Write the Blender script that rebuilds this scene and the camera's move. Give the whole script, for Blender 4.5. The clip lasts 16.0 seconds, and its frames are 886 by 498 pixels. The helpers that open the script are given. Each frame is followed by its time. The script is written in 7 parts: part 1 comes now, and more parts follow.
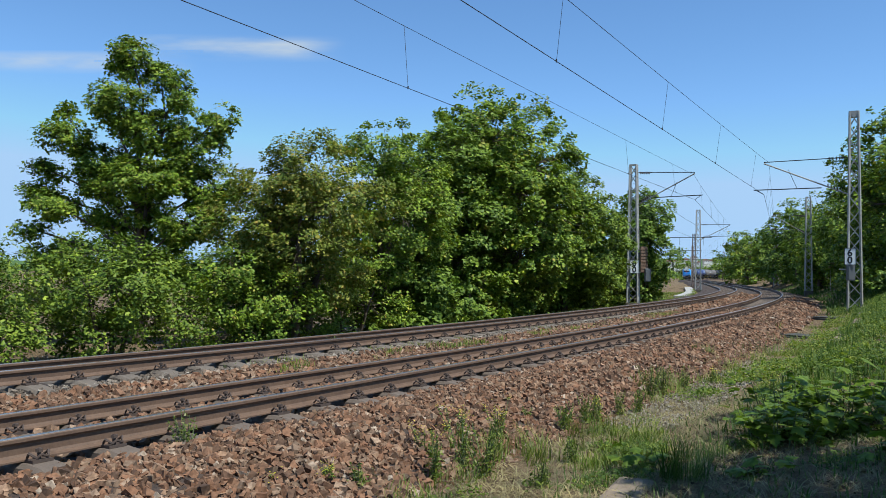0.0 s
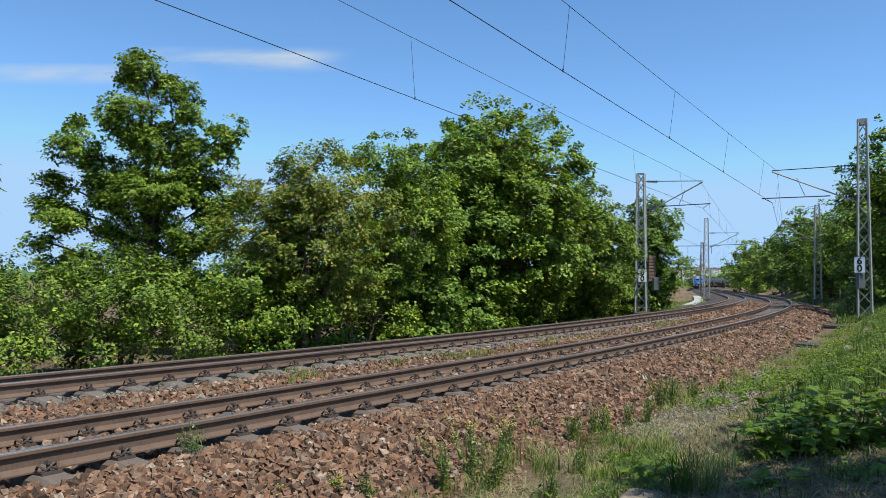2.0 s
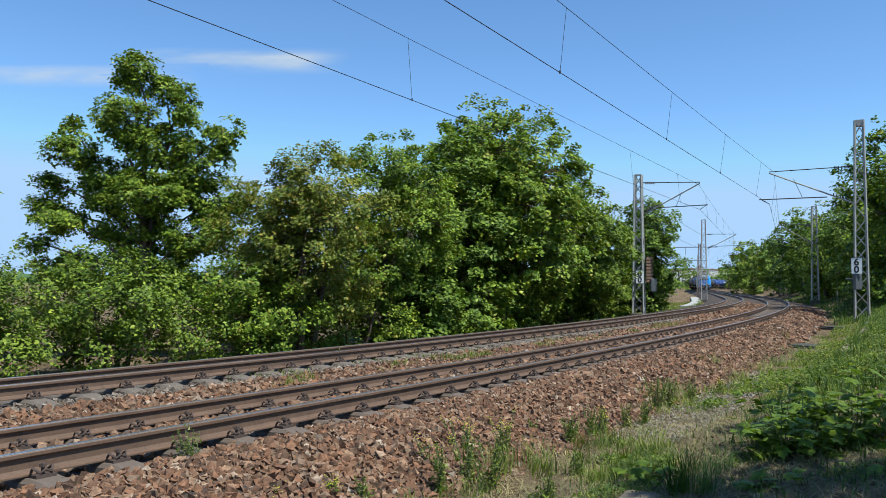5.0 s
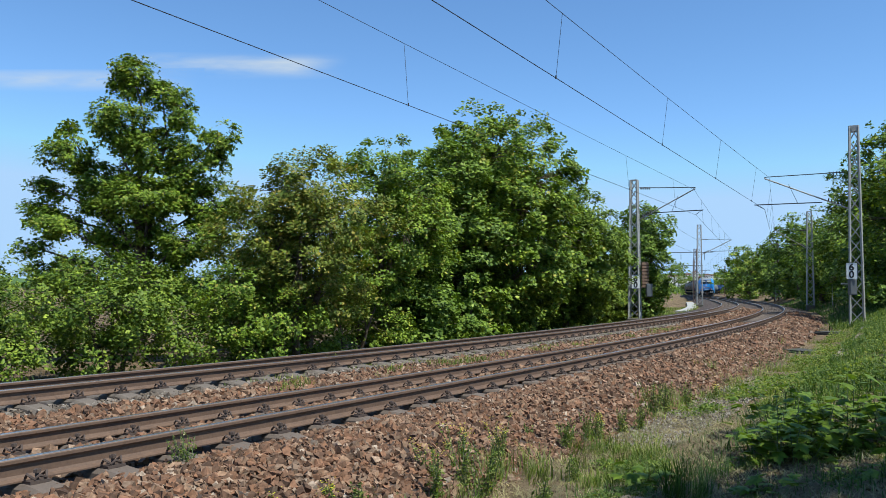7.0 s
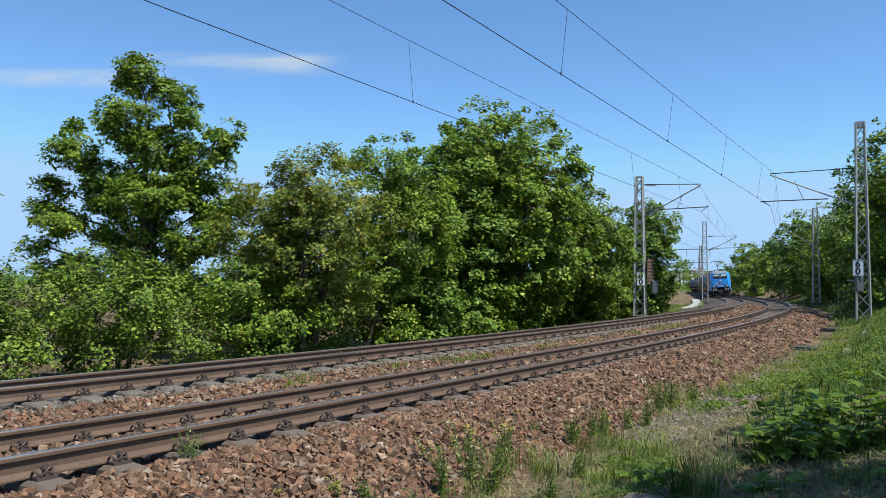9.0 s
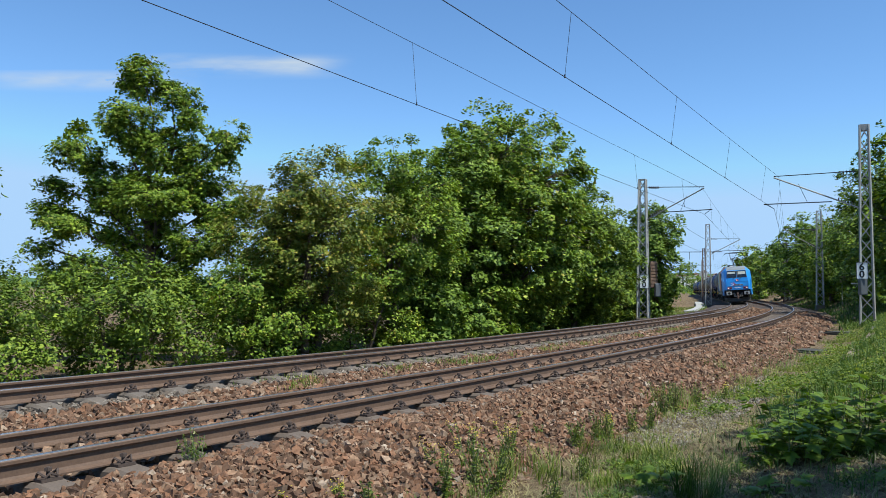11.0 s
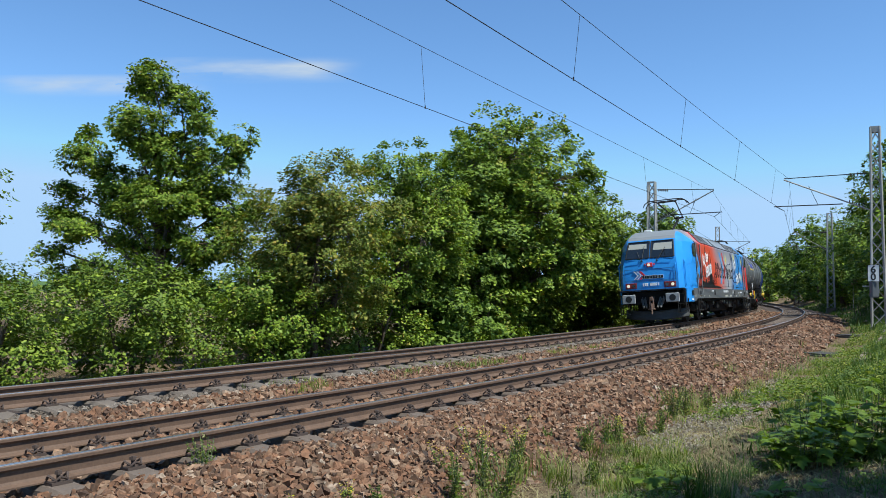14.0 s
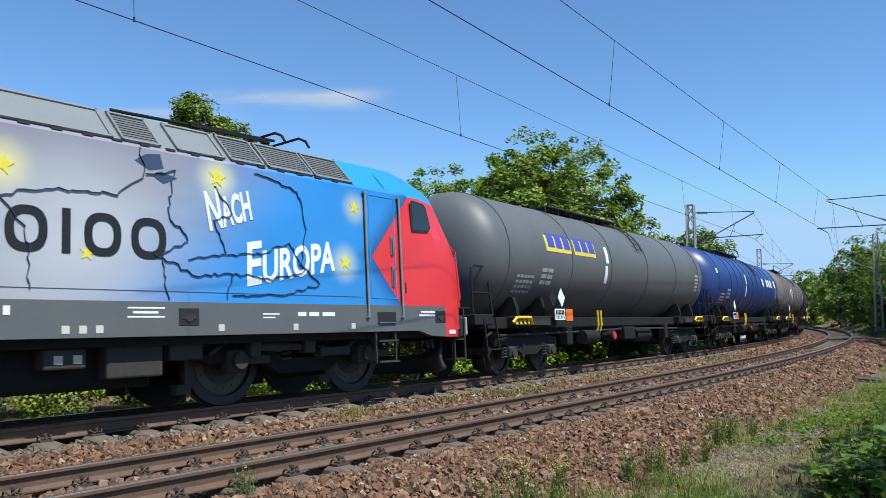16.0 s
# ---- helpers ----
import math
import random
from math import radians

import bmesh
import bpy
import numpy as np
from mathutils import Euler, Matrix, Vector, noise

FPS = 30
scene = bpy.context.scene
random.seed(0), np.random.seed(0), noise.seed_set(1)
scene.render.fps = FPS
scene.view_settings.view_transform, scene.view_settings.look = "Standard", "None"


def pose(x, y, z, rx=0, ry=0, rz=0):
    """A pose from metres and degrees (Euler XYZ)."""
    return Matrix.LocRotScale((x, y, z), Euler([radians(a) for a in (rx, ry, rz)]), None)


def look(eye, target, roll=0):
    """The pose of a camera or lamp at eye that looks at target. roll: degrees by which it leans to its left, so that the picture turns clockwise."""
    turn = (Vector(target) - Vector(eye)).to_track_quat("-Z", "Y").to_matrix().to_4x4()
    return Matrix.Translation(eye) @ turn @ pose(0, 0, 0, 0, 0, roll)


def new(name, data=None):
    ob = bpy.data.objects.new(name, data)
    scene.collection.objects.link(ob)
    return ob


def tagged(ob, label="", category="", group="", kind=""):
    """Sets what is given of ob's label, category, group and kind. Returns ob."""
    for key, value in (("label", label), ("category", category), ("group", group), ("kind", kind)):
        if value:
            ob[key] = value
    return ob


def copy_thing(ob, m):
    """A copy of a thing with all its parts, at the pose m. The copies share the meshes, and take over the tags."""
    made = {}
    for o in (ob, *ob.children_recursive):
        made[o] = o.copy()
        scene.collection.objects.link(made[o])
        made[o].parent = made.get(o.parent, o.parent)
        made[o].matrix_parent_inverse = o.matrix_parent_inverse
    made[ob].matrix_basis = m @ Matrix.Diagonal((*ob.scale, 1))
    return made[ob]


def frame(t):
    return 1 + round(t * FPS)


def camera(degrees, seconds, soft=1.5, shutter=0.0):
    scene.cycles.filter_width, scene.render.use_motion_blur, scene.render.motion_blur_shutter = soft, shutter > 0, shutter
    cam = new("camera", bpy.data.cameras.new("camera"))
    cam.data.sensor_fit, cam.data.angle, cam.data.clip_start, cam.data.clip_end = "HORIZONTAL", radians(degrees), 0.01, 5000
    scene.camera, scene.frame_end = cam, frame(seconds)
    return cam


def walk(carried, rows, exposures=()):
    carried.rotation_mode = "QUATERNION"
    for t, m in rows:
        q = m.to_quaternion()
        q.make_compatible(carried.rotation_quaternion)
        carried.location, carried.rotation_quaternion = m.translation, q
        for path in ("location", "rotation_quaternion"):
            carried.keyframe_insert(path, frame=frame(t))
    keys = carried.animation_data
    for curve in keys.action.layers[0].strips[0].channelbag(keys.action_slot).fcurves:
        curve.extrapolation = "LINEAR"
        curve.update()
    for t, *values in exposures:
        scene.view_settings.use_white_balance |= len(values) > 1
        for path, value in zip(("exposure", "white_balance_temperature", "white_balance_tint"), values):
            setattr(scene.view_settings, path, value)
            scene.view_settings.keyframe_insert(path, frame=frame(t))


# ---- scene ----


def cam_pose(x, y, z, pitch, yaw, roll):
    """A camera pose from its place, upward pitch, turn to the left and lean, in degrees."""
    return pose(x, y, z, 90 + pitch, 0, yaw) @ pose(0, 0, 0, 0, 0, -roll)


cam = camera(58.78, 16.0, soft=0.6, shutter=0.03)
walk(cam, [
    (0.0, cam_pose(0.000, 0.000, 1.306, 1.748, 0.000, -0.686)),
    (0.5, cam_pose(-0.001, -0.003, 1.308, 2.240, 0.053, -0.714)),
    (1.0, cam_pose(0.001, -0.002, 1.308, 2.391, 0.232, -0.636)),
    (1.5, cam_pose(0.000, 0.001, 1.313, 2.428, 0.514, -0.542)),
    (2.0, cam_pose(-0.000, -0.001, 1.316, 2.439, 0.553, -0.477)),
    (2.5, cam_pose(0.006, 0.004, 1.316, 2.415, 0.529, -0.340)),
    (3.0, cam_pose(0.005, 0.006, 1.317, 2.365, 0.490, -0.272)),
    (3.5, cam_pose(0.013, 0.010, 1.312, 2.375, 0.532, -0.254)),
    (4.0, cam_pose(0.009, 0.011, 1.315, 2.411, 0.510, -0.354)),
    (6.5, cam_pose(0.011, 0.019, 1.317, 2.839, 0.184, -0.411)),
    (7.0, cam_pose(0.009, 0.013, 1.318, 2.907, 0.095, -0.441)),
    (7.5, cam_pose(0.004, 0.015, 1.317, 2.874, 0.055, -0.422)),
    (8.0, cam_pose(0.009, 0.029, 1.314, 2.840, 0.122, -0.368)),
    (8.5, cam_pose(0.005, 0.030, 1.315, 2.755, 0.284, -0.329)),
    (9.0, cam_pose(0.002, 0.030, 1.311, 2.711, 0.441, -0.375)),
    (11.5, cam_pose(-0.010, 0.030, 1.313, 2.901, 0.731, -0.455)),
    (12.0, cam_pose(0.001, 0.022, 1.317, 2.901, 0.849, -0.425)),
    (12.5, cam_pose(0.004, 0.018, 1.314, 2.945, 0.896, -0.422)),
    (13.0, cam_pose(0.004, 0.012, 1.312, 3.044, 1.042, -0.371)),
    (13.5, cam_pose(-0.011, 0.031, 1.316, 3.040, 1.105, -0.415)),
    (14.0, cam_pose(-0.011, 0.039, 1.315, 3.091, 1.287, -0.427)),
    (14.5, cam_pose(-0.014, 0.029, 1.319, 3.205, 1.460, -0.437)),
    (15.0, cam_pose(-0.039, 0.021, 1.328, 3.633, 1.934, -0.303)),
    (15.5, cam_pose(-0.032, 0.037, 1.343, 4.717, 3.176, -0.194)),
    (16.0, cam_pose(-0.025, 0.018, 1.352, 4.927, 3.956, 0.012)),
], [(0.0, 0.28), (2.0, 0.33), (4.0, 0.35), (6.5, 0.37), (9.0, 0.34), (12.5, 0.36), (15.0, 0.34), (16.0, 0.32)])

# ---- light ----
SUN_AZ, SUN_EL = -38.0, 61.0   # degrees: the sun's bearing from +x (anticlockwise) and its height
world = bpy.data.worlds.new("world")
scene.world = world
world.use_nodes = True
wn = world.node_tree.nodes
sky = wn.new("ShaderNodeTexSky")
sky.sky_type, sky.sun_disc = "NISHITA", False
sky.sun_elevation, sky.sun_rotation = radians(SUN_EL), radians(90 - SUN_AZ)
sky.altitude, sky.air_density, sky.dust_density, sky.ozone_density = 1800, 1.0, 0.0, 4.0
wn["Background"].inputs[1].default_value = 0.147
deep = wn.new("ShaderNodeHueSaturation")
deep.inputs["Saturation"].default_value = 1.06
cap = wn.new("ShaderNodeMix")   # upper limit on the sky's colour, so the horizon doesn't outshine the rest
cap.data_type, cap.blend_type = "RGBA", "DARKEN"
cap.inputs[0].default_value, cap.inputs[7].default_value = 1.0, (2.5, 3.5, 5.0, 1)
world.node_tree.links.new(sky.outputs[0], deep.inputs["Color"])
world.node_tree.links.new(deep.outputs[0], cap.inputs[6])
world.node_tree.links.new(cap.outputs[2], wn["Background"].inputs[0])
sun = new("sun", bpy.data.lights.new("sun", "SUN"))
sun.data.energy, sun.data.angle, sun.data.color = 5.0, radians(0.55), (1.0, 0.96, 0.88)
a, e = radians(SUN_AZ), radians(SUN_EL)
sun.matrix_world = look((60 * math.cos(a) * math.cos(e), 60 * math.sin(a) * math.cos(e), 60 * math.sin(e)), (0, 0, 0))
scene.view_settings.use_white_balance = True
scene.view_settings.white_balance_temperature, scene.view_settings.white_balance_tint = 6050, 3

# ---- materials ----
def nodes_of(name, rough=0.7, metal=0.0, spec=0.5):
    m = bpy.data.materials.new(name)
    m.use_nodes = True
    nt = m.node_tree
    b = nt.nodes["Principled BSDF"]
    b.inputs["Roughness"].default_value = rough
    b.inputs["Metallic"].default_value = metal
    b.inputs["Specular IOR Level"].default_value = spec
    return m, nt, b


def noise_node(nt, scale, detail=5.0, coords="Object", rough=0.6, stretch=None):
    co = nt.nodes.new("ShaderNodeTexCoord")
    n = nt.nodes.new("ShaderNodeTexNoise")
    n.inputs["Scale"].default_value, n.inputs["Detail"].default_value, n.inputs["Roughness"].default_value = scale, detail, rough
    if stretch:
        mp = nt.nodes.new("ShaderNodeMapping")
        mp.inputs["Scale"].default_value = stretch
        nt.links.new(co.outputs[coords], mp.inputs[0])
        nt.links.new(mp.outputs[0], n.inputs["Vector"])
    else:
        nt.links.new(co.outputs[coords], n.inputs["Vector"])
    return n


def ramp(nt, fac, stops):
    r = nt.nodes.new("ShaderNodeValToRGB")
    el = r.color_ramp.elements
    while len(el) < len(stops):
        el.new(0.5)
    for q, (at, col) in zip(el, stops):
        q.position, q.color = at, (*col, 1)
    nt.links.new(fac, r.inputs[0])
    return r.outputs[0]


def mix(nt, fac, a, b, kind="MIX"):
    x = nt.nodes.new("ShaderNodeMix")
    x.data_type, x.blend_type = "RGBA", kind
    for sock, v in ((x.inputs[0], fac), (x.inputs[6], a), (x.inputs[7], b)):
        if isinstance(v, (int, float)):
            sock.default_value = v
        elif isinstance(v, tuple):
            sock.default_value = (*v, 1)
        else:
            nt.links.new(v, sock)
    return x.outputs[2]


def bump(nt, b, height, strength=0.3, dist=0.01):
    q = nt.nodes.new("ShaderNodeBump")
    q.inputs["Strength"].default_value, q.inputs["Distance"].default_value = strength, dist
    nt.links.new(height, q.inputs["Height"])
    nt.links.new(q.outputs[0], b.inputs["Normal"])


def worn(name, col, dark, rough=0.6, metal=0.0, fine=60.0, coarse=3.0, amount=0.5, relief=0.2, spec=0.5, depth=0.004):
    """A surface of one colour with stains at two scales and fine relief."""
    m, nt, b = nodes_of(name, rough, metal, spec)
    n1, n2 = noise_node(nt, coarse, 6), noise_node(nt, fine, 4)
    c1 = ramp(nt, n1.outputs["Fac"], [(0.35, dark), (0.65, col)])
    c2 = ramp(nt, n2.outputs["Fac"], [(0.3, dark), (0.7, col)])
    nt.links.new(mix(nt, 0.45, mix(nt, amount, col, c1), c2), b.inputs["Base Color"])
    bump(nt, b, n2.outputs["Fac"], relief, depth)
    return m


def islands(name, stops, rough=0.85, fine=40.0, relief=0.5, stain=(0.06, 0.05, 0.04), depth=0.01):
    """Loose pieces: a colour for each island, with grain."""
    m, nt, b = nodes_of(name, rough, 0, 0.3)
    g = nt.nodes.new("ShaderNodeNewGeometry")
    base = ramp(nt, g.outputs["Random Per Island"], stops)
    n = noise_node(nt, fine, 5)
    f = ramp(nt, n.outputs["Fac"], [(0.35, (0.55, 0.52, 0.5)), (0.7, (1.15, 1.12, 1.1))])
    nt.links.new(mix(nt, 1.0, base, f, "MULTIPLY"), b.inputs["Base Color"])
    bump(nt, b, n.outputs["Fac"], relief, depth)
    return m


def leafy(name, stops, rough=0.5, light=0.4):
    """Leaves: a colour for each leaf, light passing through."""
    m, nt, b = nodes_of(name, rough, 0, 0.22)
    g = nt.nodes.new("ShaderNodeNewGeometry")
    base = ramp(nt, g.outputs["Random Per Island"], stops)
    n = noise_node(nt, 0.45, 3)
    f = ramp(nt, n.outputs["Fac"], [(0.3, (0.68, 0.77, 0.74)), (0.7, (1.17, 1.18, 1.06))])
    n2 = noise_node(nt, 2.6, 2)
    f2 = ramp(nt, n2.outputs["Fac"], [(0.36, (0.62, 0.70, 0.72)), (0.64, (1.22, 1.22, 1.12))])
    col = mix(nt, 1.0, mix(nt, 1.0, base, f, "MULTIPLY"), f2, "MULTIPLY")
    nt.links.new(col, b.inputs["Base Color"])
    tr = nt.nodes.new("ShaderNodeBsdfTranslucent")
    nt.links.new(mix(nt, 1.0, col, (1.3, 1.35, 0.55), "MULTIPLY"), tr.inputs[0])
    ms = nt.nodes.new("ShaderNodeMixShader")
    ms.inputs[0].default_value = light
    nt.links.new(b.outputs[0], ms.inputs[1])
    nt.links.new(tr.outputs[0], ms.inputs[2])
    nt.links.new(ms.outputs[0], nt.nodes["Material Output"].inputs[0])
    return m


LEAF_MAPLE = leafy("maple_leaves", [(0.0, (0.090, 0.135, 0.016)), (0.55, (0.180, 0.240, 0.024)), (0.9, (0.29, 0.35, 0.040)), (1.0, (0.40, 0.31, 0.07))], 0.55, 0.18)
LEAF_GOLD = leafy("yellowed_leaves", [(0.0, (0.105, 0.140, 0.020)), (0.5, (0.195, 0.215, 0.030)), (0.8, (0.27, 0.255, 0.045)), (1.0, (0.38, 0.25, 0.06))], 0.55, 0.18)
LEAF_DARK = leafy("dark_leaves", [(0.0, (0.070, 0.110, 0.018)), (0.6, (0.150, 0.207, 0.030)), (1.0, (0.25, 0.31, 0.045))], 0.55, 0.18)
LEAF_LIGHT = leafy("light_leaves", [(0.0, (0.090, 0.132, 0.018)), (0.6, (0.168, 0.218, 0.027)), (1.0, (0.28, 0.31, 0.045))], 0.55, 0.18)
BARK = worn("bark", (0.13, 0.095, 0.065), (0.05, 0.036, 0.025), 0.9, fine=30, coarse=4, relief=0.8, depth=0.02)

# ---- the line of the tracks ----
CX, CY, RN, A0 = -271.124, 184.590, 321.326, 0.97305   # the curve's centre and the near track's radius
S1, S2, R1, R2 = 97.0, 290.0, 6500.0, 190.0           # the curve slackens, the reverse curve begins, their radii
FAR_OFF, FAR_Z, CANT_N, CANT_F, GAUGE = -3.505, 0.048, 0.085, 0.098, 1.505


def line(s, off=0.0):
    """Place and heading (away from the viewer) s metres along the near track, off metres to its outer side."""
    th = A0 + min(s, S1) / RN
    x, y = CX + RN * math.sin(th), CY - RN * math.cos(th)
    tx, ty = math.cos(th), math.sin(th)
    if s > S1:
        d = min(s, S2) - S1
        x, y = x + tx * d - ty * d * d / (2 * R1), y + ty * d + tx * d * d / (2 * R1)
        tx, ty = tx * math.cos(d / R1) - ty * math.sin(d / R1), ty * math.cos(d / R1) + tx * math.sin(d / R1)
    if s > S2:
        b = (s - S2) / R2
        nx, ny = ty, -tx
        x, y = x + R2 * (tx * math.sin(b) + nx * (1 - math.cos(b))), y + R2 * (ty * math.sin(b) + ny * (1 - math.cos(b)))
        tx, ty = tx * math.cos(b) + nx * math.sin(b), ty * math.cos(b) + ny * math.sin(b)
    return x + ty * off, y - tx * off, tx, ty


def where(x, y):
    """The inverse of line(), near the curve and the straight."""
    dx, dy = x - CX, y - CY
    r, th = math.hypot(dx, dy), math.atan2(dx, -dy)
    s = (th - A0) * RN
    if s <= S1:
        return s, r - RN
    x1, y1, tx, ty = line(S1)
    dx, dy = x - x1, y - y1
    d = dx * tx + dy * ty
    return S1 + d, dx * ty - dy * tx + min(d, S2 - S1) ** 2 / (2 * R1)


def smooth(a, b, v):
    v = min(1.0, max(0.0, (v - a) / (b - a)))
    return v * v * (3 - 2 * v)


def ground_z(x, y):
    """Height of the soil."""
    s, o = where(x, y)
    z = -0.50 - 0.45 * smooth(-6.2, -8.8, o) - 1.2 * smooth(-12, -40, o)
    z += 0.16 * smooth(3.2, 5.0, o)
    near = 1 - smooth(7, 22, s)
    bank = smooth(3.9, 7.2, o) * (1 - near) * 1.0 + smooth(6.5, 15, o) * smooth(16, 40, s) * 2.2
    z += bank * (1 - smooth(170, 320, s)) + smooth(4.6, 6.6, o) * near * 0.25
    n = noise.noise((x * 0.6, y * 0.6, 0.3)) * 0.05 + noise.noise((x * 2.1, y * 2.1, 4.0)) * 0.025
    return z + n * smooth(-7.0, -8.2, o) + n * smooth(2.8, 3.6, o)


# ---- mesh helpers ----
def mesh_object(name, verts, faces, material, parent=None, smooth_faces=False):
    me = bpy.data.meshes.new(name)
    me.from_pydata([tuple(v) for v in verts], [], faces)
    me.update()
    if material:
        me.materials.append(material)
    if smooth_faces:
        me.polygons.foreach_set("use_smooth", [True] * len(me.polygons))
    ob = new(name, me)
    ob.parent = parent
    return ob


def part(name, bm, material, parent, label="", shade=False):
    """Links a bmesh as one mesh object under a thing or part."""
    me = bpy.data.meshes.new(name)
    bmesh.ops.recalc_face_normals(bm, faces=bm.faces)
    bm.to_mesh(me)
    bm.free()
    if material:
        me.materials.append(material)
    if shade:
        me.polygons.foreach_set("use_smooth", [True] * len(me.polygons))
    ob = new(name, me)
    ob.parent = parent
    return tagged(ob, label) if label else ob


def box(bm, x0, x1, y0, y1, z0, z1, bevel=0.0):
    r = bmesh.ops.create_cube(bm, size=1.0, matrix=Matrix.Translation(((x0 + x1) / 2, (y0 + y1) / 2, (z0 + z1) / 2)) @ Matrix.Diagonal((x1 - x0, y1 - y0, z1 - z0, 1)))
    if bevel:
        edges = {e for v in r["verts"] for e in v.link_edges}
        bmesh.ops.bevel(bm, geom=list(edges), offset=bevel, segments=2, affect="EDGES", profile=0.5)
    return bm


def rod(bm, p, q, r, n=8, r2=None):
    """A round bar from p to q."""
    p, q = Vector(p), Vector(q)
    m = Matrix.Translation((p + q) / 2) @ (q - p).to_track_quat("Z", "Y").to_matrix().to_4x4()
    bmesh.ops.create_cone(bm, cap_ends=True, segments=n, radius1=r, radius2=r if r2 is None else r2, depth=(q - p).length, matrix=m)
    return bm


def beam(bm, p, q, w, h):
    """A square bar from p to q."""
    p, q = Vector(p), Vector(q)
    m = Matrix.Translation((p + q) / 2) @ (q - p).to_track_quat("Z", "Y").to_matrix().to_4x4() @ Matrix.Diagonal((w, h, (q - p).length, 1))
    bmesh.ops.create_cube(bm, size=1.0, matrix=m)
    return bm


def prism(bm, outline, axis, a, b):
    """An outline of (u, v) pairs drawn out along an axis from a to b."""
    def at(u, v, w):
        return {"x": (w, u, v), "y": (u, w, v), "z": (u, v, w)}[axis]
    lo = [bm.verts.new(at(u, v, a)) for u, v in outline]
    hi = [bm.verts.new(at(u, v, b)) for u, v in outline]
    n = len(outline)
    bm.faces.new(lo), bm.faces.new(hi[::-1])
    for i in range(n):
        bm.faces.new((lo[i], lo[(i + 1) % n], hi[(i + 1) % n], hi[i]))
    return bm


def pipe(bm, pts, r, n=6):
    """A round tube that bends through the points, one closed shell."""
    pts = [Vector(p) for p in pts]
    rings = []
    u = None
    for i, p in enumerate(pts):
        d = (pts[min(i + 1, len(pts) - 1)] - pts[max(i - 1, 0)]).normalized()
        u = d.orthogonal().normalized() if u is None else (u - d * u.dot(d)).normalized()
        w = d.cross(u)
        rings.append([bm.verts.new(p + (u * math.cos(2 * math.pi * k / n) + w * math.sin(2 * math.pi * k / n)) * r) for k in range(n)])
    for a, b in zip(rings, rings[1:]):
        for k in range(n):
            bm.faces.new((a[k], a[(k + 1) % n], b[(k + 1) % n], b[k]))
    bm.faces.new(rings[0][::-1]), bm.faces.new(rings[-1])
    return bm


def empty(name, label, category, group="", m=None):
    ob = new(name)
    ob.empty_display_size = 0.2
    if m is not None:
        ob.matrix_basis = m
    return tagged(ob, label, category, group)


def sweep(name, profile, off, z0, s_list, material, parent=None, cant=0.0, shade=False, wobble=0.0):
    """Draws a closed profile of (across, up) out along the line of the tracks."""
    verts, faces, n = [], [], len(profile)
    for s in s_list:
        x, y, tx, ty = line(s)
        for a, h in profile:
            o = off + a
            j = wobble * noise.noise((s * 0.9, o * 3, h * 5)) if wobble else 0
            verts.append((x + ty * o, y - tx * o, z0 + h + cant * a / GAUGE + j))
    for i in range(len(s_list) - 1):
        for k in range(n):
            faces.append((i * n + k, i * n + (k + 1) % n, (i + 1) * n + (k + 1) % n, (i + 1) * n + k))
    faces.append(tuple(range(n))[::-1])
    faces.append(tuple((len(s_list) - 1) * n + k for k in range(n)))
    return mesh_object(name, verts, faces, material, parent, shade)

# ---- ground and tracks ----
m, nt, b = nodes_of("soil_and_turf", 0.95, 0, 0.2)
n1, n2, n3 = noise_node(nt, 0.35, 6), noise_node(nt, 7, 6), noise_node(nt, 55, 4)
c = ramp(nt, n1.outputs["Fac"], [(0.36, (0.085, 0.070, 0.030)), (0.47, (0.20, 0.135, 0.075)), (0.6, (0.33, 0.235, 0.145))])
c = mix(nt, 0.5, c, ramp(nt, n2.outputs["Fac"], [(0.35, (0.05, 0.036, 0.018)), (0.65, (0.27, 0.185, 0.105))]))
nt.links.new(mix(nt, 1.0, c, ramp(nt, n3.outputs["Fac"], [(0.3, (0.35, 0.34, 0.33)), (0.7, (1.3, 1.3, 1.25))]), "MULTIPLY"), b.inputs["Base Color"])
bump(nt, b, n3.outputs["Fac"], 1.0, 0.05)
SOIL = m


def ground():
    def steps(lo, hi, fine, far):
        mid = list(np.arange(lo, hi, fine))
        out, d = [], fine
        v = hi
        while v < far:
            out.append(v)
            d *= 1.28
            v += d
        low, d, v = [], fine, lo
        while v > -far:
            d *= 1.28
            v -= d
            low.append(v)
        return low[::-1] + mid + out + [far + 200]
    xs, ys = steps(-12, 45, 0.6, 3500), steps(-6, 80, 0.6, 4200)
    verts = [(x, y, ground_z(x, y) if abs(x) < 500 and abs(y) < 500 else -1.8) for y in ys for x in xs]
    w = len(xs)
    faces = [(j * w + i, j * w + i + 1, (j + 1) * w + i + 1, (j + 1) * w + i) for j in range(len(ys) - 1) for i in range(w - 1)]
    tagged(mesh_object("ground", verts, faces, SOIL, None, True), "dry sandy soil with thin patchy grass", "ground", "", "structure")


ground()

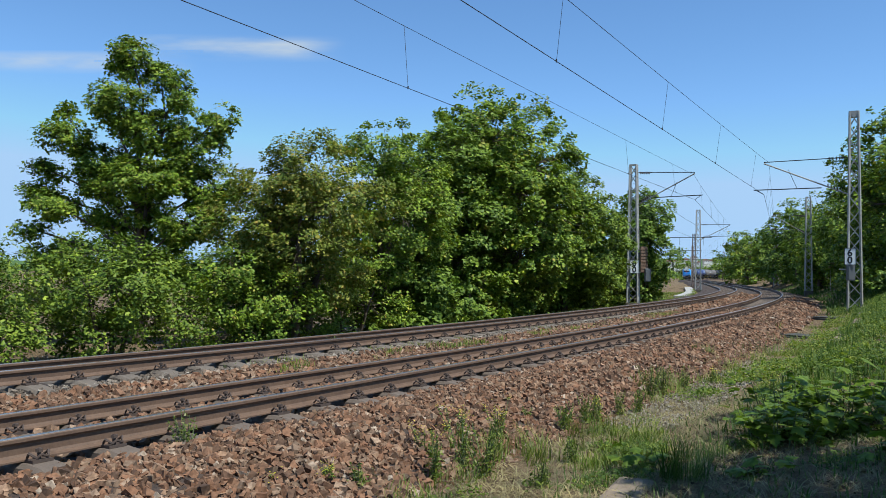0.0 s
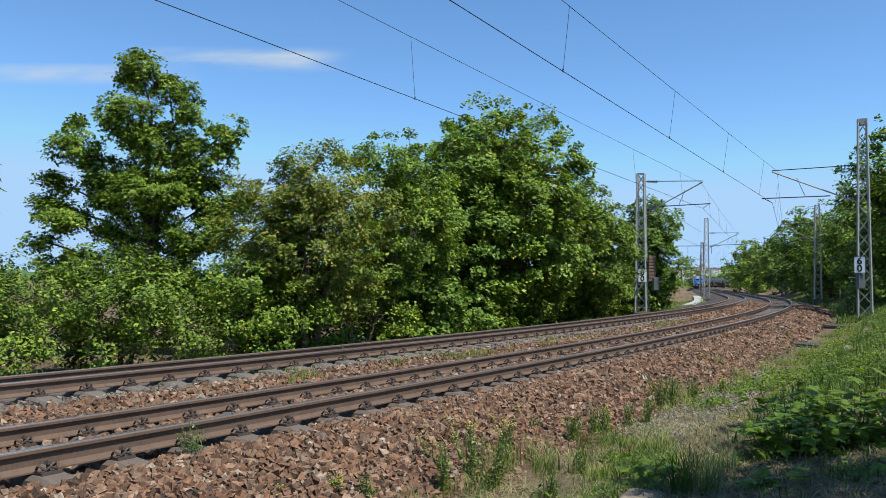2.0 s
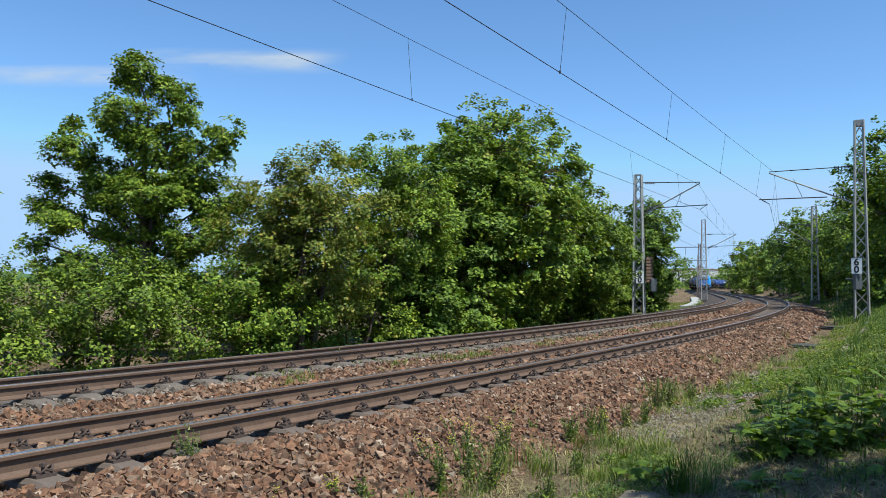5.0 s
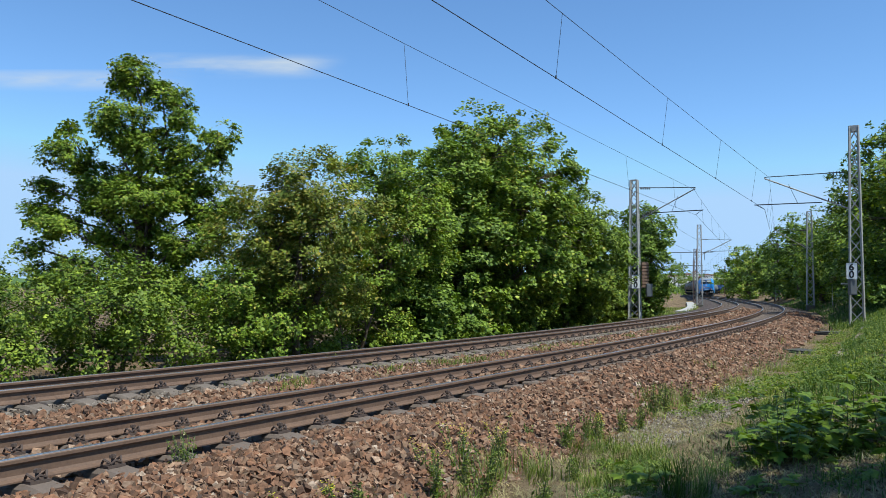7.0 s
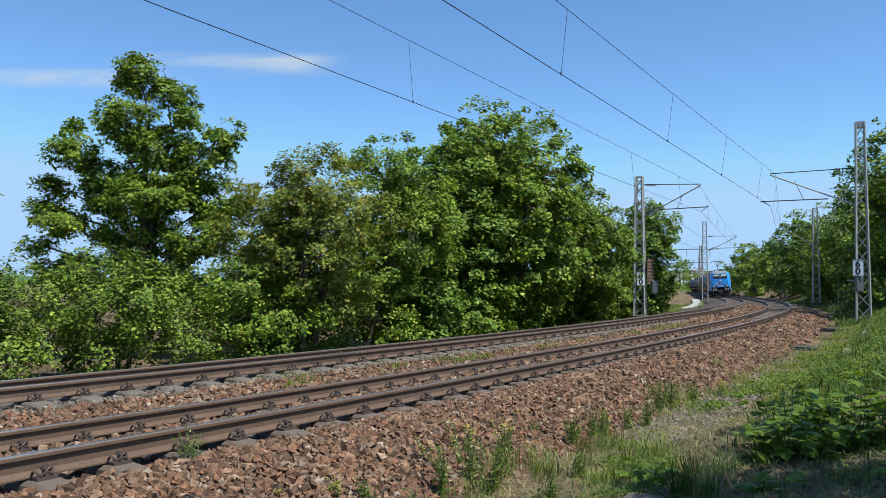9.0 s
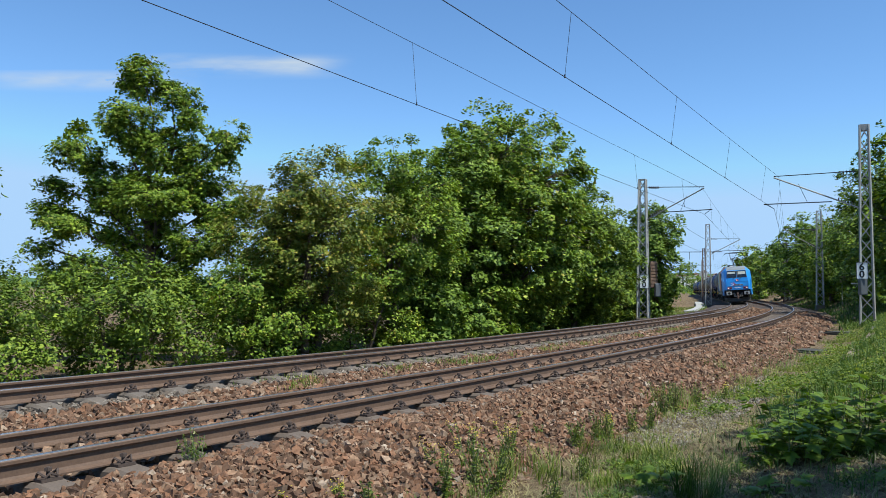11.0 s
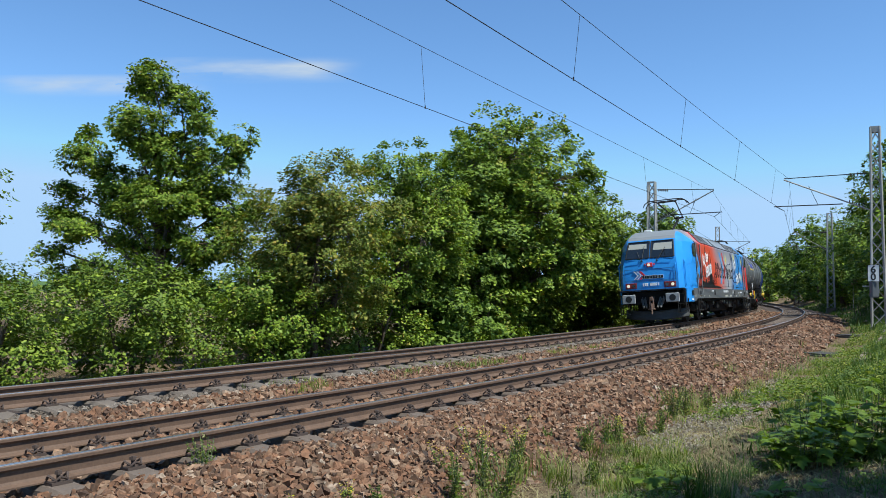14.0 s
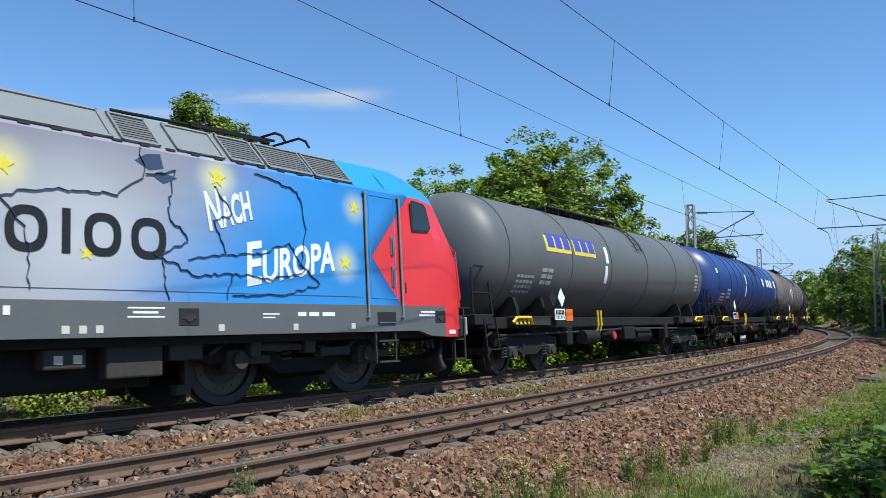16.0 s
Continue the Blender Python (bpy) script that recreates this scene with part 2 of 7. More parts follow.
RAIL = worn("rusty_rail", (0.155, 0.092, 0.058), (0.068, 0.040, 0.027), 0.72, 0.0, 45, 5, 0.6, 0.25)
RAIL_TOP = worn("polished_rail_top", (0.52, 0.50, 0.48), (0.36, 0.33, 0.31), 0.3, 0.9, 80, 6, 0.4, 0.05)
CONCRETE = worn("brown_concrete", (0.155, 0.115, 0.088), (0.075, 0.054, 0.040), 0.9, 0, 70, 6, 0.6, 0.5)
# brown bed, its colour darkened for the shade in the gaps between stones
BALLAST_BED = worn("ballast_bed_gap_shade", (0.075, 0.048, 0.034), (0.016, 0.011, 0.009), 0.95, 0, 17, 1.5, 0.4, 1.0, depth=0.05)
CLIP_IRON = worn("rusty_iron", (0.085, 0.055, 0.042), (0.035, 0.025, 0.02), 0.8, 0, 60, 8)

RAIL_PROFILE = [(-0.068, -0.172), (0.068, -0.172), (0.068, -0.160), (0.020, -0.148), (0.009, -0.128), (0.009, -0.055), (0.020, -0.042), (0.036, -0.034), (0.036, -0.010),
                (0.028, -0.002), (-0.028, -0.002), (-0.036, -0.010), (-0.036, -0.034), (-0.020, -0.042), (-0.009, -0.055), (-0.009, -0.128), (-0.020, -0.148), (-0.068, -0.160)]
TRACK_S = [v for v in np.arange(-62, 130, 1.0)] + [v for v in np.arange(130, 470, 4.0)]


def track(name, off, z0, cant, label):
    tr = empty(name, label, "railway track")
    tr["kind"] = "structure"
    for side in (-1, 1):
        o = off + side * GAUGE / 2
        zz = z0 + side * cant / 2
        rail = sweep("rail", RAIL_PROFILE, o, zz, TRACK_S, RAIL, tr)
        top = sweep("rail_top", [(-0.027, -0.004), (0.027, -0.004), (0.024, 0.0), (-0.024, 0.0)], o, zz, TRACK_S, RAIL_TOP, rail)
        tagged(top, "polished running surface of the rail")
    return tr


TRACK_NEAR = track("track", 0.0, 0.0, CANT_N, "railway track of rusty rails on concrete sleepers")
TRACK_FAR = track("track", FAR_OFF, FAR_Z, CANT_F, "second railway track of rusty rails on concrete sleepers")


BED = [(-6.9, -0.75), (-5.8, -0.20), (-5.0, -0.19), (-4.3, -0.20), (-2.7, -0.165), (-2.25, -0.15), (-1.9, -0.22), (-1.5, -0.235), (-0.7, -0.265), (0.7, -0.225), (1.5, -0.165), (1.9, -0.23), (2.5, -0.42), (3.1, -0.56), (3.5, -0.66), (3.5, -1.1), (-6.9, -1.1)]


def bed_z(o):
    for (a, p), (c, q) in zip(BED, BED[1:]):
        if a <= o <= c:
            return p + (q - p) * (o - a) / (c - a)
    return -0.7


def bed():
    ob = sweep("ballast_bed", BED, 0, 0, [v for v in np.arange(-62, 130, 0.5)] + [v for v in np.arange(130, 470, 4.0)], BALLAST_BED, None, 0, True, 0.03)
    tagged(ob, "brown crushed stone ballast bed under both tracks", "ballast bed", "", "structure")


bed()

# ---- trees ----
def leaf_mesh(name, centres, ups, sizes, material, parent, rng, long=1.25, lobed=False):
    """One mesh of folded leaves round the given centres, pointed ovals or lobed like a maple's."""
    n = len(centres)
    d = rng.normal(size=(n, 3))
    d -= ups * (d * ups).sum(1, keepdims=True)
    d /= np.linalg.norm(d, axis=1, keepdims=True) + 1e-9
    e = np.cross(ups, d)
    l, w = (sizes * long)[:, None], (sizes * rng.uniform(0.7, 1.0, n))[:, None]
    droop = ups * (sizes * rng.uniform(0.05, 0.35, n))[:, None]
    if lobed:   # along, across, droop of the outline
        shape = ((-0.45, 0.0, 0.0), (0.02, 0.62, 1.0), (0.12, 0.22, 0.35), (0.60, 0.0, 0.9), (0.12, -0.22, 0.35), (0.02, -0.62, 1.0))
        tris = (0, 1, 2, 0, 2, 3, 0, 3, 4, 0, 4, 5)
    else:
        shape = ((-0.5, 0.0, 0.0), (0.0, 0.5, 1.0), (0.5, 0.0, 0.6), (0.0, -0.5, 1.0))
        tris = (0, 1, 2, 0, 2, 3)
    v = np.stack([centres + d * l * a + e * w * c - droop * f for a, c, f in shape], 1)
    me = bpy.data.meshes.new(name)
    nv, nf = len(shape), len(tris) // 3
    me.vertices.add(n * nv), me.loops.add(n * nf * 3), me.polygons.add(n * nf)
    me.vertices.foreach_set("co", v.ravel())
    me.loops.foreach_set("vertex_index", (np.arange(n)[:, None] * nv + np.array(tris)).ravel())
    me.polygons.foreach_set("loop_start", np.arange(n * nf) * 3)
    me.update(calc_edges=True)
    me.materials.append(material)
    ob = new(name, me)
    ob.parent = parent
    return ob


def limb(verts, faces, pts, radii, sides=7):
    """A tapered limb along points, added to lists."""
    base = len(verts)
    for i, (p, r) in enumerate(zip(pts, radii)):
        d = (Vector(pts[min(i + 1, len(pts) - 1)]) - Vector(pts[max(i - 1, 0)])).normalized()
        u = d.cross(Vector((0.3, 1, 0.1))).normalized()
        w = d.cross(u)
        for k in range(sides):
            a = 2 * math.pi * k / sides
            rr = r * (1 + 0.12 * math.sin(3 * a + i))
            verts.append(Vector(p) + u * math.cos(a) * rr + w * math.sin(a) * rr)
    for i in range(len(pts) - 1):
        for k in range(sides):
            faces.append((base + i * sides + k, base + i * sides + (k + 1) % sides, base + (i + 1) * sides + (k + 1) % sides, base + (i + 1) * sides + k))
    faces.append(tuple(base + (len(pts) - 1) * sides + k for k in range(sides)))


def tree(name, label, x, y, lobes, material, seed, leaf=0.12, clumps=260, per=55, trunk_r=0.16, spread=0.5, z=None, category="tree", trunk_to=0.75, inner=0.5, stems=1, lobed=False):
    """A trunk with limbs that reach into lobes (dx, dy, z, rx, ry, rz), each filled with clumps of leaves."""
    rng = np.random.default_rng(seed)
    if leaf < 0.13:
        leaf, per = leaf * 0.82, per * 1.45
    z = ground_z(x, y) - 0.1 if z is None else z
    t = empty(name, label, category, "", Matrix.Translation((x, y, z)))
    top = max(l[2] for l in lobes) - z
    verts, faces = [], []
    vol = np.array([l[3] * l[4] * l[5] for l in lobes]) ** (2 / 3)
    share = np.maximum(3, (vol / vol.sum() * clumps)).astype(int)
    for st in range(stems):
        ox, oy = (0, 0) if stems == 1 else rng.uniform(-0.8, 0.8, 2)
        pts, radii = [], []
        for i in range(9):
            f = i / 8
            pts.append((ox * (0.4 + f) + 0.16 * math.sin(2.2 * f + seed) * f, oy * (0.4 + f) + 0.15 * math.sin(3.1 * f + 1.7 * seed) * f, top * trunk_to * f))
            radii.append(trunk_r * (1.25 - f) ** 0.9 + 0.012 if f else trunk_r * 1.5)
        limb(verts, faces, pts, radii)
    centres, ups, sizes = [], [], []
    for (dx, dy, lz, rx, ry, rz), n in zip(lobes, share):
        c = np.array((dx, dy, lz - z))
        start = np.array(pts[min(8, max(2, int(8 * (c[2] * 0.7) / (top * trunk_to))))])
        mid = (start + c) / 2 + rng.normal(0, 0.2, 3)
        r0 = max(0.018, trunk_r * 0.33)
        limb(verts, faces, [start, mid, c], [r0, r0 * 0.7, r0 * 0.35], 6)
        u = rng.normal(size=(n, 3))
        u /= np.linalg.norm(u, axis=1, keepdims=True)
        rad = rng.uniform(inner, 1.0, (n, 1)) ** 0.7
        rad[::6] *= rng.uniform(1.04, 1.2, (len(rad[::6]), 1))   # sprigs that stand out of the crown
        cl = c + u * rad * (rx, ry, rz)
        for q in range(n):
            if q % 3 == 1:
                limb(verts, faces, [c + (cl[q] - c) * 0.15, (c + cl[q]) / 2 + rng.normal(0, 0.12, 3), cl[q] + u[q] * 0.1], [r0 * 0.32, r0 * 0.2, 0.006], 4)
            k = int(per * rng.uniform(0.55, 1.4))
            s = spread * rng.uniform(0.6, 1.15)
            if q % 6 == 0:
                k, s = max(8, k // 3), s * 0.6
            g = np.clip(rng.normal(0, 1, (k, 3)), -1.5, 1.5) * (s * 0.54, s * 0.54, s * 0.32)
            g[:, 2] -= (g[:, :2] ** 2).sum(1) / s * 0.35   # the sprays arch over
            centres.append(cl[q] + g)
            up = np.array((0, 0, 0.95)) + u[q] * 0.6 + rng.normal(0, 0.42, (k, 3))
            ups.append(up / np.linalg.norm(up, axis=1, keepdims=True))
            sizes.append(leaf * rng.uniform(0.6, 1.3, k))
    mesh_object("trunk", verts, faces, BARK, t, True)
    leaf_mesh("crown", np.concatenate(centres), np.concatenate(ups), np.concatenate(sizes), material, t, rng, lobed=lobed)
    return t


def blob(h0, h1, w, seed, d=None, n=7):
    """Lobes of a rounded crown between two heights."""
    rng = random.Random(seed)
    d = d or w
    out = []
    for i in range(n):
        f = (i + 0.5) / n
        a = i * 2.4 + seed
        hw = math.sin(math.pi * (0.18 + 0.7 * f)) * 0.5
        r = 0.42 * w * rng.uniform(0.75, 1.1) * (0.65 + 0.6 * math.sin(math.pi * (0.15 + 0.75 * f)))
        out.append((math.cos(a) * w * hw * 0.62, math.sin(a) * d * hw * 0.62, h0 + (h1 - h0) * (0.12 + 0.74 * f), r, r * d / w, (h1 - h0) * 0.22))
    return out


GREEN = "leafy green deciduous tree beside the railway"
# the tall maple, its lobes one by one
tree("maple_tree", "tall green maple tree with an open lobed crown", -9.25, 24.0, [
    (-0.35, 0, 7.75, 0.62, 0.7, 0.75), (-0.75, 0.1, 7.9, 0.25, 0.3, 0.45), (0.45, 0.2, 7.2, 0.5, 0.6, 0.45), (-0.6, -0.3, 6.3, 0.95, 0.9, 0.75), (1.15, 0, 6.75, 0.45, 0.5, 0.65), (0.2, 0.3, 5.6, 1.3, 1.1, 0.7),
    (2.45, -0.2, 6.0, 0.55, 0.5, 0.45), (1.6, 0.2, 5.2, 0.9, 0.9, 0.5), (-2.45, 0.2, 6.05, 0.35, 0.35, 0.42), (-2.3, 0, 5.3, 0.75, 0.8, 0.5), (-1.3, 0.3, 4.6, 1.0, 1.0, 0.6),
    (-2.95, 0.1, 4.35, 0.45, 0.6, 0.32), (0.3, -0.4, 4.1, 1.25, 1.1, 0.55), (-2.4, -0.3, 3.2, 0.85, 0.8, 0.42), (-3.45, 0, 2.55, 0.5, 0.5, 0.25), (2.0, 0.3, 3.9, 1.0, 0.9, 0.8),
    (-1.2, 0.4, 2.9, 0.7, 0.8, 0.4), (1.7, -0.3, 2.7, 0.9, 0.9, 0.6), (-2.3, 0, 1.7, 1.1, 1.0, 0.55), (0.6, 0.4, 1.3, 1.2, 1.0, 0.6), (-0.2, 0.8, 2.2, 1.6, 0.8, 0.7), (-1.0, 0.2, 3.8, 1.0, 0.9, 0.5), (0.3, -0.3, 3.1, 0.8, 0.8, 0.45), (-3.0, 0, 3.6, 0.5, 0.6, 0.3), (1.3, 0.3, 4.5, 0.9, 0.9, 0.5)],
    LEAF_MAPLE, 3, 0.122, 700, 80, 0.15, 0.38, lobed=True)
tree("field_maple", "bushy maple with yellowed leaf tips", -4.1, 22.3, blob(0.2, 5.2, 3.6, 4, 3.0, 10), LEAF_GOLD, 5, 0.105, 400, 80, 0.10, 0.40, stems=3, lobed=True)
tree("field_maple", "green maple with some yellowed twigs", -2.0, 27.0, blob(0.4, 6.5, 3.9, 2, 3.4, 10), LEAF_MAPLE, 6, 0.12, 400, 75, 0.12, 0.42, stems=2)
tree("hornbeam", "large dense dark green tree by the railway", 2.2, 34.0, blob(0.4, 9.1, 6.2, 7, 5.8, 15), LEAF_MAPLE, 7, 0.145, 960, 92, 0.2, 0.50, stems=2)
tree("hornbeam", "dense dark green tree in the lineside thicket", -0.3, 31.0, blob(0.0, 7.2, 4.6, 3, 4.0, 10), LEAF_DARK, 12, 0.145, 420, 70, 0.14, 0.46, stems=2)
tree("hazel_tree", "light green rounded tree by the railway", 6.7, 42.0, blob(-0.2, 6.4, 4.5, 1, 5, 11), LEAF_LIGHT, 8, 0.16, 520, 68, 0.14, 0.5, stems=2)
tree("hornbeam", "dense dark green tree behind the mast", 13.6, 54.5, blob(-0.3, 7.6, 3.4, 5, 5, 10), LEAF_DARK, 9, 0.19, 420, 58, 0.16, 0.55, stems=2)
tree("maple_tree", GREEN, -18.4, 26.0, blob(1.5, 7.4, 3.6, 3, 3.5, 8), LEAF_MAPLE, 10, 0.14, 220, 60, 0.15, 0.6)
# the hedge along the foot of the bank
rng0 = random.Random(5)
for i in range(22):
    s = 1 + i * 2.75 + rng0.uniform(-0.6, 0.6)
    x, y, _, _ = line(s, -8.6 - rng0.uniform(0, 1.2) - 3.4 * (1 - smooth(4, 20, s)) - 1.6 * smooth(28, 38, s))
    h = rng0.uniform(1.7, 3.0) - 0.5 * smooth(14, 0, s)
    light = i < 5 or i in (10, 11, 13, 14, 16, 17, 18, 19)
    tree("shrub", "light green shrub in the trackside hedge" if light else "dense green shrub in the trackside hedge", x, y, [(q[0], q[1], q[2] - 1.0, q[3], q[4], q[5]) for q in blob(0.0, h + 1.0, 3.3, i, 2.6, 6)],
         LEAF_LIGHT if light else (LEAF_MAPLE if i % 2 else LEAF_DARK), 40 + i, 0.105 if s < 22 else 0.14, 190, 46 if s < 22 else 60, 0.05, 0.40, category="shrub", stems=3)
for i, (x, y, h) in enumerate([(-16.5, 27, 3.0), (-13.5, 29, 2.6), (-11.2, 30, 2.4), (-7.0, 29, 4.0), (-20, 30, 3.2), (-6, 26, 3.2), (4.2, 40, 5.0), (9.3, 50, 4.6)]):
    tree("shrub", "light green shrub behind the hedge", x, y, blob(-1.2, h, 3.6, i + 3, 3.0, 6), LEAF_LIGHT if i < 5 else LEAF_MAPLE, 140 + i, 0.125, 160, 38, 0.06, 0.45, category="shrub", stems=3)
# the wooded bank on the outer side of the curve
for i, (x, y, w, h) in enumerate([(26.9, 44.5, 5.2, 11.0), (30, 40, 5.5, 12.5), (30.7, 52, 5, 11), (34.2, 63, 5, 11.6), (28.9, 52, 4.4, 12.9), (37.7, 73, 5.5, 10.2), (41.7, 85, 6, 10.6), (46.7, 103, 7.5, 11.8), (51, 112, 8, 11.5), (57, 148, 8.5, 10.2), (62, 160, 9, 10.4), (52.5, 125, 7, 9.5), (29.5, 35, 5, 9), (29, 47, 3.5, 5), (33.2, 58, 3.5, 6), (38.5, 80, 4, 6), (44.5, 92, 5, 9)]):
    z = ground_z(x, y)
    far = y > 90
    # two in three get darker leaf colour for the shade on their near side
    tree("bank_tree", "dense green tree on the railway bank", x, y, blob(z + 0.1, h, w, i, w, 10), LEAF_DARK if i % 3 else LEAF_MAPLE, 80 + i, 0.34 if far else 0.215, 170 if far else 260, 46, 0.18, 0.95 if far else 0.72, stems=2)
# low growth on the bank
rng0 = random.Random(8)
for i in range(16):
    s = 42 + i * 5.2 + rng0.uniform(-1, 1)
    x, y, _, _ = line(s, rng0.uniform(7.2, 9.5))
    tree("bramble", "dark green bramble on the shaded bank", x, y, [(q[0], q[1], q[2] + ground_z(x, y) - 0.3, q[3], q[4], q[5]) for q in blob(0.0, rng0.uniform(1.4, 2.6), 4.0, i, 3.5, 5)], LEAF_DARK if i % 2 else LEAF_MAPLE, 200 + i, 0.21, 80, 34, 0.04, 0.65, category="shrub", stems=3)
# trees far off, either side of the straight
for i, (s, o, h, w) in enumerate([(120, -15.5, 6.0, 8), (150, -17, 7.0, 9), (185, -19, 7.5, 10), (225, -21, 8, 11), (270, -24, 8.5, 12), (215, 12, 9.5, 11), (255, 13, 9.0, 12), (300, 14, 9, 12), (350, -6, 10, 16), (380, -30, 10, 16), (395, 22, 10, 16), (370, 8, 8, 14)]):
    x, y, _, _ = line(min(s, 288), o)
    if s > 288:
        x, y = x + (s - 288) * 0.3, y + (s - 288) * 0.95
    z = ground_z(x, y)
    tree("distant_tree", "hazy green tree far along the line", x, y, blob(z, z + h, w, i, w, 7), LEAF_MAPLE if i % 2 else LEAF_LIGHT, 300 + i, 0.55, 110, 32, 0.2, 1.5, stems=2)
# a tree behind the viewer, whose shade falls on the verge
tree("maple_tree", "green maple tree at the verge behind the path", 6.75, 3.1, blob(2.9, 8.6, 4.1, 2, 3.9, 9) + [(-1.2, 5.0, 3.9, 0.3, 0.3, 0.25)], LEAF_MAPLE, 77, 0.17, 235, 42, 0.2, 0.5)

# ---- the locomotive ----
# The vehicle's own space: +y ahead, +z up from the rail tops, -x the side of the outer rail.
def plain(name, col, rough=0.4, metal=0.0, grime=0.75, coarse=1.3, fine=35.0, relief=0.06, spec=0.5):
    return worn(name, col, tuple(c * grime for c in col), rough, metal, fine, coarse, 0.55, relief, spec)


CAB_BLUE = plain("cab_blue_paint", (0.04, 0.285, 0.74), 0.3, grime=0.86, spec=0.5)
CAB_RED = plain("cab_red_paint", (0.72, 0.035, 0.04), 0.4, grime=0.85)
ROOF_GREY = plain("roof_grey_paint", (0.225, 0.235, 0.24), 0.45)
SILL_GREY = plain("sill_grey_paint", (0.12, 0.125, 0.128), 0.45)
UNDER = plain("underframe_black", (0.014, 0.013, 0.012), 0.75, spec=0.2, relief=0.3, grime=0.5)
UNDER_GREY = plain("dusty_underframe_grey", (0.058, 0.053, 0.047), 0.7, spec=0.2, relief=0.3, grime=0.55)
STEEL = plain("bare_steel", (0.36, 0.35, 0.33), 0.4, 0.8)
DARK_GLASS = plain("dark_window_glass", (0.012, 0.016, 0.02), 0.04, spec=1.0, relief=0.0)
RUBBER = plain("black_rubber", (0.018, 0.018, 0.018), 0.6)
WHITE = plain("white_lettering", (0.80, 0.80, 0.79), 0.5, grime=0.93)
BLACK = plain("black_lettering", (0.014, 0.014, 0.015), 0.4)
RED = plain("red_lettering", (0.68, 0.03, 0.04), 0.4)
SKYBLUE = plain("light_blue_lettering", (0.07, 0.33, 0.78), 0.4)
YELLOW = plain("yellow_paint", (0.82, 0.55, 0.02), 0.45)
ORANGE = plain("orange_plate", (0.82, 0.17, 0.02), 0.5)
MAPLINE = plain("dark_map_line", (0.045, 0.07, 0.125), 0.45)
GRILLE = plain("grille_mesh", (0.125, 0.127, 0.127), 0.6, relief=0.6)


def glow(name, col, power):
    m, nt, b = nodes_of(name, 0.2)
    b.inputs["Base Color"].default_value = (*col, 1)
    b.inputs["Emission Color"].default_value = (*col, 1)
    b.inputs["Emission Strength"].default_value = power
    return m


LAMP_CASE = plain("dark_red_lamp_case", (0.22, 0.025, 0.025), 0.4)
LAMP_ON = glow("lit_headlight", (1.0, 0.86, 0.62), 0.35)


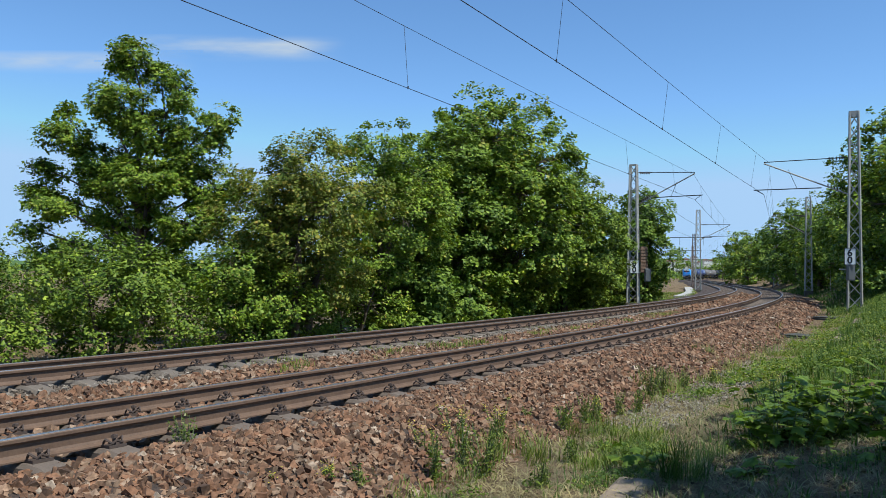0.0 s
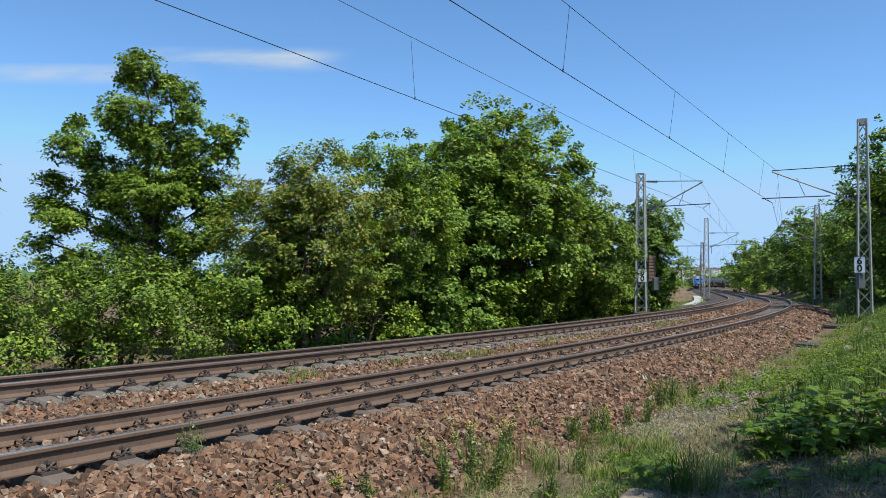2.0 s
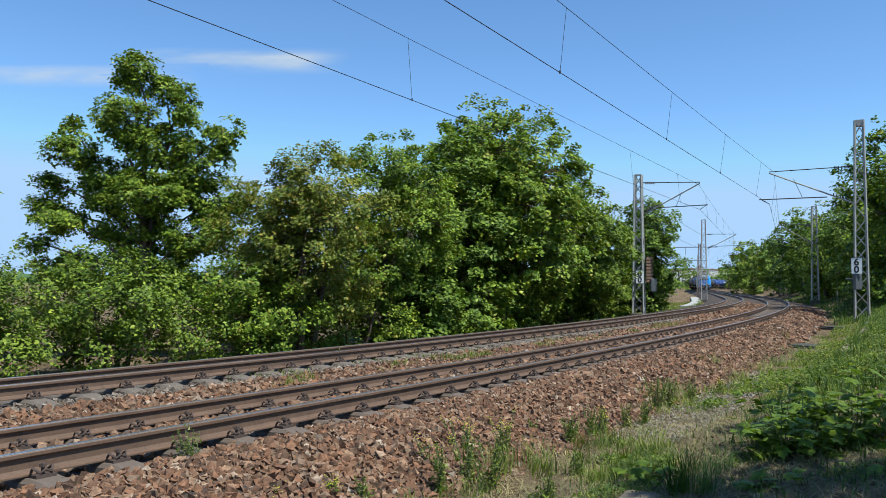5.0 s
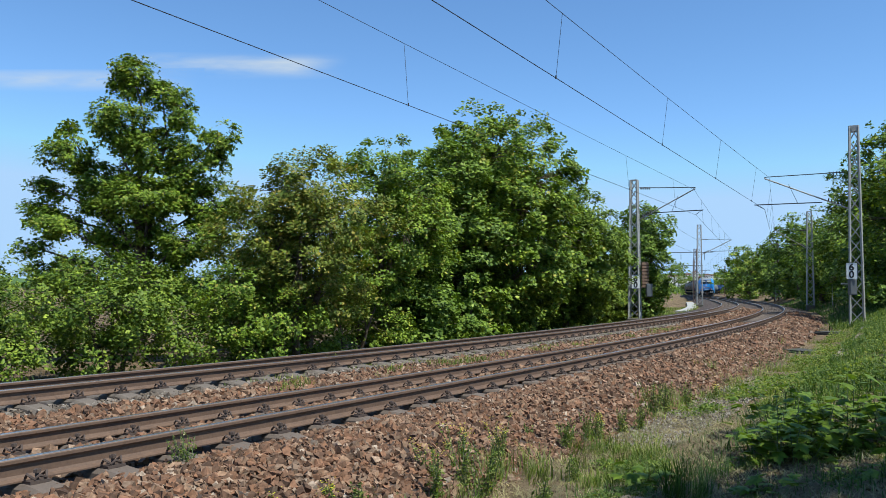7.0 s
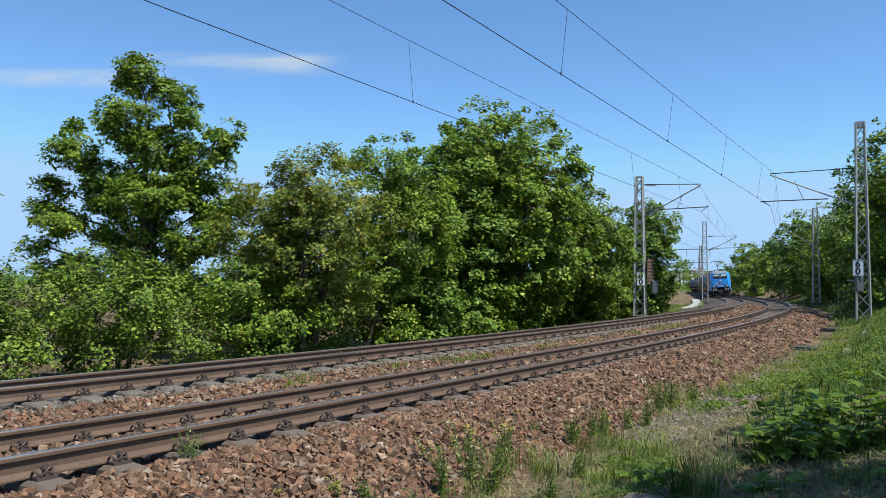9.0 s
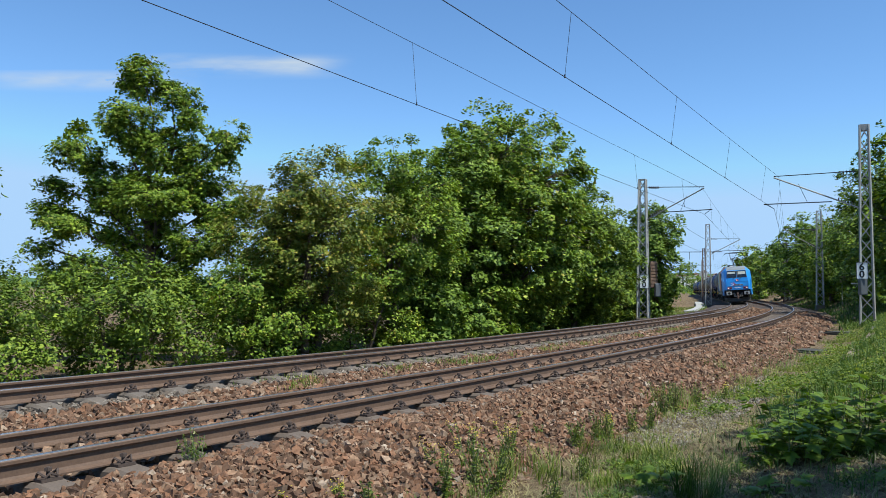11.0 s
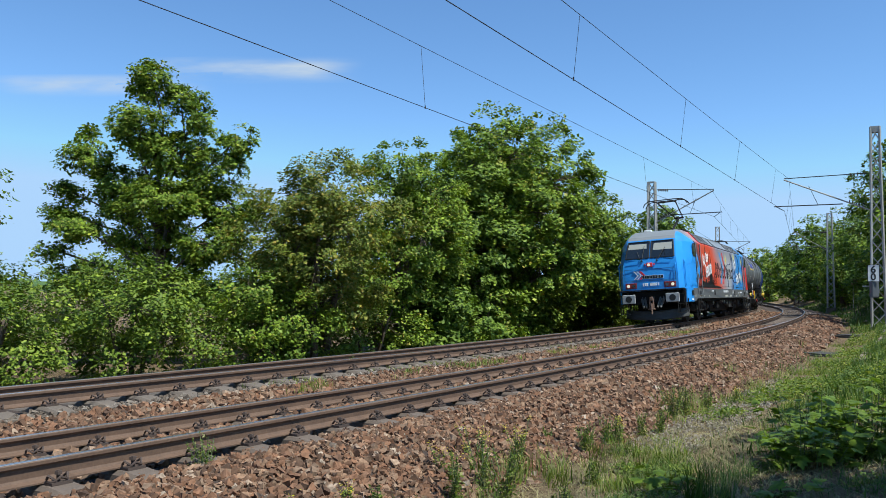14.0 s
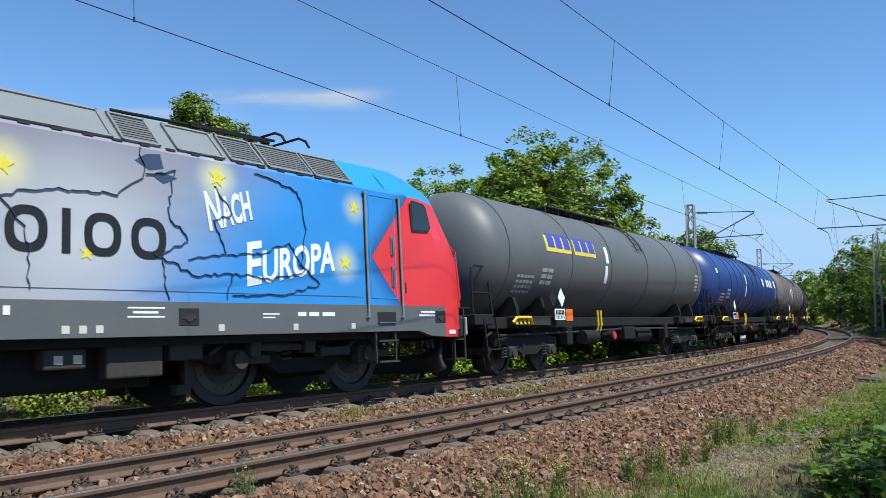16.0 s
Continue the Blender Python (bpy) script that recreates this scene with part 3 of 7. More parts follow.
def livery():
    """The airbrushed flanks: red through pale grey to blue, an arrow of blue and one of red at the ends."""
    m, nt, b = nodes_of("airbrushed_livery", 0.3)
    co = nt.nodes.new("ShaderNodeTexCoord")
    sp = nt.nodes.new("ShaderNodeSeparateXYZ")
    nt.links.new(co.outputs["Object"], sp.inputs[0])
    y, z = sp.outputs[1], sp.outputs[2]

    def calc(op, a, c, d=None):
        q = nt.nodes.new("ShaderNodeMath")
        q.operation = op
        for i, v in enumerate((a, c, d)):
            if isinstance(v, (int, float)):
                q.inputs[i].default_value = v
            elif v is not None:
                nt.links.new(v, q.inputs[i])
        return q.outputs[0]

    def span(v, a, c):
        q = nt.nodes.new("ShaderNodeMapRange")
        q.interpolation_type = "SMOOTHSTEP"
        q.inputs[1].default_value, q.inputs[2].default_value = a, c
        nt.links.new(v, q.inputs[0])
        return q.outputs[0]

    hz = calc("SUBTRACT", z, 2.3)
    c1 = calc("SUBTRACT", y, calc("MULTIPLY", hz, 1.0))
    c2 = calc("ADD", y, calc("MULTIPLY", hz, 0.9))
    col = mix(nt, span(c1, -0.2, 3.1), (0.38, 0.38, 0.41), (0.70, 0.085, 0.04))
    col = mix(nt, span(z, 2.5, 3.5), col, mix(nt, span(y, 3.2, 1.5), col, (0.27, 0.255, 0.30)))
    col = mix(nt, span(c2, -1.6, -4.4), col, (0.045, 0.255, 0.64))
    # dark scorch round the front arrow, dark blue round the rear one
    col = mix(nt, calc("MULTIPLY", span(calc("SUBTRACT", y, calc("MULTIPLY", calc("ABSOLUTE", calc("SUBTRACT", z, 2.24), 0), 0.92)), 5.2, 6.35), 0.9), col, (0.055, 0.042, 0.045))
    col = mix(nt, calc("MULTIPLY", span(calc("ADD", y, calc("MULTIPLY", calc("ABSOLUTE", calc("SUBTRACT", z, 2.2), 0), 0.9)), -5.9, -6.5), 0.8), col, (0.02, 0.05, 0.16))
    # airbrushed pale haloes
    for gy, gz, r, tint, amount in ((-0.6, 2.86, 0.42, (0.78, 0.70, 0.30), 0.8), (-3.37, 3.08, 0.42, (0.75, 0.72, 0.40), 0.8), (-6.02, 2.97, 0.35, (0.60, 0.62, 0.42), 0.7), (-5.76, 2.05, 0.40, (0.66, 0.70, 0.50), 0.8), (-1.5, 2.15, 1.4, (0.52, 0.53, 0.56), 0.6)):
        d = calc("SQRT", calc("ADD", calc("POWER", calc("SUBTRACT", y, gy), 2.0), calc("POWER", calc("SUBTRACT", z, gz), 2.0)), 0)
        col = mix(nt, calc("MULTIPLY", span(d, r, 0.02), amount), col, tint)
    arrow = calc("GREATER_THAN", y, calc("ADD", 6.46, calc("MULTIPLY", calc("ABSOLUTE", calc("SUBTRACT", z, 2.24), 0), 0.92)))
    col = mix(nt, arrow, col, (0.04, 0.285, 0.74))
    tail = calc("LESS_THAN", y, calc("SUBTRACT", -6.40, calc("MULTIPLY", calc("ABSOLUTE", calc("SUBTRACT", z, 2.2), 0), 0.88)))
    col = mix(nt, tail, col, (0.72, 0.035, 0.04))
    n = noise_node(nt, 1.2, 6, stretch=(1, 0.35, 1))
    col = mix(nt, 0.5, col, mix(nt, 1.0, col, ramp(nt, n.outputs["Fac"], [(0.3, (0.72, 0.72, 0.72)), (0.65, (1.05, 1.05, 1.05))]), "MULTIPLY"))
    nt.links.new(col, b.inputs["Base Color"])
    return m


LIVERY = livery()


def roof_fade():
    """Cab roof slopes: grey at the front, airbrushed to red towards the middle of the vehicle."""
    m, nt, b = nodes_of("roof_grey_to_red", 0.45)
    co = nt.nodes.new("ShaderNodeTexCoord")
    sp = nt.nodes.new("ShaderNodeSeparateXYZ")
    nt.links.new(co.outputs["Object"], sp.inputs[0])
    q = nt.nodes.new("ShaderNodeMapRange")
    q.inputs[1].default_value, q.inputs[2].default_value = 6.0, 7.7
    nt.links.new(sp.outputs[1], q.inputs[0])
    col = ramp(nt, q.outputs[0], [(0.0, (0.62, 0.10, 0.075)), (0.45, (0.36, 0.24, 0.23)), (1.0, (0.20, 0.225, 0.24))])
    # blue of the cab ahead of a slanting line
    w = nt.nodes.new("ShaderNodeMath")
    w.operation = "MULTIPLY_ADD"
    w.inputs[1].default_value = -1.15
    nt.links.new(sp.outputs[2], w.inputs[0]), nt.links.new(sp.outputs[1], w.inputs[2])
    k = nt.nodes.new("ShaderNodeMath")
    k.operation = "GREATER_THAN"
    k.inputs[1].default_value = 7.40 - 1.15 * 3.32
    nt.links.new(w.outputs[0], k.inputs[0])
    col = mix(nt, k.outputs[0], col, (0.04, 0.275, 0.72))
    n = noise_node(nt, 1.6, 6)
    nt.links.new(mix(nt, 1.0, col, ramp(nt, n.outputs["Fac"], [(0.3, (0.75, 0.75, 0.75)), (0.7, (1.05, 1.05, 1.05))]), "MULTIPLY"), b.inputs["Base Color"])
    return m


ROOF_FADE = roof_fade()


def lettering(name, text, size, material, parent, m, bold=0.0, shear=0.0, thick=0.002, label=""):
    """Raised letters of the built-in font as a mesh, its left foot at the pose m."""
    cu = bpy.data.curves.new(name, "FONT")
    cu.body, cu.size, cu.extrude, cu.offset, cu.shear, cu.resolution_u = text, size, thick, bold, shear, 3
    cu.small_caps_scale = 0.74
    for ch in cu.body_format:
        ch.use_small_caps = True
    tmp = bpy.data.objects.new(name, cu)
    scene.collection.objects.link(tmp)
    bpy.context.view_layer.update()
    me = bpy.data.meshes.new_from_object(tmp.evaluated_get(bpy.context.evaluated_depsgraph_get()))
    bpy.data.objects.remove(tmp)
    me.materials.clear()
    me.materials.append(material)
    ob = new(name, me)
    ob.parent = parent
    ob.matrix_basis = m
    return tagged(ob, label) if label else ob


def on_side(y, z, turn=0.0, x=-1.494):
    """The pose of writing on the outer flank, read from outside; y runs from right to left there."""
    return Matrix.Translation((x, y, z)) @ Matrix(((0, 0, -1, 0), (-1, 0, 0, 0), (0, 1, 0, 0), (0, 0, 0, 1))) @ pose(0, 0, 0, 0, 0, turn)


def flat(bm, pts, x=-1.493, back=-1.487):
    """A thin plate on the flank from (y, z) corners."""
    return prism(bm, pts, "x", x, back)


def ring(bm, y, z, w, h, stroke, x=-1.494, n=28):
    """A hollow rounded plate."""
    def oval(i):
        pts = []
        for k in range(n):
            c, d = math.cos(2 * math.pi * k / n), math.sin(2 * math.pi * k / n)
            pts.append((y - w / 2 + math.copysign(abs(c) ** 0.8, c) * (w / 2 - i), z + h / 2 + math.copysign(abs(d) ** 0.8, d) * (h / 2 - i)))
        return pts
    a, b = oval(0), oval(stroke)
    va, vb = [bm.verts.new((x, *p)) for p in a], [bm.verts.new((x, *p)) for p in b]
    ua, ub = [bm.verts.new((-1.487, *p)) for p in a], [bm.verts.new((-1.487, *p)) for p in b]
    for k in range(n):
        q = (k + 1) % n
        bm.faces.new((va[k], va[q], vb[q], vb[k])), bm.faces.new((va[q], va[k], ua[k], ua[q])), bm.faces.new((vb[k], vb[q], ub[q], ub[k]))
    return bm


def star(bm, y, z, r, x=-1.495):
    pts = []
    for i in range(10):
        a = math.pi / 2 + i * math.pi / 5 + 0.15
        q = r if i % 2 == 0 else r * 0.42
        pts.append((y + q * math.cos(a), z + q * math.sin(a)))
    return flat(bm, pts, x)


def wheelset(parent, y, r, material, disc, bolts=16):
    """Two wheels on an axle, turning together."""
    w = new("wheelset")
    w.empty_display_size = 0.1
    w.parent = parent
    w.matrix_basis = Matrix.Translation((0, y, r))
    for sx in (-1, 1):
        bm = bmesh.new()
        prof = [(0.68, 0.0), (0.68, r + 0.028), (0.705, r + 0.028), (0.715, r), (0.815, r - 0.004), (0.815, r * 0.80), (0.765, r * 0.78), (0.755, r * 0.36), (0.80, r * 0.32), (0.80, 0.0)]
        n = 40
        rings = [[bm.verts.new((sx * a, q * math.cos(2 * math.pi * i / n), q * math.sin(2 * math.pi * i / n))) for i in range(n)] if q > 0 else [bm.verts.new((sx * a, 0, 0))] for a, q in prof]
        for p, q in zip(rings, rings[1:]):
            for i in range(n):
                j = (i + 1) % n
                if len(p) == 1:
                    bm.faces.new((p[0], q[i], q[j]))
                elif len(q) == 1:
                    bm.faces.new((p[i], p[j], q[0]))
                else:
                    bm.faces.new((p[i], p[j], q[j], q[i]))
        wheel = part("wheel", bm, material, w)
        bm = bmesh.new()
        rod(bm, (sx * 0.757, 0, 0), (sx * 0.775, 0, 0), r * 0.74, 36)
        for i in range(bolts):
            a = 2 * math.pi * i / bolts
            rod(bm, (sx * 0.77, r * 0.62 * math.cos(a), r * 0.62 * math.sin(a)), (sx * 0.788, r * 0.62 * math.cos(a), r * 0.62 * math.sin(a)), 0.022, 6)
        part("brake_disc", bm, disc, w, "brown brake disc with a ring of bolts" if bolts > 10 else "rusty wheel disc")
        bm = bmesh.new()
        rod(bm, (sx * 0.77, 0, 0), (sx * 0.782, 0, 0), r * 0.52, 28)
        rod(bm, (sx * 0.78, 0, 0), (sx * 0.81, 0, 0), r * 0.24, 20)
        part("hub", bm, material, w)
    bm = bmesh.new()
    rod(bm, (-0.7, 0, 0), (0.7, 0, 0), 0.09, 10)
    part("axle", bm, material, w)
    return w


TYRE = plain("wheel_steel", (0.032, 0.029, 0.027), 0.55, 0.2, relief=0.1)
DISC = plain("dusty_disc", (0.085, 0.078, 0.05), 0.7, relief=0.2)
SPINNERS = []


def loco():
    lo = empty("locomotive", "blue and red electric freight locomotive with airbrushed city graphics", "locomotive")
    # main flanks and roof slopes
    bm = bmesh.new()
    prism(bm, [(-1.489, 0.985), (1.489, 0.985), (1.489, 3.32), (1.445, 3.37), (-1.445, 3.37), (-1.489, 3.32)], "y", -7.36, 7.36)
    body = part("body", bm, LIVERY, lo, "airbrushed flank, red through grey to blue")
    bm = bmesh.new()
    prism(bm, [(-1.44, 3.36), (1.44, 3.36), (0.99, 3.86), (0.90, 3.90), (-0.90, 3.90), (-0.99, 3.86)], "y", -6.15, 6.1)
    roof = part("roof", bm, ROOF_GREY, lo, "grey sloping roof with grilles")
    # seams and grilles on the roof slopes
    for sx in (-1, 1):
        for y0, y1, mat_ in ((5.95, 4.75, GRILLE), (4.65, 3.6, GRILLE), (3.5, 2.2, ROOF_GREY), (1.95, -1.9, ROOF_GREY), (-2.02, -2.55, GRILLE), (-2.8, -3.55, ROOF_GREY), (-3.65, -4.25, GRILLE), (-4.32, -5.2, GRILLE), (-5.25, -6.05, GRILLE)):
            bm = bmesh.new()
            a, c = Vector((sx * 1.425, 0, 3.39)), Vector((sx * 1.02, 0, 3.84))
            nrm = Vector((sx * 0.74, 0, 0.67))
            for lo_f, hi_f in ((0.0, 0.06), (0.94, 1.0)):
                p, q = a.lerp(c, lo_f), a.lerp(c, hi_f)
                vs = [(p.x, p.z), (q.x, q.z), (q.x + nrm.x * 0.03, q.z + nrm.z * 0.03), (p.x + nrm.x * 0.03, p.z + nrm.z * 0.03)]
                prism(bm, vs, "y", y1, y0)
            for ya, yb in ((y0, y0 - 0.03), (y1 + 0.03, y1)):
                vs = [(a.x, a.z), (c.x, c.z), (c.x + nrm.x * 0.03, c.z + nrm.z * 0.03), (a.x + nrm.x * 0.03, a.z + nrm.z * 0.03)]
                prism(bm, vs, "y", yb, ya)
            panel = part("roof_panel", bm, ROOF_GREY, roof)
            bm = bmesh.new()
            if mat_ is GRILLE:
                k = 9
                for i in range(k):
                    p, q = a.lerp(c, 0.08 + 0.84 * i / k), a.lerp(c, 0.08 + 0.84 * (i + 0.78) / k)
                    prism(bm, [(p.x, p.z), (q.x, q.z), (q.x + nrm.x * 0.016, q.z + nrm.z * 0.016), (p.x + nrm.x * 0.02, p.z + nrm.z * 0.02)], "y", y1 + 0.03, y0 - 0.03)
                part("grille", bm, GRILLE, roof, "dark ventilation grille")
            else:
                prism(bm, [(a.x + nrm.x * 0.008, a.z + nrm.z * 0.008), (c.x + nrm.x * 0.008, c.z + nrm.z * 0.008), (c.x, c.z), (a.x, a.z)], "y", y1 + 0.03, y0 - 0.03)
                part("roof_hatch", bm, ROOF_GREY, roof)
        slot = None
        for i in range(32):
            y = 5.9 - i * 0.37
            if slot is None:
                bm = bmesh.new()
                box(bm, -0.02, 0.02, -0.13, 0, 3.355, 3.385)
                slot = q = part("gutter_slot", bm, RUBBER, roof, "dark slot along the gutter")
            else:
                q = new("gutter_slot", slot.data)
                q.parent = roof
            q.matrix_basis = Matrix.Translation((sx * 1.455, y, 0))
    for end, mt in ((1, ROOF_FADE), (-1, CAB_BLUE)):
        bm = bmesh.new()
        prism(bm, [(-1.447, 3.34), (1.447, 3.34), (1.0, 3.868), (0.91, 3.908), (-0.91, 3.908), (-1.0, 3.868)], "y", min(end * 6.06, end * 7.12), max(end * 6.06, end * 7.12))
        hood = part("cab_roof", bm, mt, lo, "grey to red faded slope behind the cab" if end > 0 else "blue slope behind the cab")
        for sx in (-1, 1):
            bm = bmesh.new()
            beam(bm, (sx * 1.452, end * 6.07, 3.35), (sx * 1.005, end * 6.07, 3.875), 0.03, 0.03)
            part("edge_strip", bm, RED if end > 0 else CAB_BLUE, hood)
    # cabs at both ends
    levels = [(1.36, 9.295, 1.15, 8.25, 1.486), (1.40, 9.30, 1.15, 8.25, 1.487), (2.25, 9.24, 1.13, 8.15, 1.487), (2.64, 9.14, 1.08, 8.05, 1.487), (3.32, 8.76, 1.02, 7.7, 1.46), (3.47, 8.675, 1.0, 7.5, 1.36), (3.61, 8.50, 0.97, 7.3, 1.25), (3.77, 8.12, 0.93, 7.05, 1.08), (3.885, 7.78, 0.86, 6.92, 0.97)]
    for end, col in ((1, CAB_BLUE), (-1, CAB_BLUE)):
        bm = bmesh.new()
        rings = []
        for z, yf, xf, ys, xs in levels:
            pts = [(-xs, 6.88), (-xs, ys)]
            for f, bow in ((0.35, 0.035), (0.7, 0.05)):
                pts.append((-xs + (xs - xf) * f - bow, ys + (yf - 0.09 - ys) * f + bow))
            pts += [(-xf - 0.02, yf - 0.09), (-xf + 0.03, yf - 0.015), (-xf * 0.4, yf + 0.012), (0, yf + 0.016)]
            pts += [(-q[0], q[1]) for q in pts[-2::-1]]
            rings.append([bm.verts.new((q[0], q[1] * end, z)) for q in pts])
        for p, q in zip(rings, rings[1:]):
            for i in range(len(p) - 1):
                bm.faces.new((p[i], p[i + 1], q[i + 1], q[i]))
            bm.faces.new((p[-1], p[0], q[0], q[-1]))
        bm.faces.new(rings[-1])
        bm.faces.new(rings[0])
        cab = part("cab", bm, col, lo, "blue cab end" if end > 0 else "blue and red cab end", True)
        me = cab.data
        me.materials.append(LIVERY), me.materials.append(ROOF_FADE), me.materials.append(CAB_RED), me.materials.append(ROOF_GREY)
        for f in me.polygons:
            c = f.center
            if c.z > 3.34:
                f.material_index = 4 if c.z > 3.44 and abs(c.x) < 0.93 else (2 if end > 0 else 0)
            elif end < 0 and abs(c.x) > 1.12:
                f.material_index = 1 if abs(c.y) < 8.2 else 3
        me.set_sharp_from_angle(angle=radians(13))
        # windscreen in two panes, following the raked face
        def face(x, z, out=0.0):
            for (z0, y0, _, _, _), (z1, y1, _, _, _) in zip(levels, levels[1:]):
                if z <= z1:
                    f = (z - z0) / (z1 - z0)
                    return (x, end * (y0 + (y1 - y0) * f + 0.018 + out), z)
        for x0, x1 in ((-0.985, -0.04), (0.04, 0.985)):
            bm = bmesh.new()
            k = 0.07
            quad = [face(x0, 2.70, 0.012), face(x1, 2.70, 0.012), face(x1 - (k if x1 > 0.5 else 0), 3.40, 0.012), face(x0 + (k if x0 < -0.5 else 0), 3.40, 0.012)]
            quad2 = [(q[0], q[1] - end * 0.03, q[2]) for q in quad]
            va, vb = [bm.verts.new(q) for q in quad], [bm.verts.new(q) for q in quad2]
            bm.faces.new(va), bm.faces.new(vb[::-1])
            for i in range(4):
                bm.faces.new((va[i], va[(i + 1) % 4], vb[(i + 1) % 4], vb[i]))
            pane = part("windscreen", bm, DARK_GLASS, lo, "dark raked windscreen pane")
            bm = bmesh.new()
            for i in range(4):
                beam(bm, Vector(quad[i]) + Vector((0, end * 0.006, 0)), Vector(quad[(i + 1) % 4]) + Vector((0, end * 0.006, 0)), 0.04, 0.03)
            part("windscreen_seal", bm, RUBBER, pane)
            if end > 0:
                bm = bmesh.new()
                q = [face(x0 + 0.1, 3.02 if x0 < 0 else 3.1, 0.016), face(x1 - 0.08, 3.02 if x0 < 0 else 3.1, 0.016), face(x1 - 0.1, 3.31, 0.016), face(x0 + 0.12, 3.31, 0.016)]
                va, vb = [bm.verts.new(p) for p in q], [bm.verts.new((p[0], p[1] - 0.01, p[2])) for p in q]
                bm.faces.new(va), bm.faces.new(vb[::-1])
                for i in range(4):
                    bm.faces.new((va[i], va[(i + 1) % 4], vb[(i + 1) % 4], vb[i]))
                part("sun_blind", bm, plain("blind_cloth", (0.36, 0.36, 0.32), 0.5), pane, "pale sun blind behind the glass")
            bm = bmesh.new()
            sgn = 1 if x0 > 0 else -1
            rod(bm, face(sgn * 0.30, 2.60, 0.05), face(sgn * 0.62 if sgn < 0 else 0.24, 3.12 if sgn < 0 else 3.2, 0.05), 0.012, 6)
            rod(bm, face(sgn * 0.36, 2.60, 0.05), face(sgn * 0.52, 3.0, 0.06), 0.012, 6)
            rod(bm, face(sgn * 0.3, 2.56, 0.0), face(sgn * 0.3, 2.60, 0.07), 0.03, 8)
            part("wiper", bm, RUBBER, pane)
        # lamps, rails, panel seams
        for sx in (-1, 1):
            bm = bmesh.new()
            box(bm, sx * 0.78 - 0.235, sx * 0.78 + 0.235, min(end * 9.22, end * 9.31), max(end * 9.22, end * 9.31), 1.47, 1.70, 0.02)
            lamp = part("headlight", bm, LAMP_CASE, lo, "dark red double headlight")
            for dx, mt in ((-0.11, LAMP_ON), (0.11, DARK_GLASS)):
                bm = bmesh.new()
                rod(bm, (sx * 0.78 + dx * -sx, end * 9.28, 1.585), (sx * 0.78 + dx * -sx, end * 9.325, 1.585), 0.064, 16)
                part("lens", bm, mt if end > 0 else DARK_GLASS, lamp, "lit lamp lens" if mt is LAMP_ON and end > 0 else "dark lamp lens")
            bm = bmesh.new()
            pipe(bm, [face(sx * 1.05, 2.05, 0.0), face(sx * 1.05, 2.08, 0.07), face(sx * 1.04, 2.38, 0.07), face(sx * 1.04, 2.42, 0.0)], 0.016)
            pipe(bm, [face(sx * 0.35, 2.60, 0.0), face(sx * 0.35, 2.62, 0.06), face(sx * 0.9, 2.64, 0.06), face(sx * 0.9, 2.62, 0.0)], 0.012)
            part("front_handrail", bm, CAB_BLUE, lo)
            bm = bmesh.new()
            pipe(bm, [(sx * 1.30, end * 8.93, 1.45), (sx * 1.35, end * 8.97, 1.55), (sx * 1.34, end * 8.9, 2.45), (sx * 1.30, end * 8.80, 2.55)], 0.018)
            part("corner_handrail", bm, CAB_BLUE if end > 0 else CAB_RED, lo)
            bm = bmesh.new()
            box(bm, sx * 0.19 - 0.025, sx * 0.19 + 0.025, min(end * 9.2, end * 9.275), max(end * 9.2, end * 9.275), 2.40, 2.46, 0.01)
            part("horn_cover", bm, CAB_RED, lo)
        bm = bmesh.new()
        box(bm, -0.12, 0.12, min(end * 9.18, end * 9.27), max(end * 9.18, end * 9.27), 2.32, 2.50, 0.02)
        lamp = part("top_headlight", bm, CAB_RED, lo, "red rimmed upper headlight")
        bm = bmesh.new()
        rod(bm, (0.02, end * 9.25, 2.41), (0.02, end * 9.285, 2.41), 0.06, 16)
        part("lens", bm, LAMP_ON if end > 0 else DARK_GLASS, lamp)
        bm = bmesh.new()
        for z in (1.78, 2.25):
            beam(bm, face(-1.02, z, 0.002), face(1.02, z, 0.002), 0.012, 0.01)
        for x in (-1.02, 1.02):
            beam(bm, face(x, 1.78, 0.002), face(x, 2.25, 0.002), 0.012, 0.01)
        part("panel_seam", bm, MAPLINE, lo)
        # grey sill under the cab side and the coloured corner skirt
        for sx in (-1, 1):
            bm = bmesh.new()
            prism(bm, [(end * 6.0, 0.97), (end * 7.55, 0.97), (end * 7.85, 0.88), (end * 8.3, 0.85), (end * 8.3, 1.40), (end * 6.0, 1.40)], "x", sx * 1.40, sx * 1.494)
            part("cab_sill", bm, SILL_GREY, lo, "grey sill under the cab")
        for sx in (-1, 1):
            bm = bmesh.new()
            prism(bm, [(sx * 1.492, end * 8.3), (sx * 1.46, end * 8.6), (sx * 1.34, end * 8.92), (sx * 1.27, end * 8.92), (sx * 1.38, end * 8.55), (sx * 1.40, end * 8.3)], "z", 0.85, 1.41)
            part("corner_skirt", bm, CAB_BLUE if end > 0 else CAB_RED, lo, "painted corner skirt")
            bm = bmesh.new()
            prism(bm, [(sx * 1.492, end * 8.42), (sx * 1.468, end * 8.62), (sx * 1.462, end * 8.60), (sx * 1.485, end * 8.41)], "z", 0.90, 0.97)
            part("notice_plate", bm, WHITE, lo, "small white notice plate")
        # buffer beam, buffers, coupling, plough
        bm = bmesh.new()
        box(bm, -1.25, 1.25, min(end * 8.85, end * 9.05), max(end * 8.85, end * 9.05), 0.82, 1.36, 0.02)
        box(bm, -1.30, 1.30, min(end * 8.9, end * 9.36), max(end * 8.9, end * 9.36), 1.365, 1.41, 0.015)
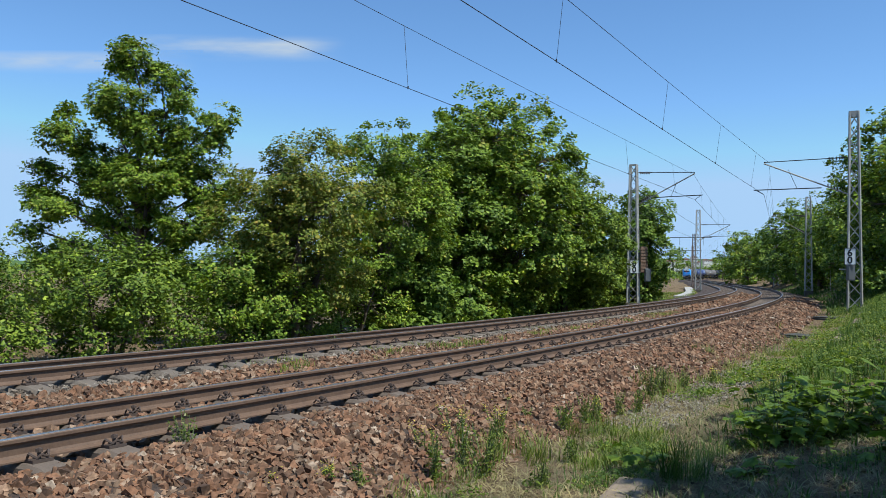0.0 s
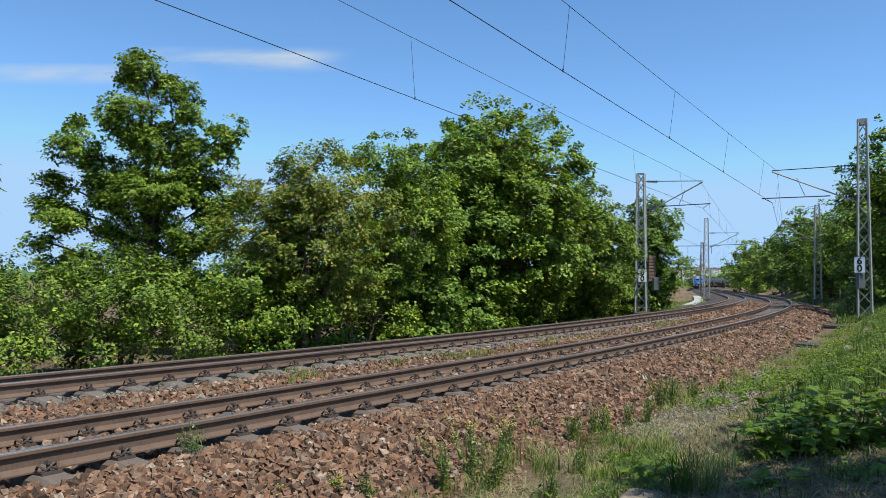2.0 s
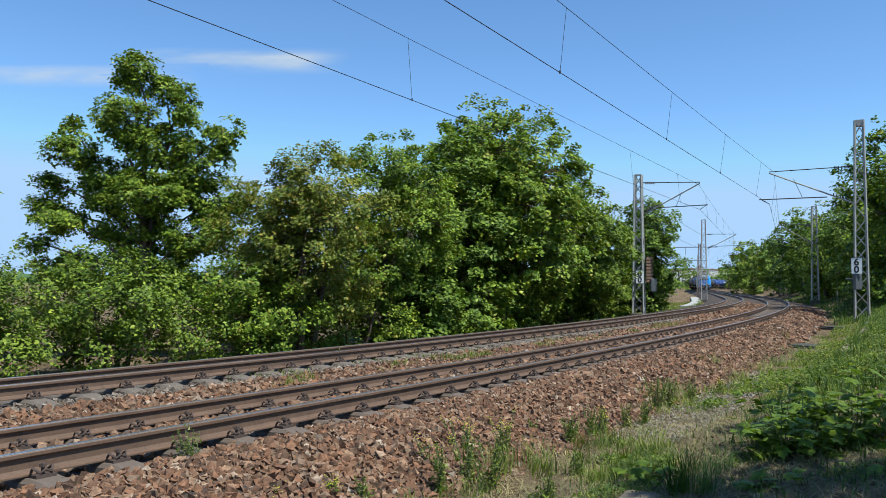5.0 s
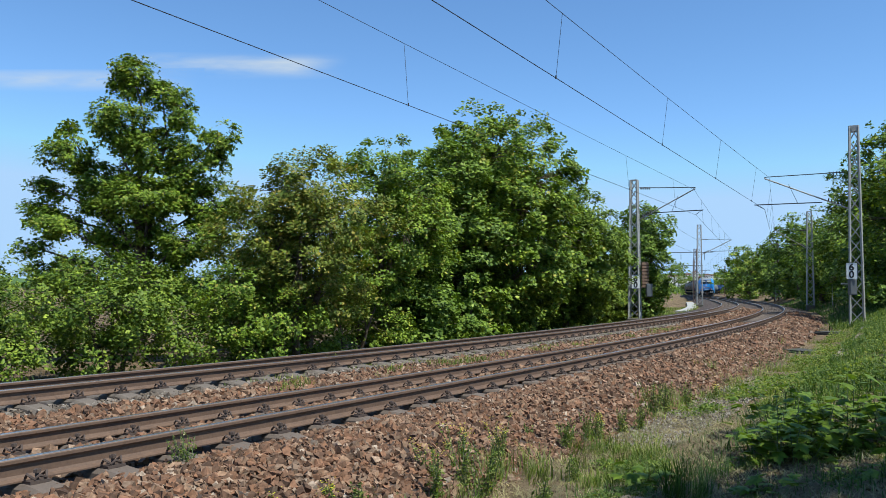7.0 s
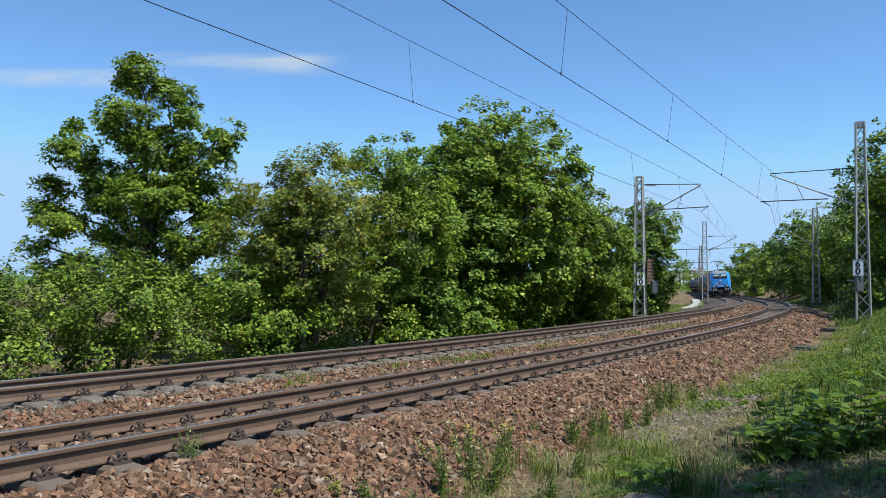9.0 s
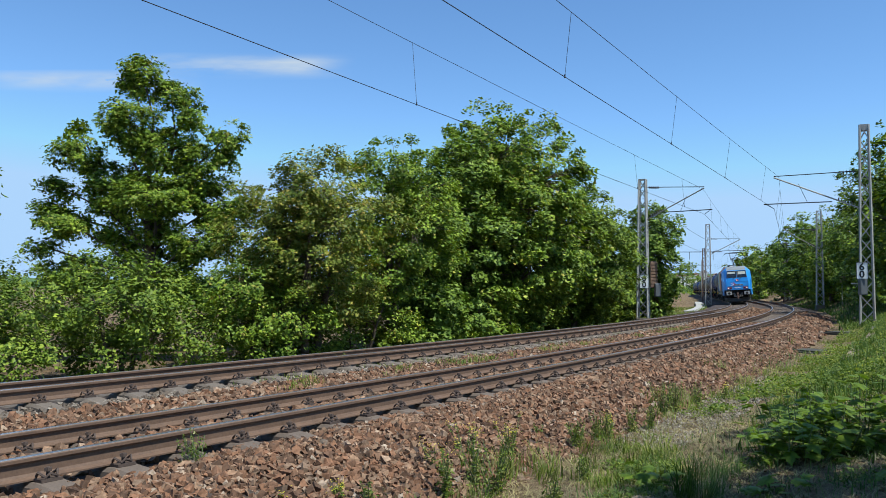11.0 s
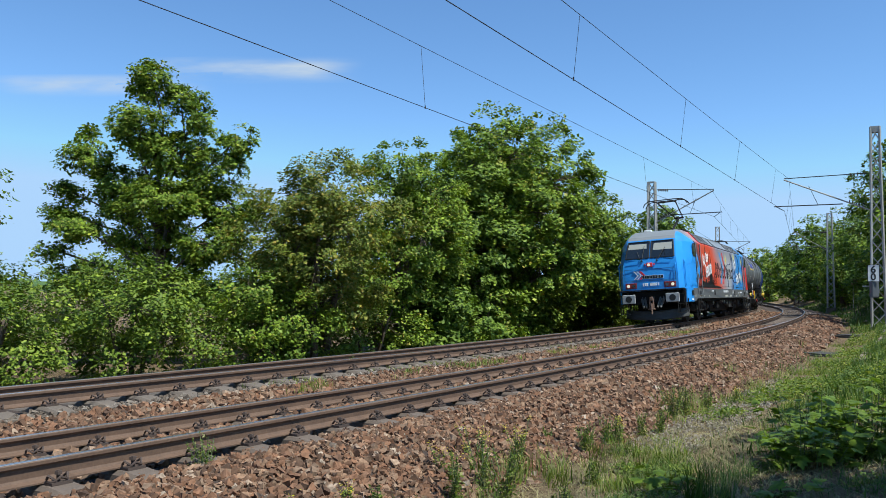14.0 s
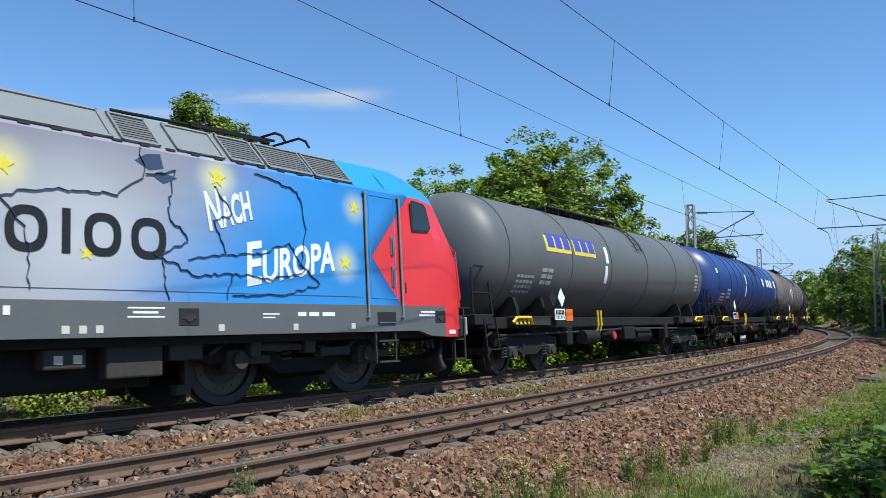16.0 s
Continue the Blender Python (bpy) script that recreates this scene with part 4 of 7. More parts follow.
        part("buffer_beam", bm, UNDER, lo)
        for sx in (-1, 1):
            bm = bmesh.new()
            rod(bm, (sx * 0.875, end * 9.0, 1.05), (sx * 0.875, end * 9.28, 1.05), 0.13, 16)
            rod(bm, (sx * 0.875, end * 9.26, 1.05), (sx * 0.875, end * 9.42, 1.05), 0.10, 16)
            buf = part("buffer", bm, UNDER, lo)
            bm = bmesh.new()
            box(bm, sx * 0.875 - 0.27, sx * 0.875 + 0.27, min(end * 9.41, end * 9.46), max(end * 9.41, end * 9.46), 0.87, 1.23, 0.025)
            head = part("buffer_head", bm, plain("worn_buffer_paint", (0.42, 0.42, 0.41), 0.6, grime=0.5, coarse=9, relief=0.3), buf, "pale worn buffer head with a greasy patch")
            bm = bmesh.new()
            rod(bm, (sx * 0.875, end * 9.45, 1.05), (sx * 0.875, end * 9.464, 1.05), 0.13, 14)
            part("grease_patch", bm, RUBBER, buf)
            # shunter's steps
            bm = bmesh.new()
            for z in (0.42, 0.78, 1.18):
                box(bm, sx * 1.16 - 0.16, sx * 1.16 + 0.16, min(end * 8.75, end * 9.1), max(end * 8.75, end * 9.1), z, z + 0.03)
            for x, y in ((-0.16, 8.76), (0.16, 8.76), (-0.16, 9.09), (0.16, 9.09)):
                beam(bm, (sx * 1.16 + x, end * y, 0.42), (sx * 1.16 + x, end * y, 1.38), 0.03, 0.03)
            part("corner_steps", bm, UNDER_GREY, lo, "dark grey corner steps")
        bm = bmesh.new()
        box(bm, -0.07, 0.07, min(end * 9.0, end * 9.35), max(end * 9.0, end * 9.35), 0.96, 1.12, 0.03)
        for dx in (-0.07, 0.07):
            rod(bm, (dx, end * 9.3, 1.05), (dx, end * 9.33, 0.62), 0.03, 8)
        rod(bm, (-0.13, end * 9.33, 0.62), (0.13, end * 9.33, 0.62), 0.035, 8)
        rod(bm, (0, end * 9.34, 0.85), (0, end * 9.36, 0.42), 0.04, 8)
        part("coupling_hook", bm, plain("rusty_coupling", (0.20, 0.12, 0.085), 0.7, relief=0.3), lo, "rusty brown screw coupling")
        for dx, s in ((-0.32, 1), (-0.45, 1), (0.30, -1), (0.42, -1)):
            bm = bmesh.new()
            pts = [(dx + 0.10 * s * math.sin(i * 0.5), end * (9.05 + 0.26 * math.sin(i * math.pi / 7)), 1.1 - 0.5 * math.sin(i * math.pi / 8.0) + 0.02 * i) for i in range(8)]
            pipe(bm, pts, 0.028, 8)
            part("brake_hose", bm, plain("grey_hose", (0.13, 0.125, 0.115), 0.6), lo)
        bm = bmesh.new()
        rows_ = []
        for i in range(13):
            x = -1.28 + 2.56 * i / 12
            back = 0.55 * (abs(x) / 1.28) ** 2.2
            rows_.append([bm.verts.new((x, end * (8.98 - back + o), z + 0.10 * (abs(x) / 1.28) ** 2)) for o, z in ((0.06, 0.16), (0.10, 0.20), (0.0, 0.32), (-0.03, 0.44), (-0.02, 0.54), (-0.08, 0.54), (-0.10, 0.42), (-0.06, 0.2))])
        for p, q in zip(rows_, rows_[1:]):
            for i in range(8):
                bm.faces.new((p[i], p[(i + 1) % 8], q[(i + 1) % 8], q[i]))
        bm.faces.new(rows_[0]), bm.faces.new(rows_[-1][::-1])
        part("snow_plough", bm, plain("plough_grey", (0.085, 0.083, 0.078), 0.6, grime=0.35, coarse=4, spec=0.3), lo, "dark grey curved snow plough", True)
    # flank details of both sides
    for sx in (-1, 1):
        for y0, y1 in ((7.42, 7.30), (6.45, 6.35), (-6.2, -6.3), (-7.05, -7.15)):
            bm = bmesh.new()
            ym = (y0 + y1) / 2
            box(bm, sx * 1.492 - 0.006, sx * 1.492 + 0.006, ym - 0.028, ym + 0.028, 1.42, 3.28)
            recess = part("door_recess", bm, RUBBER, lo)
            bm = bmesh.new()
            rod(bm, (sx * 1.52, ym, 1.20), (sx * 1.52, ym, 3.27), 0.018, 8)
            for z in (1.21, 3.26):
                rod(bm, (sx * 1.48, ym - 0.05, z), (sx * 1.53, ym + 0.05, z), 0.016, 8)
            part("door_handrail", bm, plain("grey_rail_paint", (0.27, 0.27, 0.27), 0.4), lo, "grey steel door handrail")
        for y0, y1 in ((7.22, 6.5), (-6.36, -6.98)):
            bm = bmesh.new()
            for p, q in (((y0, 1.52), (y1, 1.52)), ((y0, 3.24), (y1, 3.24)), ((y0, 1.52), (y0, 3.24)), ((y1, 1.52), (y1, 3.24))):
                beam(bm, (sx * 1.489, p[0], p[1]), (sx * 1.489, q[0], q[1]), 0.014, 0.014)
            part("door_seam", bm, CAB_RED if y0 > 0 else CAB_BLUE, lo, "thin coloured door seam")
            for z in (1.72, 2.25):
                bm = bmesh.new()
                yd = y0 - 0.06 if y0 > 0 else y1 + 0.08
                box(bm, sx * 1.50 - 0.012, sx * 1.50 + 0.012, yd - 0.035, yd + 0.035, z, z + 0.34, 0.008)
                rod(bm, (sx * 1.53, yd, z + 0.03), (sx * 1.53, yd, z + 0.28), 0.014, 8)
                part("door_latch", bm, STEEL, lo)
        # cab side windows
        for e in (1, -1):
            out = [(e * 7.44, 2.70), (e * 7.90, 2.72), (e * 7.98, 2.82), (e * 7.88, 3.17), (e * 7.80, 3.24), (e * 7.50, 3.27), (e * 7.43, 3.20)]
            bm = bmesh.new()
            prism(bm, out, "x", sx * 1.478, sx * 1.499)
            win = part("cab_window", bm, RUBBER, lo, "dark rubber-framed cab side window")
            cy, cz = sum(q[0] for q in out) / 7, sum(q[1] for q in out) / 7
            bm = bmesh.new()
            prism(bm, [(cy + (q[0] - cy) * 0.88, cz + (q[1] - cz) * 0.88) for q in out], "x", sx * 1.49, sx * 1.503)
            part("pane", bm, DARK_GLASS, win)
        bm = bmesh.new()
        box(bm, sx * 1.40 if sx > 0 else sx * 1.493, sx * 1.493 if sx > 0 else sx * 1.40, -6.0, 6.0, 0.97, 1.40)
        sill = part("sill", bm, SILL_GREY, lo, "long grey sill with small notices")
        for y in (8.4, 3.25, -2.9, -8.15):
            bm = bmesh.new()
            box(bm, sx * 1.494 - 0.006, sx * 1.494 + 0.006, y - 0.15, y + 0.15, 1.10, 1.32, 0.004)
            soc = part("jacking_pocket", bm, RUBBER, lo, "dark recessed pocket")
            bm = bmesh.new()
            rod(bm, (sx * 1.49, y, 1.2), (sx * 1.512, y, 1.2), 0.06, 10)
            box(bm, sx * 1.503 - 0.006, sx * 1.503 + 0.006, y - 0.1, y + 0.1, 1.18, 1.22)
            part("socket", bm, UNDER_GREY, soc)
        for y in (6.86, -6.7):
            bm = bmesh.new()
            box(bm, sx * 1.494 - 0.006, sx * 1.494 + 0.006, y - 0.23, y + 0.23, 1.09, 1.29, 0.004)
            cut = part("step_opening", bm, RUBBER, lo)
            bm = bmesh.new()
            box(bm, sx * 1.505 - 0.015, sx * 1.505 + 0.015, y - 0.2, y + 0.2, 1.10, 1.125)
            part("step_edge", bm, STEEL, cut)
            bm = bmesh.new()
            for yy in (y - 0.24, y + 0.24):
                beam(bm, (sx * 1.44, yy, 0.98), (sx * 1.44, yy, 0.45), 0.05, 0.03)
            for z in (0.46, 0.80):
                box(bm, sx * 1.44 - 0.09, sx * 1.44 + 0.09, y - 0.24, y + 0.24, z, z + 0.03)
            part("ladder", bm, UNDER_GREY, lo, "grey two-step ladder")
        for y in (7.95, 7.05, 5.95, 4.75, 0.35, 0.05, -0.08, -0.32, -0.5, -1.3, -1.5, -1.7, -3.4, -4.7, -5.9):
            bm = bmesh.new()
            box(bm, sx * 1.495 - 0.003, sx * 1.495 + 0.003, y - 0.045, y + 0.045, 1.02, 1.11)
            part("notice_mark", bm, plain("cream_mark", (0.62, 0.60, 0.48), 0.5), sill, "small cream notice mark")
    # writing and pictures on the outer flank
    bm = bmesh.new()
    for k, (y, n) in enumerate(((4.1, 4), (4.1, 3))):
        for i in range(n):
            flat(bm, [(y - i * 0.16, 1.30 - k * 0.06), (y - i * 0.16 - 0.12, 1.30 - k * 0.06), (y - i * 0.16 - 0.12, 1.32 - k * 0.06), (y - i * 0.16, 1.32 - k * 0.06)], -1.497, -1.49)
    for i, w in enumerate((0.06, 0.05, 0.08, 0.08, 0.06, 0.09, 0.05, 0.09, 0.07, 0.06, 0.05, 0.05, 0.07)):
        y = 0.75 - i * 0.115
        flat(bm, [(y, 1.23), (y - w, 1.23), (y - w, 1.33), (y, 1.33)], -1.497, -1.49)
    for y, z, w, h in ((-2.05, 1.20, 0.5, 0.02), (-2.05, 1.31, 0.5, 0.02), (-2.12, 1.25, 0.34, 0.03), (-4.75, 1.22, 0.16, 0.06), (-4.97, 1.22, 0.2, 0.06), (-5.24, 1.22, 0.26, 0.06), (-4.1, 1.24, 0.3, 0.02), (-4.1, 1.19, 0.22, 0.02), (7.0, 1.07, 0.28, 0.02), (7.0, 1.14, 0.28, 0.02), (6.96, 1.10, 0.18, 0.03), (-7.6, 1.28, 0.4, 0.03), (-7.55, 1.22, 0.48, 0.03)):
        flat(bm, [(y, z), (y - w, z), (y - w, z + h), (y, z + h)], -1.497, -1.49)
    part("sill_inscription", bm, WHITE, lo, "white inscriptions along the sill")
    bm = bmesh.new()
    beam(bm, (-1.4895, -6.1, 1.53), (-1.4895, 6.2, 1.53), 0.010, 0.006)
    part("panel_seam", bm, MAPLINE, lo)
    # the wordmark as plain black shapes
    shapes = [(0.42, 0.72), (0.38, 0.72), (0.40, 0.52), (0.10, 0.72), (0.38, 0.52), (0.50, 0.72), (0.40, 0.52), (0.10, 0.52), (0.40, 0.52), (0.42, 0.52)]
    y = 2.66
    for w, h in shapes:
        bm = bmesh.new()
        if w < 0.25:
            flat(bm, [(y, 1.93), (y - 0.10, 1.93), (y - 0.10, 1.93 + h), (y, 1.93 + h)], -1.4965, -1.49)
        else:
            ring(bm, y + 0.03, 1.92, w + 0.06, h, 0.098, -1.4965)
        part("wordmark_shape", bm, BLACK, lo, "plain black shape of the wordmark")
        y -= w + 0.19
    for dy, mt, nm in ((1.40, SKYBLUE, "blue chevron"), (0.68, RED, "red chevron")):
        bm = bmesh.new()
        flat(bm, [(dy, 3.18), (dy - 0.28, 3.18), (dy - 1.0, 2.42), (dy - 0.28, 1.65), (dy, 1.65), (dy - 0.72, 2.42)], -1.4935, -1.487)
        part("chevron", bm, mt, lo, nm)
    # the skyline
    bm = bmesh.new()
    flat(bm, [(7.25, 1.42), (6.52, 2.05), (6.35, 2.15), (6.2, 2.15), (6.18, 1.95), (5.75, 1.95), (5.72, 1.66), (4.9, 1.66), (4.85, 1.72), (3.6, 1.72), (3.1, 1.55), (1.6, 1.5), (0.8, 1.42)])
    flat(bm, [(5.62, 1.6), (5.62, 2.02), (5.66, 2.34), (5.60, 2.42), (5.54, 2.34), (5.50, 2.02), (5.50, 1.6)])
    flat(bm, [(5.10, 1.6), (5.095, 2.86), (5.24, 2.99), (5.24, 3.02), (5.10, 3.02), (5.06, 3.33), (5.02, 3.02), (4.90, 3.02), (4.90, 2.99), (5.03, 2.86), (5.02, 1.6)])
    for a in (3.06, 3.10, 3.15):
        flat(bm, [(5.18, a), (4.95, a), (4.95, a + 0.02), (5.18, a + 0.02)])
    for c in (4.28, 3.85):
        flat(bm, [(c + 0.17, 1.6), (c + 0.17, 2.28), (c + 0.13, 2.36), (c + 0.11, 2.55), (c + 0.07, 2.6), (c, 3.12), (c - 0.07, 2.6), (c - 0.11, 2.55), (c - 0.13, 2.36), (c - 0.17, 2.28), (c - 0.17, 1.6)])
    flat(bm, [(4.2, 1.6), (4.2, 2.1), (4.0, 2.25), (3.9, 2.1), (3.9, 1.6)])
    for a, w, h in ((4.7, 0.12, 2.0), (3.62, 0.16, 1.95), (4.88, 0.05, 2.2), (6.05, 0.1, 2.12)):
        flat(bm, [(a, 1.6), (a, h), (a - w / 2, h + 0.08), (a - w, h), (a - w, 1.6)])
    # horseman on a plinth
    flat(bm, [(5.42, 1.6), (5.42, 1.70), (5.36, 1.80), (5.10, 1.80), (5.06, 1.70), (5.06, 1.6)])
    flat(bm, [(5.44, 1.92), (5.40, 2.02), (5.34, 1.98), (5.30, 2.0), (5.29, 2.12), (5.24, 2.16), (5.20, 2.10), (5.20, 1.99), (5.10, 2.0), (5.07, 1.90), (5.10, 1.84), (5.14, 1.90), (5.30, 1.90), (5.36, 1.82), (5.38, 1.90)], -1.4937)
    # arched bridge of thin bars
    for i in range(14):
        a0, a1 = math.pi * i / 26, math.pi * (i + 1) / 26
        for r in (1.0, 0.86):
            y0_, z0_ = 3.5 - 1.0 * (1 - math.cos(a0)) * 1.0, 1.55 + 0.62 * math.sin(a0) * r
            y1_, z1_ = 3.5 - 1.0 * (1 - math.cos(a1)) * 1.0, 1.55 + 0.62 * math.sin(a1) * r
            beam(bm, (-1.4905, y0_, z0_), (-1.4905, y1_, z1_), 0.02, 0.005)
        yv = 3.5 - 1.0 * (1 - math.cos(a0))
        beam(bm, (-1.4905, yv, 1.52), (-1.4905, yv, 1.55 + 0.62 * math.sin(a0)), 0.012, 0.005)
    part("skyline_graphic", bm, BLACK, lo, "black city skyline silhouette")
    bm = bmesh.new()
    for i in range(5):
        c = 6.18 - i * 0.13
        flat(bm, [(c + 0.04, 1.70), (c + 0.04, 1.86), (c, 1.90), (c - 0.04, 1.86), (c - 0.04, 1.70)], -1.4955, -1.49)
    for c in (6.46, 6.72, 6.88):
        flat(bm, [(c + 0.05, 1.55), (c + 0.05, 1.76), (c, 1.80), (c - 0.05, 1.76), (c - 0.05, 1.55)], -1.4955, -1.49)
    part("window_graphic", bm, plain("orange_red_graphic", (0.55, 0.07, 0.04), 0.4), lo)
    # slogans, painted by brush
    for text, y, z, size, wide, turn in (("Aus", 5.80, 2.38, 0.66, 0.56, 12), ("Dem", 5.06, 2.54, 0.60, 0.66, 10), ("Rheinland", 5.22, 1.88, 0.82, 1.60, 9), ("Nach", -3.22, 2.36, 0.74, 0.82, 18), ("Europa", -3.80, 1.64, 0.84, 1.76, 10)):
        ob = lettering("slogan", text, size, WHITE, lo, Matrix.Identity(4), 0.018, 0.30, label="white brushed slogan lettering")
        full = max(v.co.x for v in ob.data.vertices)
        ob.matrix_basis = on_side(y, z, turn, -1.4952) @ Matrix.Diagonal((wide / full, 1, 1, 1))
    lettering("door_number", "2", 0.26, BLACK, lo, on_side(7.62, 1.66, 0, -1.492), 0.004)
    lettering("door_number", "1", 0.26, BLACK, lo, on_side(-7.16, 1.62, 0, -1.494), 0.004)
    bm = bmesh.new()
    for y, z, r in ((-0.6, 2.86, 0.13), (-3.37, 3.10, 0.15), (-6.02, 2.98, 0.12), (-5.78, 2.07, 0.13), (-1.55, 1.95, 0.10)):
        star(bm, y, z, r)
    part("star_graphic", bm, plain("star_yellow", (0.80, 0.68, 0.06), 0.4), lo, "yellow stars")
    # wandering outlines of a map
    rng = random.Random(11)
    bm = bmesh.new()
    for pts in ([(-0.9, 1.5), (-0.85, 2.2), (-0.55, 2.5), (-1.0, 2.65), (-1.9, 2.7), (-2.3, 3.0), (-2.2, 3.3)], [(-2.3, 3.0), (-2.7, 3.1), (-2.6, 2.5), (-2.9, 2.2), (-2.5, 2.0), (-2.6, 1.45)],
                [(-2.9, 1.95), (-3.5, 2.05), (-3.3, 2.5), (-3.6, 2.6), (-3.3, 3.0)], [(-3.5, 2.05), (-4.1, 2.1), (-4.6, 2.3), (-4.9, 1.9), (-4.3, 1.75), (-3.6, 1.8), (-3.5, 1.45)], [(-4.0, 3.25), (-4.8, 3.1), (-4.95, 2.6), (-4.85, 2.0), (-5.2, 1.7), (-4.6, 1.55), (-3.6, 1.5)],
                [(-2.4, 2.0), (-3.0, 1.75), (-3.6, 1.8)]):
        way = [pts[0]]
        for p, q in zip(pts, pts[1:]):
            n = max(3, int(math.hypot(q[0] - p[0], q[1] - p[1]) / 0.07))
            for i in range(1, n + 1):
                f = i / n
                way.append((p[0] + (q[0] - p[0]) * f + rng.uniform(-0.026, 0.026), p[1] + (q[1] - p[1]) * f + rng.uniform(-0.026, 0.026)))
        for p, q in zip(way, way[1:]):
            beam(bm, (-1.4895, *p), (-1.4895, *q), 0.044, 0.006)
    flat(bm, [(-2.15, 3.15), (-2.3, 3.25), (-2.5, 3.28), (-2.55, 3.1), (-2.35, 3.05)])
    flat(bm, [(-2.4, 2.98), (-2.55, 2.9), (-2.75, 3.0), (-2.5, 3.06)])
    part("map_graphic", bm, MAPLINE, lo, "dark wandering map outlines")
    # front: chevrons, wordmark and number as plain shapes
    def front(bm, pts, out=0.02):
        vs = []
        for x, z in pts:
            f = (z - 1.40) / 0.85
            vs.append((x, 9.30 - 0.06 * f + 0.02 + 0.012, z))
        a = [bm.verts.new(v) for v in vs]
        c = [bm.verts.new((v[0], v[1] - 0.02, v[2])) for v in vs]
        n = len(a)
        bm.faces.new(a), bm.faces.new(c[::-1])
        for i in range(n):
            bm.faces.new((a[i], a[(i + 1) % n], c[(i + 1) % n], c[i]))
    for dx, mt in ((0.66, WHITE), (0.62, SKYBLUE), (0.44, RED)):
        bm = bmesh.new()
        w = 0.10 if mt is not WHITE else 0.17
        front(bm, [(dx, 2.17), (dx - w, 2.17), (dx - w - 0.16, 2.0), (dx - w, 1.83), (dx, 1.83), (dx - 0.16, 2.0)])
        part("chevron", bm, mt, lo, "front chevron mark")
    for off, mt, gr in ((0.0, WHITE, 0.012), (0.002, BLACK, 0.0)):
        bm = bmesh.new()
        x = 0.30
        for w, h in shapes:
            s_ = 0.20
            ww, hh = w * s_ + 2 * gr, (0.42 + h * 0.3) * s_
            front(bm, [(x + gr, 1.86 - gr), (x - ww + gr, 1.86 - gr), (x - ww + gr, 1.86 + hh + gr), (x + gr, 1.86 + hh + gr)])
            x -= w * s_ + 0.014
        ob = part("front_wordmark", bm, mt, lo)
        ob.matrix_basis = Matrix.Translation((0, off * 2, 0))
    bm = bmesh.new()
    for i, w in enumerate((0.04, 0.06, 0.06, 0, 0.06, 0.06, 0.06, 0.03, 0.05)):
        if w:
            x = 0.30 - i * 0.075
            front(bm, [(x, 1.56), (x - w, 1.56), (x - w, 1.68), (x, 1.68)])
    part("front_number", bm, WHITE, lo, "white front number as plain bars")
    # bogies
    for k in (1, -1):
        bo = new("bogie")
        bo.empty_display_size = 0.1
        bo.parent = lo
        bo.matrix_basis = Matrix.Translation((0, k * 5.22, 0))
        for y in (1.3, -1.3):
            SPINNERS.append((wheelset(bo, y, 0.62, TYRE, DISC), y, 0.62))
        for sx in (-1, 1):
            bm = bmesh.new()
            prism(bm, [(-1.9, 0.66), (-1.75, 0.82), (-0.9, 0.86), (-0.4, 0.62), (0.4, 0.62), (0.9, 0.86), (1.75, 0.82), (1.9, 0.66), (1.7, 0.58), (0.95, 0.66), (0.5, 0.40), (-0.5, 0.40), (-0.95, 0.66), (-1.7, 0.58)], "x", sx * 0.93, sx * 1.08)
            part("side_frame", bm, UNDER, bo)
            for y in (1.3, -1.3):
                bm = bmesh.new()
                box(bm, min(sx * 0.95, sx * 1.16), max(sx * 0.95, sx * 1.16), y - 0.17, y + 0.17, 0.46, 0.78, 0.04)
                rod(bm, (sx * 1.1, y, 0.62), (sx * 1.24, y, 0.62), 0.12, 16)
                box(bm, min(sx * 1.0, sx * 1.2), max(sx * 1.0, sx * 1.2), y - 0.55, y - 0.15, 0.56, 0.68, 0.03)
                part("axle_box", bm, UNDER_GREY, bo)
                bm = bmesh.new()
                box(bm, min(sx * 0.78, sx * 0.9), max(sx * 0.78, sx * 0.9), y + 0.62 - 0.07, y + 0.62 + 0.07, 0.28, 0.98, 0.02)
                box(bm, min(sx * 0.75, sx * 0.9), max(sx * 0.75, sx * 0.9), y + 0.58, y + 0.82, 0.20, 0.34, 0.02)
                part("sand_pipe", bm, UNDER_GREY, bo)
                bm = bmesh.new()
                pipe(bm, [(sx * 1.15, y + 0.1 + 0.38 * math.sin(i * 0.35), 0.95 - 0.11 * i + 0.013 * i * i) for i in range(8)], 0.02)
                part("cable", bm, UNDER_GREY, bo)
            bm = bmesh.new()
            rod(bm, (sx * 1.2, 0.2, 0.78), (sx * 1.2, 1.0, 0.82), 0.055, 10)
            rod(bm, (sx * 1.2, 0.55, 0.79), (sx * 1.2, 1.05, 0.815), 0.075, 10)
            box(bm, min(sx * 1.1, sx * 1.3), max(sx * 1.1, sx * 1.3), 1.0, 1.18, 0.66, 0.98, 0.02)
            box(bm, min(sx * 1.1, sx * 1.3), max(sx * 1.1, sx * 1.3), -0.05, 0.15, 0.68, 0.98, 0.02)
            part("yaw_damper", bm, UNDER_GREY, bo, "grey yaw damper")
            for y in (-0.35, 0.35):
                bm = bmesh.new()
                pipe(bm, [(sx * 1.0 + 0.11 * math.cos(k * 0.7), y + 0.11 * math.sin(k * 0.7), 0.58 + k * 0.0085) for k in range(46)], 0.02, 5)
                part("coil_spring", bm, UNDER_GREY, bo)
            bm = bmesh.new()
            box(bm, min(sx * 1.05, sx * 1.25), max(sx * 1.05, sx * 1.25), -0.85, -0.2, 0.62, 0.76, 0.03)
            part("damper_bracket", bm, UNDER_GREY, bo)
        bm = bmesh.new()
